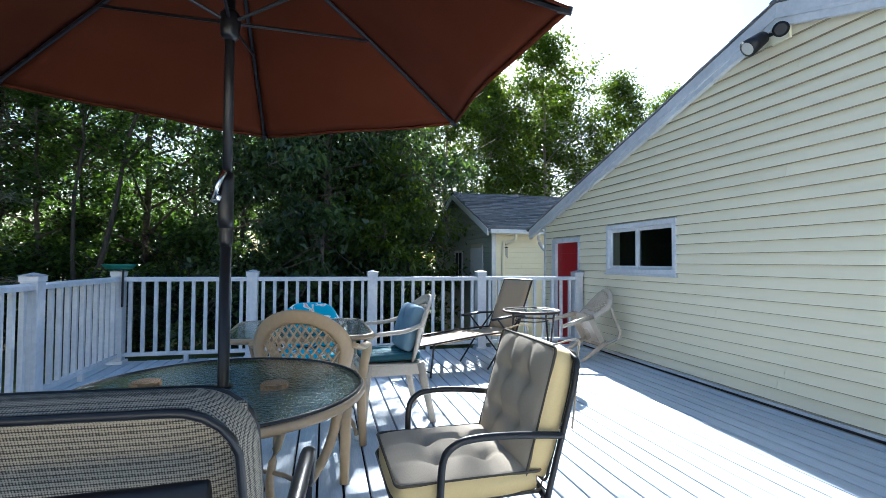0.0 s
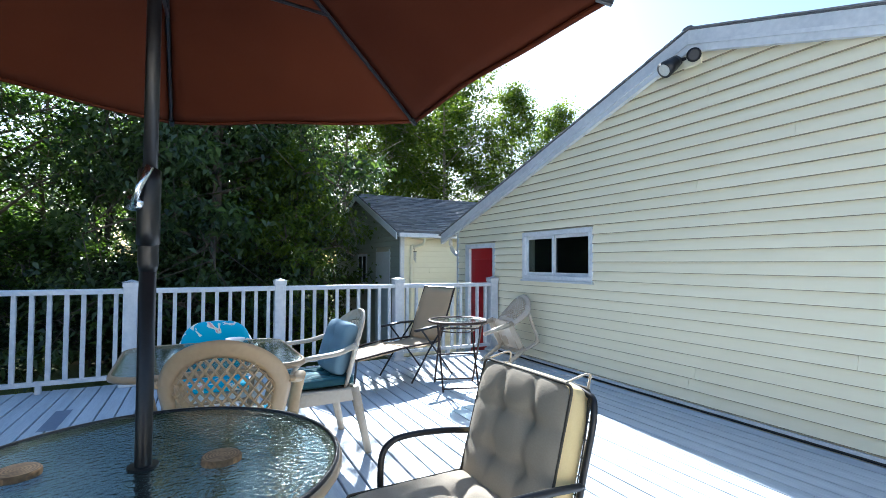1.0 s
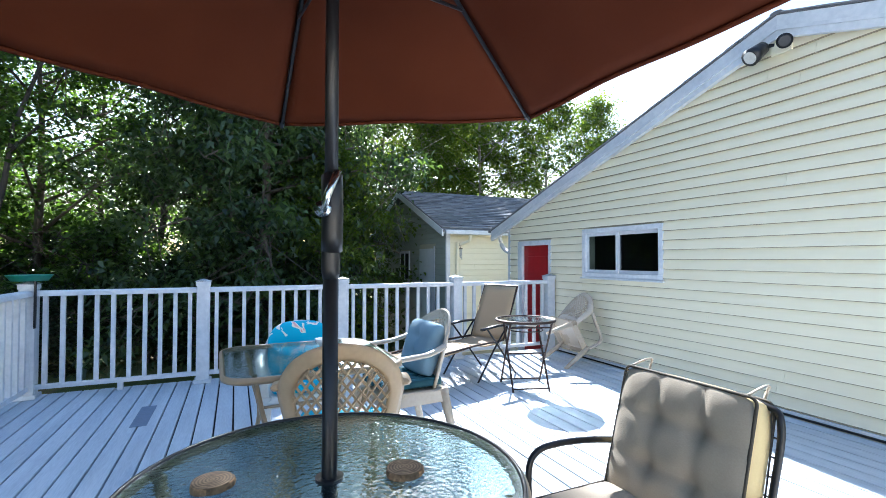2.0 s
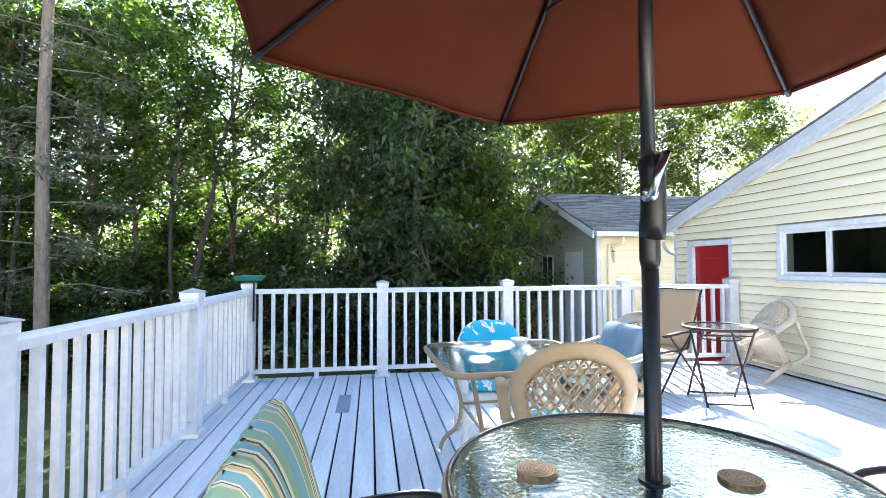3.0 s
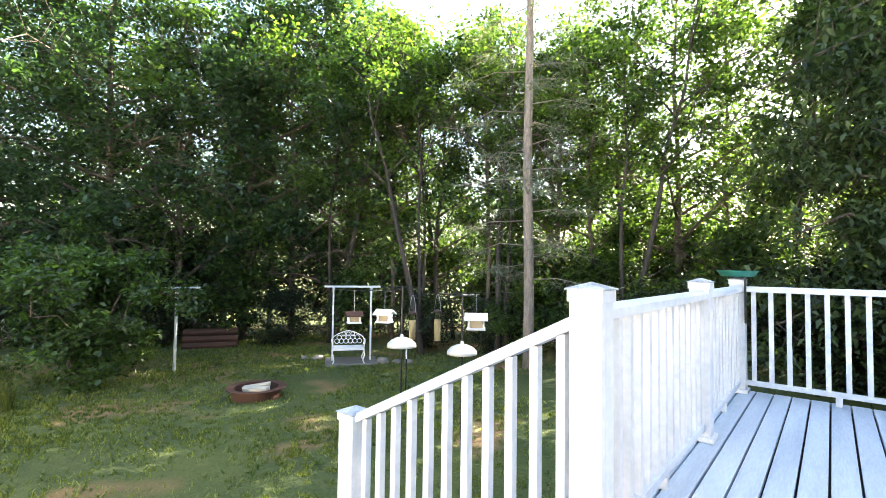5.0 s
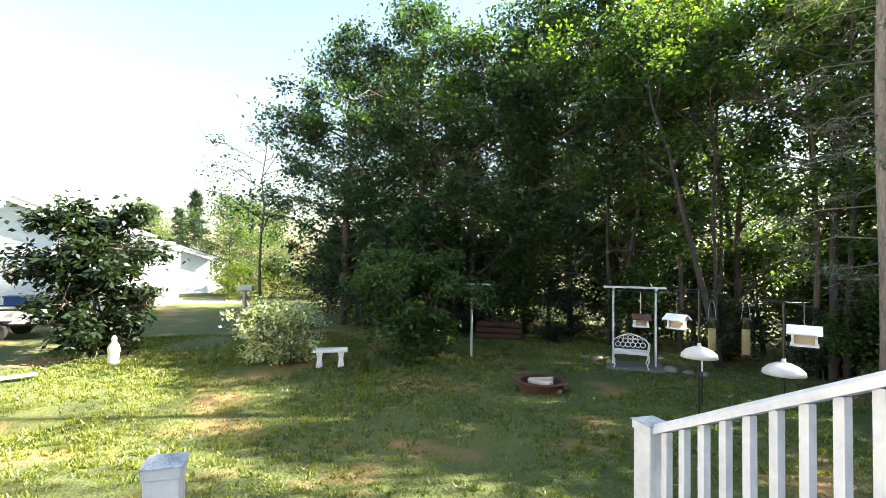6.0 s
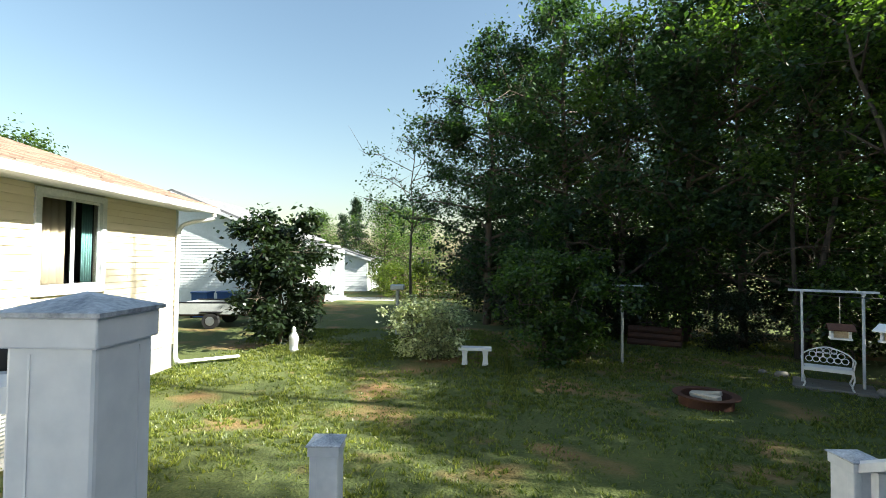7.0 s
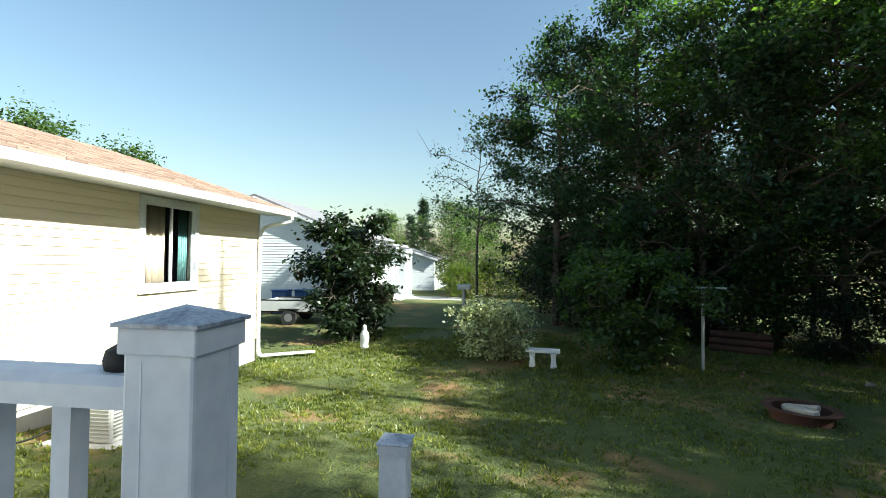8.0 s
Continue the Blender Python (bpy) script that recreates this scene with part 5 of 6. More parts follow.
def bistro():
    t = thing("bistro_table", "small round bistro table with glass top and dark folding legs", "table", 3.69, 4.40, 0, -18)
    R, Z = 0.285, 0.655
    part("rim", tb([(R * math.cos(2 * math.pi * k / 48), R * math.sin(2 * math.pi * k / 48), Z) for k in range(48)], 0.011, 8, closed=True, ry=0.014), BRONZE, t, smooth=True)
    g = part("glass_top", lt([(0.0001, Z - 0.001), (R - 0.006, Z - 0.001), (R - 0.006, Z + 0.005), (0.0001, Z + 0.005)], 48), CLEARGLASS, t)
    for s in (-1, 1):
        part("leg", tb([(s * 0.20, -0.20, Z - 0.01), (s * 0.20, 0.20, 0.0)], 0.010, 6), BRONZE, t)
        part("leg", tb([(s * 0.175, 0.20, Z - 0.01), (s * 0.175, -0.20, 0.0)], 0.010, 6), BRONZE, t)
    for y, z, w in ((-0.19, 0.03, 0.175), (0.19, 0.03, 0.20), (-0.17, 0.60, 0.20), (0.17, 0.60, 0.175), (0, 0.325, 0.2)):
        part("crossbar", tb([(-w, y, z), (w, y, z)], 0.008, 6), BRONZE, t)
    part("lower_hoop", tb([(0.17 * math.cos(2 * math.pi * k / 24), 0.17 * math.sin(2 * math.pi * k / 24), 0.56) for k in range(24)], 0.006, 6, closed=True), BRONZE, t)


bistro()


def sling_lounger():
    c = thing("sling_lounger", "folding sling lounger with tan fabric and black arms", "lounger", 3.52, 5.04, 0, 110)
    w = 0.235

    def back(u, v):
        return Vector((w * (2 * u - 1), -0.13 - 0.24 * v, 0.38 + 0.56 * v + 0.012 * math.sin(math.pi * v)))
    part("back_sling", sheet(back, 6, 10, 0.006), SLING, c, smooth=True)

    def seat(u, v):
        return Vector((w * (2 * u - 1), -0.13 + 0.48 * v, 0.38 - 0.03 * math.sin(math.pi * v)))
    part("seat_sling", sheet(seat, 6, 8, 0.006), SLING, c, smooth=True)

    def rest(u, v):
        return Vector((w * (2 * u - 1), 0.36 + 0.78 * v, 0.375 - 0.05 * v - 0.02 * math.sin(math.pi * v)))
    part("leg_rest", sheet(rest, 6, 10, 0.006), SLING, c, smooth=True)
    for s in (-1, 1):
        part("back_rail", tb([(s * w, -0.13, 0.38), (s * w, -0.375, 0.95)], 0.011, 8), BRONZE, c)
        part("seat_rail", tb([(s * w, -0.13, 0.38), (s * w, 0.36, 0.375)], 0.011, 8), BRONZE, c)
        part("rest_rail", tb([(s * w, 0.36, 0.375), (s * w, 1.16, 0.325)], 0.011, 8), BRONZE, c)
        part("armrest", tb([(s * (w + 0.03), -0.22, 0.545), (s * (w + 0.03), 0.0, 0.55), (s * (w + 0.03), 0.26, 0.53)], 0.026, 8, ry=0.014), BLACK, c, smooth=True)
        part("front_leg", tb([(s * (w + 0.015), 0.16, 0.53), (s * (w + 0.015), -0.05, 0.3), (s * (w + 0.015), -0.32, 0.0)], 0.010, 8), BLACK, c)
        part("rear_leg", tb([(s * (w + 0.015), -0.18, 0.54), (s * (w + 0.015), 0.05, 0.3), (s * (w + 0.015), 0.30, 0.0)], 0.010, 8), BLACK, c)
        part("rest_leg", tb([(s * w, 0.98, 0.335), (s * w, 1.02, 0.0)], 0.010, 8), BLACK, c)
    part("top_bar", tb([(-w, -0.375, 0.95), (w, -0.375, 0.95)], 0.010, 8), BRONZE, c)
    part("end_bar", tb([(-w, 1.16, 0.325), (w, 1.16, 0.325)], 0.010, 8), BRONZE, c)
    part("floor_bar", tb([(-w, 1.015, 0.05), (w, 1.015, 0.05)], 0.008, 8), BLACK, c)


sling_lounger()
tray = thing("feeder_tray", "green plastic seed tray on the corner post", "bird feeder", XW, YN, 1.05)
part("tray_pan", lt([(0.001, 0.0), (0.13, 0.0), (0.165, 0.05), (0.172, 0.055), (0.155, 0.055), (0.125, 0.012), (0.001, 0.012)], 28), GREENPL, tray, smooth=True)
part("seed_bed", lt([(0.001, 0.012), (0.138, 0.012), (0.14, 0.024), (0.001, 0.032)], 24), SEED, tray)
part("bracket", bx(0.058, 0.074, -0.09, -0.06, -0.42, 0.0, bevel=0.003), BLACK, tray)
knob = thing("rail_ornament", "small dark rounded cover behind the railing post", "ornament", -0.70, YT - 0.118, 0.937)
part("dome", lt([(0.001, 0.0), (0.037, 0.0), (0.040, 0.016), (0.036, 0.032), (0.020, 0.042), (0.001, 0.045)], 18), RUBBER, knob, smooth=True)
# ---- plants ----
def leaf_quads(pts, size, rng, lift=0.6, droop=0.15, slim=0.55):
    n = len(pts)
    nrm = rng.normal(size=(n, 3))
    nrm[:, 2] = np.abs(nrm[:, 2]) + lift
    nrm /= np.linalg.norm(nrm, axis=1, keepdims=True)
    d = np.cross(nrm, rng.normal(size=(n, 3)))
    d /= np.linalg.norm(d, axis=1, keepdims=True) + 1e-9
    s = np.cross(nrm, d)
    L = (size * rng.uniform(0.6, 1.35, n))[:, None]
    W = L * slim
    tip = pts + d * L
    tip[:, 2] -= droop * L[:, 0]
    return np.stack([pts, pts + d * L * 0.5 + s * W * 0.5, tip, pts + d * L * 0.5 - s * W * 0.5], 1)


def plant(name, label, category, seed, h, cr, base, limbs, nleaf, leaf, leafm, bark, r0, clump=0.34, clumps=260, shape="round", group="", rise=0.5, droop=0.15, stems=1, inner=0.35):
    """A tree or shrub: tapered trunk, limbs and twigs, and a crown of many leaves in clumps."""
    rng = np.random.RandomState(seed)
    t = thing(name, label, category, group=group)
    wood = bmesh.new()
    ends = []
    for st in range(stems):
        lean = rng.normal(size=2) * (0.02 if stems == 1 else 0.16) * h
        start = rng.normal(size=2) * (0 if stems == 1 else cr * 0.12)
        trunk = [Vector((start[0] + lean[0] * f + rng.normal() * 0.012 * h * f, start[1] + lean[1] * f + rng.normal() * 0.012 * h * f, h * 0.94 * f)) for f in np.linspace(0, 1, 8)]
        trunk[0] = Vector((start[0], start[1], -0.25))
        rr = r0 * (1 if st == 0 else 0.7)
        tube(wood, trunk, rr, 8, r1=rr * 0.12)
        nl = max(3, limbs // stems)
        for i in range(nl):
            f = base + (0.97 - base) * (i + rng.uniform(0.1, 0.9)) / nl
            k = f * 7
            p = trunk[int(min(k, 6))].lerp(trunk[int(min(k, 6)) + 1], k - int(min(k, 6)))
            g = (f - base) / max(1 - base, 1e-3)
            if shape == "round":
                reach = cr * (0.55 + 0.45 * math.sin(math.pi * min(1, 0.12 + 0.9 * g))) * (1.0 if g < 0.6 else 1 - 0.75 * (g - 0.6) / 0.4)
            elif shape == "cone":
                reach = cr * (1.02 - g)
            else:
                reach = cr * (1 - 0.45 * g)
            reach *= rng.uniform(0.7, 1.15)
            az = i * 2.39996 + rng.uniform(-0.5, 0.5) + st
            d = Vector((math.cos(az), math.sin(az), 0))
            up = rise * rng.uniform(0.5, 1.2)
            pts = [p, p + d * reach * 0.35 + Vector((0, 0, reach * 0.25 * up)), p + d * reach * 0.7 + Vector((0, 0, reach * 0.5 * up)), p + d * reach + Vector((rng.normal() * 0.1, rng.normal() * 0.1, reach * (0.62 * up - droop * 0.4)))]
            tube(wood, pts, rr * (0.45 - 0.3 * g), 5, r1=0.012)
            for q in np.linspace(inner, 1, 7):
                s = q * 3
                j = min(int(s), 2)
                b = pts[j].lerp(pts[j + 1], s - j)
                ends.append(b)
                for _ in range(2):
                    e = b + Vector(rng.normal(size=3)) * reach * 0.2 + Vector((0, 0, 0.05))
                    if q > 0.5:
                        tube(wood, [b, e], 0.012, 3, r1=0.004)
                    ends.append(e)
    part("trunk", wood, bark, t, smooth=True)
    E = np.array([tuple(e) for e in ends])
    c = E[rng.randint(0, len(E), clumps)] + rng.normal(size=(clumps, 3)) * clump * 0.5
    who = rng.randint(0, clumps, nleaf)
    spread = clump * rng.uniform(0.5, 1.3, clumps)[who][:, None]
    pts = c[who] + rng.normal(size=(nleaf, 3)) * spread * np.array([1, 1, 0.7])
    pts[:, 2] = np.maximum(pts[:, 2], 0.03)
    quads_mesh("crown", leaf_quads(pts, leaf, rng, droop=droop), leafm, t)
    return t


def at(ob, x, y, s=1.0, rz=0.0, sz=None, z=None):
    """Puts a plant on the ground."""
    zz = gz(x, y) if z is None else z
    return pose(x, y, zz - 0.03, 0, 0, rz) @ Matrix.Diagonal((s, s, sz or s, 1))


def stand(t, spots):
    x, y, s, rz = spots[0]
    for x, y, s, rz in spots[1:]:
        copy_thing(t, at(t, x, y, s, rz))
    x, y, s, rz = spots[0]
    t.matrix_basis = at(t, x, y, s, rz)


G = "trees at the edge of the woods"
stand(plant("maple_tree", "tall dense maple at the western edge of the woods", "tree", 11, 12.6, 3.5, 0.12, 40, 25000, 0.155, LEAFD, BARK, 0.17, clumps=210, clump=0.31, group=G),
      [(-12.4, 11.0, 1.0, 250), (-14.4, 8.2, 1.0, 70), (-16.6, 5.2, 1.0, 310), (-17.8, 2.4, 0.93, 40), (-18.8, 9.6, 1.0, 95), (-15.2, 13.2, 1.0, 180), (-20.2, 4.6, 0.95, 140)])
stand(plant("maple_tree", "tall maple with open crown and grey limbs", "tree", 12, 11.2, 2.9, 0.16, 30, 11500, 0.15, LEAF, BARK, 0.13, clumps=50, clump=0.36, group=G, rise=0.8),
      [(-5.9, 13.0, 0.82, 0), (-9.8, 12.3, 0.88, 80), (-2.9, 13.6, 0.90, 160), (-6.6, 13.8, 0.72, 120), (-4.2, 13.3, 0.68, 200), (-13.2, 9.2, 1.0, 220), (-15.4, 6.6, 1.0, 20)])
stand(plant("slender_tree", "slender tree with bare lower trunk in the woods", "tree", 13, 11.4, 2.0, 0.30, 24, 6500, 0.15, LEAF, BARK, 0.085, clumps=28, clump=0.34, group=G, rise=0.9),
      [(-1.9, 14.3, 0.90, 0), (-4.5, 12.0, 0.82, 50), (-7.4, 11.8, 0.90, 100), (-8.6, 13.4, 0.95, 150), (-11.2, 12.2, 1.0, 200), (-13.4, 11.2, 1.0, 250), (-15.6, 9.8, 1.0, 10), (-6.8, 14.6, 0.85, 60), (-10.4, 10.9, 0.95, 330)])
stand(plant("woodland_tree", "thin dark forked trunk with a small high crown", "tree", 27, 10.6, 1.7, 0.46, 16, 3600, 0.15, LEAF, DARKBARK, 0.10, clumps=26, clump=0.32, group=G, rise=1.3, stems=2),
      [(-3.7, 11.6, 0.82, 0), (-6.3, 10.7, 0.92, 130), (-7.9, 12.7, 1.0, 60), (-9.3, 11.3, 0.95, 210), (-10.7, 13.4, 1.0, 300), (-12.0, 9.7, 0.95, 25), (-5.2, 14.2, 0.88, 170), (-0.7, 12.6, 0.82, 80), (-8.5, 10.4, 0.9, 250)])
stand(plant("dense_tree", "dense dark tree hanging low over the railing", "tree", 14, 8.6, 2.9, 0.05, 44, 34000, 0.125, LEAFB, BARK, 0.14, clumps=420, clump=0.26, droop=0.45, rise=0.35, group=G),
      [(1.55, 10.9, 1.0, 0), (2.9, 13.2, 0.95, 140), (0.5, 13.6, 1.0, 260)])
stand(plant("birch_tree", "tall yellow-green birch in full sun", "tree", 15, 11.0, 2.3, 0.08, 36, 22000, 0.14, LEAFY, PALEBARK, 0.10, clumps=300, clump=0.27, group="birches behind the shed"),
      [(8.6, 19.5, 1.05, 0), (11.2, 19.0, 1.2, 80), (14.0, 18.0, 1.0, 160), (6.2, 18.0, 1.0, 240), (16.6, 17.5, 0.95, 300), (9.9, 22.5, 1.15, 30), (12.8, 22.0, 1.1, 190)])
# Not seen: two high crowns added to shade the table, umbrella and stair post.
stand(plant("shade_tree", "added very tall tree, crown out of view, shading the deck", "tree", 25, 13.4, 2.0, 0.64, 26, 9000, 0.16, LEAF, BARK, 0.15, clumps=80, clump=0.34, group=G), [(3.15, 13.3, 1.0, 0), (0.9, 13.6, 1.0, 130)])
stand(plant("yellow_sapling", "low yellow-leaved branch tree beside the shed", "tree", 16, 4.6, 1.5, 0.08, 26, 10000, 0.11, LEAFY, BARK, 0.06, clumps=130, clump=0.22, droop=0.5, rise=0.3),
      [(3.15, 10.5, 1.0, 0)])
stand(plant("woodland_bush", "dark undergrowth bush at the foot of the woods", "bush", 17, 2.6, 1.5, 0.04, 26, 9000, 0.12, SHADELEAF, BARK, 0.04, clumps=170, clump=0.26, stems=3, group="undergrowth bushes"),
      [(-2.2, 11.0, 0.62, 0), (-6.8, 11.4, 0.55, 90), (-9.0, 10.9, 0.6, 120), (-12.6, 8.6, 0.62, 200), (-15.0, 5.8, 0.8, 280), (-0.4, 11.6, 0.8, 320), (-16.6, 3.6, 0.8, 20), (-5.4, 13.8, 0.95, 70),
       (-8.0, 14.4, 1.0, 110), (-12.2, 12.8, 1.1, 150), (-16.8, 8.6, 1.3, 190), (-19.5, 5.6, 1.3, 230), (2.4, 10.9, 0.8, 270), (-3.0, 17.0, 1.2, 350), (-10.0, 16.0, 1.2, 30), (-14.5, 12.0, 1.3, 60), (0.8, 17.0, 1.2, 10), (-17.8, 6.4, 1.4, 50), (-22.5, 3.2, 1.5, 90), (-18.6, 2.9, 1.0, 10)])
stand(plant("leafy_sapling", "young sunlit maple shoots at the foot of the woods", "bush", 37, 2.9, 1.3, 0.10, 22, 5200, 0.14, LEAF, DARKBARK, 0.035, clumps=44, clump=0.24, stems=3, group="undergrowth bushes", rise=0.9),
      [(-4.0, 11.9, 0.9, 40), (-11.0, 10.2, 0.85, 160), (-13.8, 7.6, 0.9, 240), (-7.2, 13.2, 1.1, 15), (-1.4, 12.4, 1.0, 200), (-5.6, 10.9, 0.7, 310), (-9.9, 13.0, 1.15, 75), (-2.9, 14.6, 1.2, 130)])
stand(plant("garden_bush", "round dark green bush on the lawn", "bush", 18, 3.1, 1.35, 0.05, 30, 15000, 0.12, LEAF, BARK, 0.05, clumps=200, clump=0.19, stems=4), [(-11.35, 3.33, 0.92, 0)])
stand(plant("lilac_bush", "tall dark green lilac bush behind the statue", "bush", 19, 3.75, 1.25, 0.04, 34, 13000, 0.16, SHADELEAF, BARK, 0.05, clumps=200, clump=0.17, stems=4), [(-13.2, -3.75, 1.0, 0)])
stand(plant("variegated_shrub", "round cream and green variegated shrub", "shrub", 20, 1.55, 1.0, 0.05, 30, 13000, 0.105, LEAFV, BARK, 0.03, clumps=240, clump=0.13, stems=5, rise=0.9), [(-11.4, 0.45, 0.82, 0)])
stand(plant("wispy_tree", "thin open tree with sparse drooping twigs", "tree", 29, 8.4, 2.3, 0.42, 16, 1700, 0.13, LEAFD, BARK, 0.07, clumps=34, clump=0.30, rise=0.9), [(-20.0, -0.7, 1.0, 0)])
stand(plant("spruce_tree", "distant dark pointed spruce tree", "tree", 21, 9.0, 2.2, 0.06, 60, 12000, 0.16, NEEDLE, BARK, 0.12, clumps=320, clump=0.16, shape="cone", rise=-0.1, droop=0.3, group="far trees"), [(-44, -7.6, 1.0, 0), (-47, -9.5, 0.85, 90)])
stand(plant("far_tree", "sunlit broad tree beyond the houses", "tree", 22, 10.0, 3.6, 0.15, 34, 12000, 0.20, LEAF, BARK, 0.16, clumps=240, clump=0.42, group="far trees"),
      [(-20, -23, 1.0, 0), (-25.5, -22.5, 0.95, 100), (-15.0, -25, 0.95, 200), (-30, -24, 0.8, 300), (-38, -4.0, 0.75, 40), (-52, -14, 0.8, 140), (-60, -2, 0.9, 230), (-36, -21, 0.7, 10), (-46, -3.2, 0.8, 75), (-70, -18, 1.0, 15), (-24, 22, 0.8, 30), (-19, 25, 0.7, 60), (-14, 25.5, 0.62, 90), (-9, 26, 0.6, 120), (4.5, 25, 1.0, 210), (-28, 15, 1.1, 240), (-30, 8, 1.1, 270), (-2.5, 24, 0.85, 330), (-7.0, 23, 0.8, 300), (1.0, 24, 0.8, 20)])
stand(plant("far_bush", "sunlit yellow-green bush by the neighbour's drive", "bush", 23, 2.0, 1.6, 0.05, 24, 5000, 0.13, LEAFY, BARK, 0.04, clumps=120, clump=0.25, stems=3, group="far bushes"),
      [(-29, -2.2, 1.0, 0), (-31, -0.6, 1.1, 90), (-35, -3.3, 1.0, 150), (-26, 1.6, 1.1, 220)])


def pine():
    rng = np.random.RandomState(31)
    t = thing("pine_tree", "tall pine with bare grey trunk and dead branches", "tree", -5.0, 9.75, gz(-5, 9.75))
    wood = bmesh.new()
    trunk = [(0.02 * math.sin(z), 0.015 * math.cos(z * 0.7), z) for z in np.linspace(-0.2, 14, 12)]
    tube(wood, trunk, 0.118, 10, r1=0.05)
    ends = []
    for i in range(64):
        z = 1.9 + 11.7 * i / 64
        az = i * 2.4 + rng.uniform(-0.4, 0.4)
        L = rng.uniform(0.6, 1.7) * (1 if z < 9 else 0.7)
        d = Vector((math.cos(az), math.sin(az), rng.uniform(-0.3, 0.12)))
        p = Vector((0, 0, z))
        q = p + d * L * 0.5 + Vector((rng.normal() * 0.08, rng.normal() * 0.08, 0.02))
        e = p + d * L + Vector((rng.normal() * 0.15, rng.normal() * 0.15, rng.uniform(-0.35, 0.05)))
        tube(wood, [p, q, e], 0.014, 5, r1=0.004)
        for _ in range(9):
            f = rng.uniform(0.35, 1)
            b = p.lerp(e, f)
            tw = b + d * rng.uniform(0.05, 0.35) + Vector(rng.normal(size=3) * np.array((0.22, 0.22, 0.10)))
            tube(wood, [b, tw], 0.006, 3, r1=0.002)
            ends += [b, tw, b.lerp(tw, 0.5)]
    for k in range(26):
        z, az = rng.uniform(0.3, 9), rng.uniform(0, 6.283)
        d = Vector((math.cos(az), math.sin(az), -0.1))
        tube(wood, [Vector((0, 0, z)), Vector((0, 0, z)) + d * rng.uniform(0.2, 0.34)], 0.014, 5, r1=0.008)
    part("trunk", wood, PINEBARK, t, smooth=True)
    E = np.array([tuple(e) for e in ends])
    pts = E[rng.randint(0, len(E), 12000)] + rng.normal(size=(12000, 3)) * np.array([0.15, 0.15, 0.04])
    quads_mesh("crown", leaf_quads(pts, 0.11, rng, lift=0.2, slim=0.16), LICHEN, t)


pine()


def grass():
    rng = np.random.RandomState(8)
    n = 230000
    each = 14
    tufts = n // each
    x = np.repeat(-1.0 - 15.0 * rng.uniform(0, 1, tufts) ** 0.8, each)
    y = np.repeat(rng.uniform(-5.0, 10.5, tufts), each)
    x, y = x + rng.normal(size=len(x)) * 0.028, y + rng.normal(size=len(x)) * 0.028
    n = len(x)
    patch = np.sin(1.1 * x + 0.7 * y) + np.sin(0.6 * x - 1.3 * y + 2) + 0.7 * np.sin(2.3 * x + 1.9 * y + 1) + rng.normal(size=n) * 0.6
    keep = (patch < 0.95) & ~((x > -2.1) & (y > 0.2) & (y < 2.6)) & ~((y > 9.0) & (rng.uniform(0, 1, n) < 0.6))
    x, y = x[keep], y[keep]
    n = len(x)
    s = np.clip((-x - 2.0) / 6.5, 0, 1)
    z = -0.87 - 0.39 * s * s * (3 - 2 * s)
    a = rng.uniform(0, 2 * np.pi, n)
    far = 1 + np.clip((-x - 2) / 10, 0, 1) * 0.8
    w, h = 0.008 * far * rng.uniform(0.7, 1.4, n), rng.uniform(0.016, 0.052, n) * far ** 0.5
    b = rng.normal(size=(n, 2)) * 0.022
    dx, dy = np.cos(a) * w, np.sin(a) * w
    v = np.stack([np.stack([x - dx, y - dy, z], 1), np.stack([x + dx, y + dy, z], 1), np.stack([x + b[:, 0] + dx * 0.3, y + b[:, 1] + dy * 0.3, z + h], 1), np.stack([x + b[:, 0] - dx * 0.3, y + b[:, 1] - dy * 0.3, z + h], 1)], 1)
    tagged(quads_mesh("grass", v, GRASS), "short patchy lawn grass", "grass", kind="stuff")


grass()
tuft = thing("ornamental_grass", "tuft of long yellow-green grass beside the bench", "grass", -9.9, 2.15, gz(-9.9, 2.15))
bm = bmesh.new()
rnd = random.Random(4)
for k in range(60):
    a, L = rnd.uniform(0, 6.283), rnd.uniform(0.35, 0.75)
    tube(bm, [(0.04 * math.cos(a), 0.04 * math.sin(a), 0), (0.2 * L * math.cos(a), 0.2 * L * math.sin(a), 0.7 * L), (0.6 * L * math.cos(a), 0.6 * L * math.sin(a), 0.85 * L)], 0.007, 3, r1=0.002)
part("blades", bm, GRASS, tuft)


# ---- things on the lawn ----
pit = thing("fire_pit", "rusty steel fire pit ring with two pale logs", "fire pit", -7.75, 5.1, gz(-7.75, 5.1))
part("ring_wall", lt([(0.40, -0.02), (0.41, 0.17), (0.50, 0.19), (0.50, 0.205), (0.37, 0.20), (0.36, -0.02)], 40), RUST, pit, smooth=False)
part("ash_bed", lt([(0.001, 0.05), (0.365, 0.05), (0.365, 0.03)], 30), DARK, pit)
for lx, ly, a, e in ((-0.06, 0.03, 40, 10), (0.10, -0.06, 25, 4)):
    lg = part("log", bx(-0.24, 0.24, -0.06, 0.06, -0.035, 0.035, bevel=0.012), ASH, pit, "pale split log")
    lg.matrix_basis = pose(lx, ly, 0.19, 6, -e, a)

face = math.degrees(math.atan2(-0.6, 0.8)) + 90
arbor = thing("garden_arbor", "white metal garden arbor frame on a concrete slab", "arbor", -9.1, 8.3, gz(-9.1, 8.3), face)
part("slab", bx(-0.62, 0.62, -0.50, 0.40, -0.05, 0.05, bevel=0.01), STONE, arbor)
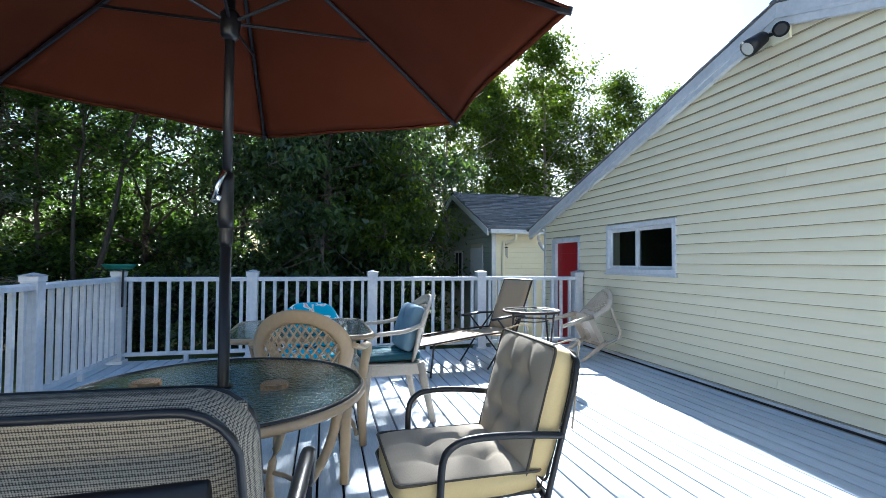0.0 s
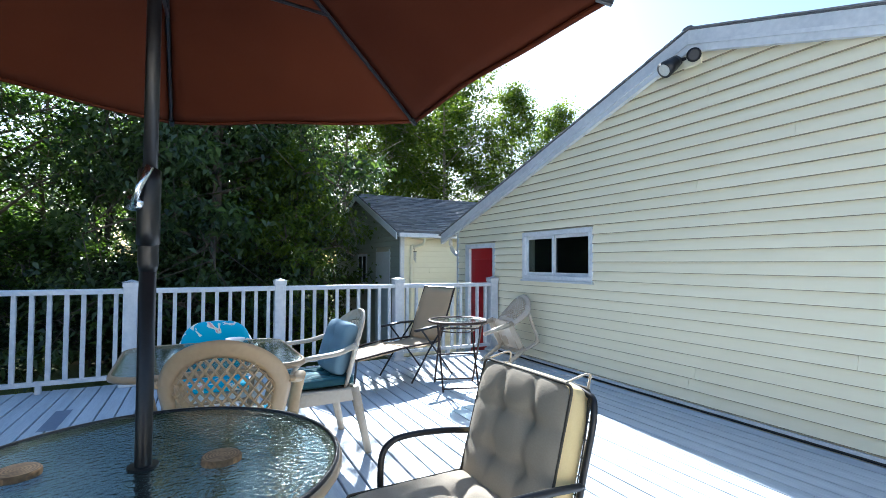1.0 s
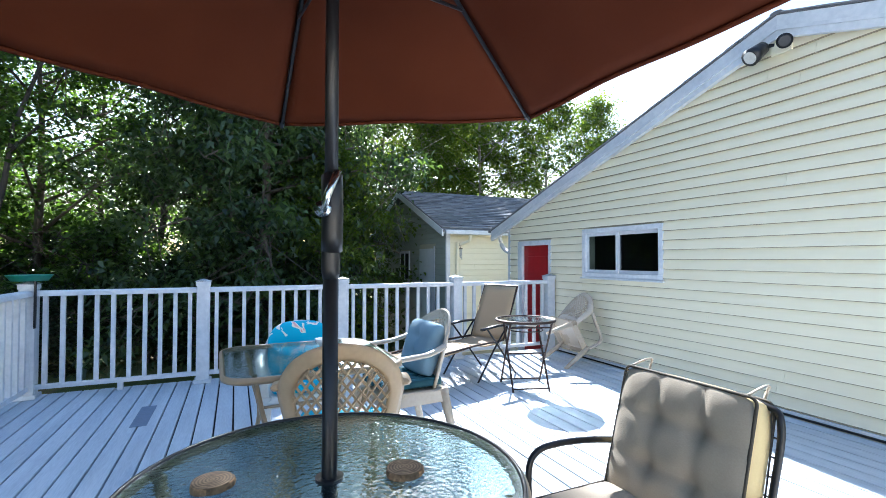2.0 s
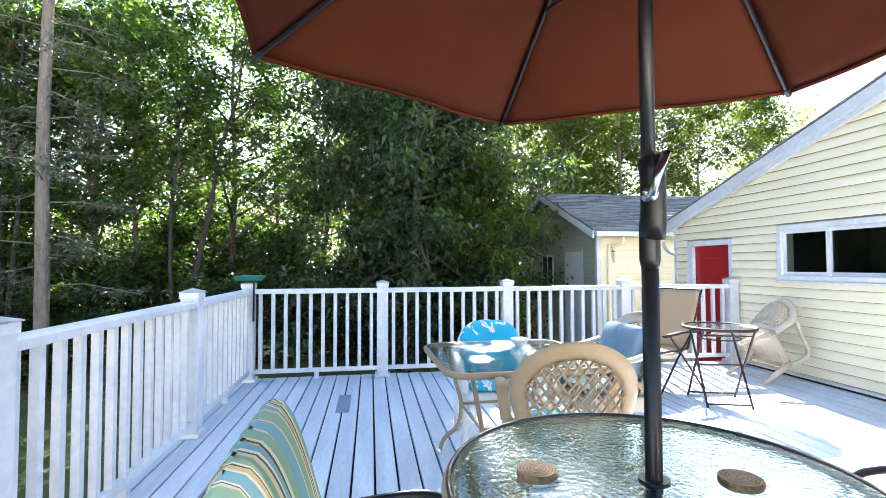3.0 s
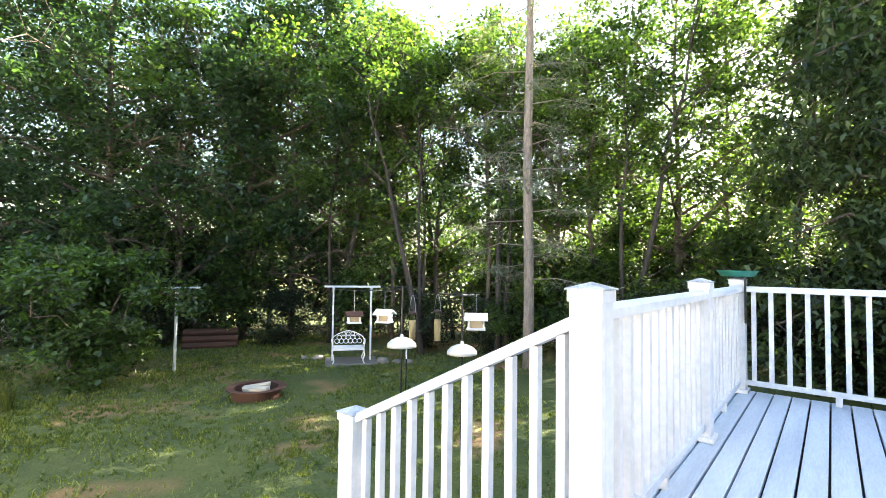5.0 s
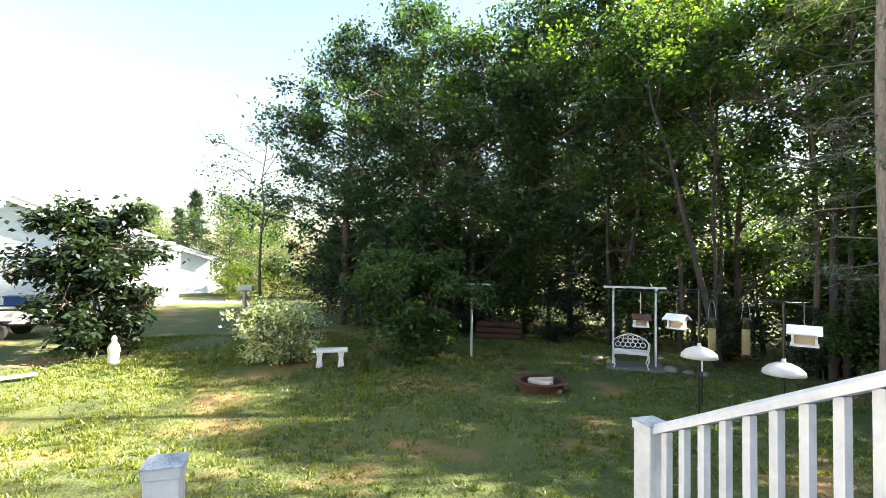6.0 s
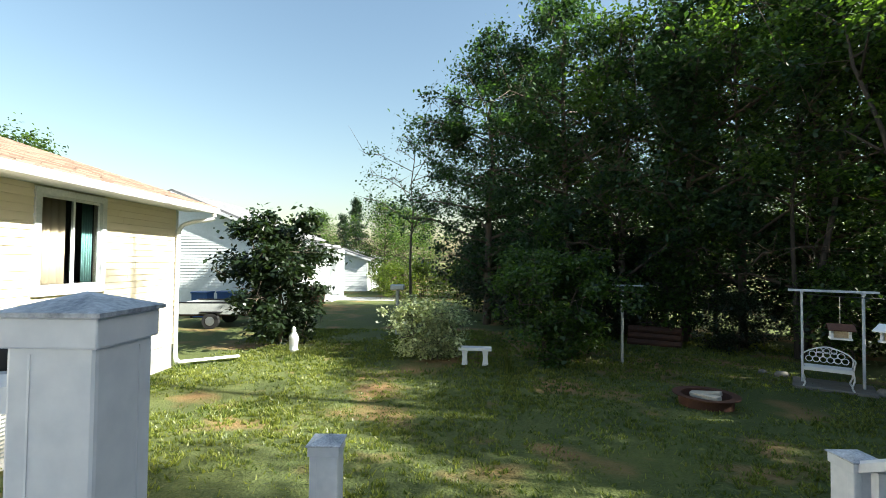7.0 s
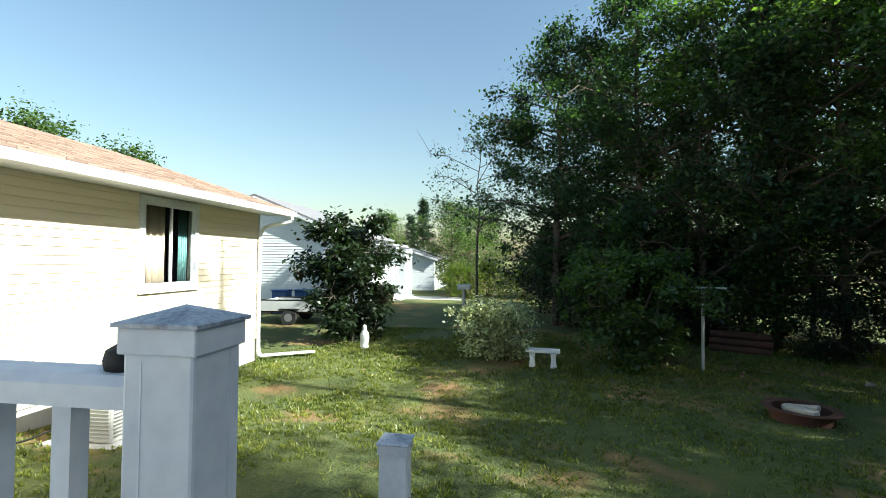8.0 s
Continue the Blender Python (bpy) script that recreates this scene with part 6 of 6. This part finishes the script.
for s in (-1, 1):
    for y in (-0.05, 0.05):
        part("upright", tb([(s * 0.46, y, 0.05), (s * 0.46, y, 1.80)], 0.021, 8), WHITE, arbor)
    for z in (0.5, 1.0, 1.5):
        part("rung", tb([(s * 0.46, -0.05, z), (s * 0.46, 0.05, z)], 0.012, 6), WHITE, arbor)
    part("side_top", bx(s * 0.46 - 0.025, s * 0.46 + 0.025, -0.16, 0.16, 1.795, 1.83, bevel=0.004), WHITE, arbor)
for y in (-0.09, 0.09):
    part("top_beam", bx(-0.68, 0.68, y - 0.018, y + 0.018, 1.831, 1.87, bevel=0.004), WHITE, arbor)

bench = thing("garden_bench", "white cast metal garden bench with scrolled back", "bench", -9.0, 8.12, gz(-9, 8.1) + 0.05, face)
bench.scale = (0.87, 0.87, 0.9)
for i in range(6):
    part("seat_slat", bx(-0.40, 0.40, -0.30 + 0.075 * i, -0.245 + 0.075 * i, 0.395, 0.415, bevel=0.004), WHITEPL, bench)
bm = bmesh.new()
for row, zz, n, r in ((0, 0.52, 6, 0.062), (1, 0.62, 5, 0.062), (2, 0.705, 3, 0.055)):
    for k in range(n):
        cx = (k - (n - 1) / 2) * 0.125
        tube(bm, [(cx + r * math.cos(a), 0.17 + 0.02 * row, zz + r * math.sin(a)) for a in np.linspace(0, 2 * math.pi, 11)[:-1]], 0.010, 5, closed=True)
part("scroll_back", bm, WHITEPL, bench)
part("back_arch", tb(curve([(-0.43, 0.15, 0.42), (-0.44, 0.18, 0.58), (-0.30, 0.20, 0.70), (0, 0.22, 0.79), (0.30, 0.20, 0.70), (0.44, 0.18, 0.58), (0.43, 0.15, 0.42)]), 0.015, 6), WHITEPL, bench, smooth=True)
for s in (-1, 1):
    part("armrest", tb(curve([(s * 0.43, 0.17, 0.58), (s * 0.45, -0.05, 0.60), (s * 0.45, -0.26, 0.58), (s * 0.43, -0.30, 0.50), (s * 0.42, -0.27, 0.42)]), 0.015, 6), WHITEPL, bench, smooth=True)
    for y, o in ((-0.27, -0.05), (0.14, 0.06)):
        part("leg", tb(curve([(s * 0.41, y, 0.41), (s * 0.43, y + o * 0.2, 0.22), (s * 0.39, y + o, 0.08), (s * 0.43, y + o * 1.4, 0.0)]), 0.017, 6), WHITEPL, bench, smooth=True)
part("front_rail", bx(-0.42, 0.42, -0.30, -0.28, 0.34, 0.40, bevel=0.004), WHITEPL, bench)
for k, (sx, sy, sc) in enumerate(((-8.4, 8.7, 1.6), (-8.15, 8.95, 1.1), (-9.9, 7.9, 1.3), (-10.2, 7.7, 1.0), (-7.9, 9.1, 1.2))):
    stn = tagged(part("garden_stone", lt([(0.001, 0), (0.09, 0.01), (0.12, 0.06), (0.08, 0.12), (0.001, 0.14)], 10), STONE, smooth=True), "rounded grey garden stone at the slab's edge", "stone", "garden stones")
    stn.matrix_basis = pose(sx, sy, gz(sx, sy) - 0.02, 0, 0, 40 * k) @ Matrix.Diagonal((sc, sc * 0.75, sc * 0.8, 1))

cl = thing("clothesline_post", "grey steel T-shaped clothesline post", "post", -11.1, 5.0, gz(-11.1, 5), math.degrees(math.atan2(-0.35, 0.93)) + 90)
part("upright", tb([(0, 0, -0.1), (0, 0, 1.82)], 0.032, 10), POSTGREY, cl)
part("crossarm", tb([(-0.46, 0, 1.82), (0.46, 0, 1.82)], 0.024, 8), POSTGREY, cl)
for s in (-0.4, -0.15, 0.15, 0.4):
    part("hook", tb([(s, 0, 1.83), (s, 0.0, 1.88)], 0.006, 5), POSTGREY, cl)

sb = thing("stone_bench", "white concrete garden bench beside the shrub", "bench", -10.75, 1.5, gz(-10.75, 1.5), 84)
sb.scale = (0.78, 0.85, 0.95)
part("seat_slab", bx(-0.48, 0.48, -0.17, 0.17, 0.35, 0.42, bevel=0.012), STATUE, sb)
for s in (-1, 1):
    bm = bmesh.new()
    prism(bm, [(s * 0.30 - 0.09, 0), (s * 0.30 + 0.09, 0), (s * 0.30 + 0.075, 0.08), (s * 0.30 + 0.06, 0.2), (s * 0.30 + 0.09, 0.35), (s * 0.30 - 0.09, 0.35), (s * 0.30 - 0.06, 0.2), (s * 0.30 - 0.075, 0.08)], "y", -0.13, 0.13)
    part("support", bm, STATUE, sb)

bm = bmesh.new()
lathe(bm, [(0.001, 0), (0.12, 0), (0.125, 0.05), (0.10, 0.07), (0.11, 0.2), (0.125, 0.33), (0.105, 0.42), (0.07, 0.46), (0.055, 0.49), (0.06, 0.54), (0.05, 0.59), (0.025, 0.62), (0.001, 0.628)], 20)
for v in bm.verts:
    v.co.y *= 0.75
    v.co.x *= 1 + 0.10 * math.sin(6 * math.atan2(v.co.y, v.co.x)) * (v.co.z < 0.4)
stt = tagged(part("garden_statue", bm, STATUE, smooth=True), "white plaster robed garden statue on the lawn", "statue")
stt.matrix_basis = pose(-12.1, -3.1, gz(-12.1, -3.1), 0, 0, 75)

# ---- bird feeders on poles and a cord ----
for x, y, zt, zd in ((-3.04, 4.86, 0.80, 0.245), (-3.60, 4.50, 0.88, 0.30)):
    p = thing("feeder_pole", "slim dark pole with a pale domed squirrel baffle", "pole", x, y, gz(x, y), group="baffled poles")
    z0 = gz(x, y)
    part("pole_shaft", tb([(0, 0, 0), (0, 0, zt - z0)], 0.010, 8), BLACK, p)
    part("baffle", lt([(0.165, zd - 0.08 - z0), (0.158, zd - 0.045 - z0), (0.12, zd - 0.008 - z0), (0.06, zd + 0.02 - z0), (0.02, zd + 0.028 - z0), (0.014, zd + 0.06 - z0)], 28), ACGREY, p, "pale plastic dome", smooth=True)
    part("hook_arm", tb(curve([(-0.30, 0, zt - z0 - 0.03), (0, 0, zt - z0), (0.30, 0, zt - z0 - 0.03)]), 0.005, 6), BLACK, p)
line = thing("hanging_line", "thin dark line strung between the pine and the poles", "line")
part("strand", tb(curve([(-5.0, 9.62, 0.60), (-4.3, 7.2, 0.70), (-3.70, 5.22, 0.772), (-3.84, 4.92, 0.762), (-3.88, 4.50, 0.82), (-4.20, 4.32, 0.82), (-6.5, 5.8, 0.70), (-9.38, 7.92, 0.55)], 8), 0.004, 4), BLACK, line)
part("strand", tb(curve([(-3.04, 4.86, 0.80), (-3.08, 5.22, 0.79), (-3.70, 5.22, 0.772)], 8), 0.004, 4), BLACK, line)
part("strand", tb([(-3.60, 4.50, 0.86), (-3.88, 4.50, 0.82)], 0.004, 4), BLACK, line)
for x, y, z0, z1, label in ((-3.70, 5.22, 0.17, 0.56, "clear tube bird feeder half full of seed"), (-3.84, 4.92, 0.20, 0.55, "clear tube bird feeder with pale seed")):
    f = thing("tube_feeder", label, "bird feeder", x, y, z0, 20, "tube feeders")
    h = z1 - z0
    part("tube", lt([(0.040, 0.03), (0.040, h - 0.02)], 18), CLEAR, f, smooth=True)
    part("seed_fill", lt([(0.001, 0.03), (0.036, 0.03), (0.036, h * 0.72), (0.001, h * 0.74)], 16), SEED, f)
    part("base_cup", lt([(0.001, 0), (0.045, 0), (0.05, 0.03), (0.001, 0.03)], 18), BRONZE, f)
    part("lid", lt([(0.05, h - 0.025), (0.05, h), (0.02, h + 0.02), (0.001, h + 0.022)], 18), BRONZE, f)
    for z in (0.1, 0.22):
        part("perch", tb([(-0.075, 0, z), (0.075, 0, z)], 0.004, 5), BRONZE, f)
    part("wire_loop", tb(curve([(-0.04, 0, h), (-0.03, 0, h + 0.12), (0, 0, h + 0.21), (0.03, 0, h + 0.12), (0.04, 0, h)]), 0.003, 4), GALV, f)


def house_feeder(x, y, z, rz, s, roof, label, hang):
    f = thing("house_feeder", label, "bird feeder", x, y, z, rz, "house-shaped feeders")
    part("tray_floor", bx(-0.13 * s, 0.13 * s, -0.10 * s, 0.10 * s, 0, 0.025 * s, bevel=0.004), STATUE, f)
    for q in (-1, 1):
        bm = bmesh.new()
        prism(bm, [(-0.08 * s, 0.02 * s), (0.08 * s, 0.02 * s), (0.055 * s, 0.09 * s), (0.09 * s, 0.15 * s), (-0.09 * s, 0.15 * s), (-0.055 * s, 0.09 * s)], "x", q * 0.105 * s - 0.01, q * 0.105 * s + 0.01)
        part("end_panel", bm, STATUE, f)
        bm = bmesh.new()
        prism(bm, [(0, 0.215 * s), (q * 0.15 * s, 0.135 * s), (q * 0.15 * s, 0.15 * s), (0, 0.232 * s)], "x", -0.16 * s, 0.16 * s)
        part("roof_panel", bm, roof, f)
    part("seed_box", bx(-0.09 * s, 0.09 * s, -0.035 * s, 0.035 * s, 0.026 * s, 0.14 * s), SEED, f)
    part("hanger", tb([(0, 0, 0.22 * s), (0, 0, hang)], 0.003, 4), GALV, f)


house_feeder(-3.10, 5.20, 0.39, 35, 0.82, STATUE, "white house-shaped bird feeder hung by a cord", 0.40)
house_feeder(-3.88, 4.50, 0.46, 20, 0.66, PALEBLUE, "blue-white house-shaped bird feeder", 0.36)
house_feeder(-4.20, 4.32, 0.44, 60, 0.6, RUST, "brown wooden house-shaped bird feeder", 0.382)
stake = thing("garden_stake", "thin garden stake with white tip", "stake", -5.9, 6.95, gz(-5.9, 6.95))
part("rod", tb([(0, 0, 0), (0, 0, 0.72)], 0.010, 6), BLACK, stake)
part("tip", tb([(0, 0, 0.55), (0, 0, 0.72)], 0.014, 6), STATUE, stake)

# ---- beside the main house ----
ac = thing("air_conditioner", "grey outdoor air conditioner on a concrete pad", "air conditioner", -5.0, -3.98, gz(-5.0, -3.98), 0)
part("pad", bx(-0.46, 0.46, -0.46, 0.46, -0.04, 0.06, bevel=0.01), CONCRETE, ac)
part("casing", bx(-0.37, 0.37, -0.37, 0.37, 0.061, 0.80, bevel=0.04), ACGREY, ac)
for k in range(14):
    part("louvre", bx(-0.34, 0.34, 0.368, 0.378, 0.13 + 0.042 * k, 0.145 + 0.042 * k), GALV, ac)
    part("louvre", bx(0.368, 0.378, -0.34, 0.34, 0.13 + 0.042 * k, 0.145 + 0.042 * k), GALV, ac)
part("fan_guard", lt([(0.30, 0.80), (0.30, 0.825), (0.05, 0.84), (0.001, 0.84)], 28), BLACK, ac)
part("service_box", bx(0.50, 0.68, -1.12, -1.04, 0.2, 0.75, bevel=0.01), BRONZE, ac)
part("cable", tb(curve([(0.58, -1.06, 0.22), (0.56, -0.70, 0.08), (0.38, -0.34, 0.2)]), 0.012, 6), RUBBER, ac, smooth=True)


# ---- neighbours ----
def far_house(name, label, x, y0, y1, depth, ze, slope, roofm, door=False):
    h = thing(name, label, "house", group="")
    ym, zr = (y0 + y1) / 2, ze + slope * (y1 - y0) / 2
    zg = -1.4
    bm = bmesh.new()
    prism(bm, [(y0, zg), (y1, zg), (y1, ze), (ym, zr), (y0, ze)], "x", x - depth, x)
    part("wall", bm, PALEBLUE, h)
    q = []
    z = zg
    while z < zr:
        z1 = min(z + 0.13, zr)
        cut = max(0, (z1 - ze) / slope)
        a, b = y0 + cut, y1 - cut
        if b > a:
            q.append([(x + 0.02, a, z), (x + 0.02, b, z), (x + 0.004, b, z1), (x + 0.004, a, z1)])
            q.append([(x, a, z), (x, b, z), (x + 0.02, b, z), (x + 0.02, a, z)])
        z = z1
    tagged(quads_mesh("siding", q, PALEBLUE, h), kind="stuff")
    o = 0.35
    bm = bmesh.new()
    prism(bm, [(y0 - o, ze - slope * o), (ym, zr), (y1 + o, ze - slope * o), (y1 + o, ze - slope * o + 0.1), (ym, zr + 0.12), (y0 - o, ze - slope * o + 0.1)], "x", x - depth - 0.3, x + 0.3)
    part("roof", bm, roofm, h)
    for e in (y0 - o, y1 + o):
        bm = bmesh.new()
        prism(bm, [(e, ze - slope * o - 0.14), (ym, zr - 0.14), (ym, zr + 0.0), (e, ze - slope * o)], "x", x + 0.302, x + 0.33)
        part("rake_board", bm, WHITE, h)
    return h


far_house("neighbour_house", "white-sided neighbouring house with low gable", -21.0, -15.6, -7.3, 9, 2.45, 0.40, SHINGLE)
far_house("far_house", "distant white house with porch", -36.0, -9.5, -5.2, 8, 1.3, 0.32, SHINGLE)
h3 = thing("far_porch", "open white porch with dark roof beyond the lilac", "porch", -27.0, -6.6, -1.3)
part("porch_roof", bx(-3.5, 0.5, -0.9, 0.9, 3.15, 3.30, m=pose(0, 0, 0, 6, 0, 0)), SHINGLE, h3)
for a, b in ((0.35, 0.75), (0.35, -0.75), (-3.3, 0.75)):
    part("porch_post", bx(a - 0.07, a + 0.07, b - 0.07, b + 0.07, 0, 3.16), WHITE, h3)
part("porch_wall", bx(-3.6, -3.5, -0.8, 0.8, 0, 3.1), PALEBLUE, h3)
part("porch_floor", bx(-3.5, 0.6, -1.0, 1.0, -0.05, 0.12), CONCRETE, h3)
planter = thing("planter", "dark red barrel planter by the porch", "planter", -24.6, -6.1, -1.25)
part("tub", lt([(0.001, 0), (0.5, 0), (0.6, 0.5), (0.55, 1.0), (0.5, 1.0), (0.001, 0.9)], 20), RUST, planter, smooth=True)
for k, (x, y) in enumerate(((-18.9, -9.0), (-19.3, -8.2))):
    b = thing("wheelie_bin", "blue plastic wheeled bin beside the neighbour's wall", "bin", x, y, -1.28, 10 * k, "blue bins")
    bm = bmesh.new()
    prism(bm, [(-0.26, 0.06), (0.26, 0.06), (0.31, 1.0), (-0.31, 1.0)], "y", -0.3, 0.3)
    part("tub", bm, BLUEBIN, b)
    part("lid", bx(-0.34, 0.34, -0.34, 0.34, 1.001, 1.07, bevel=0.02), BLUEBIN, b)
    for s in (-1, 1):
        part("wheel", tb([(0.22, s * 0.25, 0.1), (0.22, s * 0.33, 0.1)], 0.1, 14), RUBBER, b)
tr = thing("utility_trailer", "small grey utility trailer parked on the grass", "trailer", -16.7, -7.2, -1.27, 94)
part("bed", bx(-1.1, 1.1, -0.7, 0.7, 0.42, 0.48), BRONZE, tr)
for a in ((-1.1, 1.1, -0.72, -0.70), (-1.1, 1.1, 0.70, 0.72), (-1.12, -1.10, -0.7, 0.7), (1.10, 1.12, -0.7, 0.7)):
    part("side_panel", bx(a[0], a[1], a[2], a[3], 0.481, 0.86), POSTGREY, tr)
for s in (-1, 1):
    w = part("wheel", tb([(0, s * 0.74, 0.27), (0, s * 0.92, 0.27)], 0.27, 20), RUBBER, tr)
    part("rim", tb([(0, s * 0.921, 0.27), (0, s * 0.93, 0.27)], 0.15, 16), GALV, w)
    part("top_rail", tb([(-1.1, s * 0.71, 0.88), (1.1, s * 0.71, 0.88)], 0.025, 6), BLACK, tr)
    part("mudguard", bx(-0.36, 0.36, s * 0.83 - 0.11, s * 0.83 + 0.11, 0.56, 0.585, bevel=0.008), BLACK, tr)
part("drawbar", tb([(1.1, 0, 0.42), (2.1, 0, 0.40)], 0.04, 6), BLACK, tr)
part("jack_stand", tb([(1.9, 0, 0.40), (1.9, 0, 0.0)], 0.03, 6), BLACK, tr)
lp = thing("yard_pipe_post", "grey pipe post with a boxy top on the far lawn", "post", -15.0, -0.72, gz(-15, -0.7))
part("pipe", tb([(0, 0, 0), (0, 0, 1.42)], 0.06, 10), GALV, lp)
part("head", bx(-0.18, 0.18, -0.22, 0.22, 1.421, 1.60, bevel=0.03), GALV, lp)
drive = tagged(part("pavement", bx(-30, -27.6, -5.6, -2.2, -1.27, -1.235), CONCRETE), "pale concrete path by the neighbour's drive", "path", kind="structure")
pile = thing("wood_pile", "low stack of dark brown firewood in the woods", "firewood", -13.6, 6.9, gz(-13.6, 6.9), 60)
for k in range(10):
    r_, c_ = divmod(k, 4)
    part("log", tb([(-0.7, -0.3 + 0.2 * c_ + 0.1 * r_, 0.09 + 0.17 * r_), (0.7, -0.3 + 0.2 * c_ + 0.1 * r_, 0.09 + 0.17 * r_)], 0.095, 9), RUST, pile)
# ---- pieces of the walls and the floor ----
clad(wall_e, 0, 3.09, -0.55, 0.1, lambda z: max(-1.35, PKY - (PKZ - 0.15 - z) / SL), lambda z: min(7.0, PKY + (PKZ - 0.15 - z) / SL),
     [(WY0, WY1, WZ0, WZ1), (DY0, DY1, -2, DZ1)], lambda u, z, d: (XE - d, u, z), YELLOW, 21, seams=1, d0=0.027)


def boards():
    rnd = random.Random(12)
    meshes = {}
    x, i = X0, 0
    while x < X1 - 0.05:
        cut = rnd.choice((-1.2, 0.0, 1.3, 2.6, -2.4, 3.9))
        for a, b in ((Y0, cut), (cut, Y1)):
            L = round(b - a - 0.003, 3)
            if L not in meshes:
                w = BW - 0.013
                bm = bmesh.new()
                prism(bm, [(-w / 2, -0.03), (w / 2, -0.03), (w / 2, -0.003), (w / 2 - 0.004, 0.0), (-w / 2 + 0.004, 0.0), (-w / 2, -0.003)], "y", -L / 2, L / 2)
                ob = part("deck_board", bm, DECK, deck)
                meshes[L] = ob.data
            else:
                ob = new("deck_board", meshes[L])
                ob.parent = deck
            ob.matrix_basis = pose(x + BW / 2, (a + b) / 2, rnd.uniform(-0.002, 0.001), 0, rnd.uniform(-0.4, 0.4), 0)
        x += BW
        i += 1


boards()
part("rim_board", bx(X0 - 0.03, X0 - 0.002, Y0, Y1, -0.24, -0.012), DECK, deck)
part("rim_board", bx(X0, X1, Y1 + 0.002, Y1 + 0.03, -0.24, -0.012), DECK, deck)
part("paint_patch", bx(0.362, 0.474, 4.64, 5.17, -0.002, 0.0022, bevel=0.0015), mat("grey_blue_patch", (0.19, 0.23, 0.31), (0.13, 0.165, 0.235), rough=0.6, fine=60, big=14), deck, "dark grey-blue worn patch on one board")
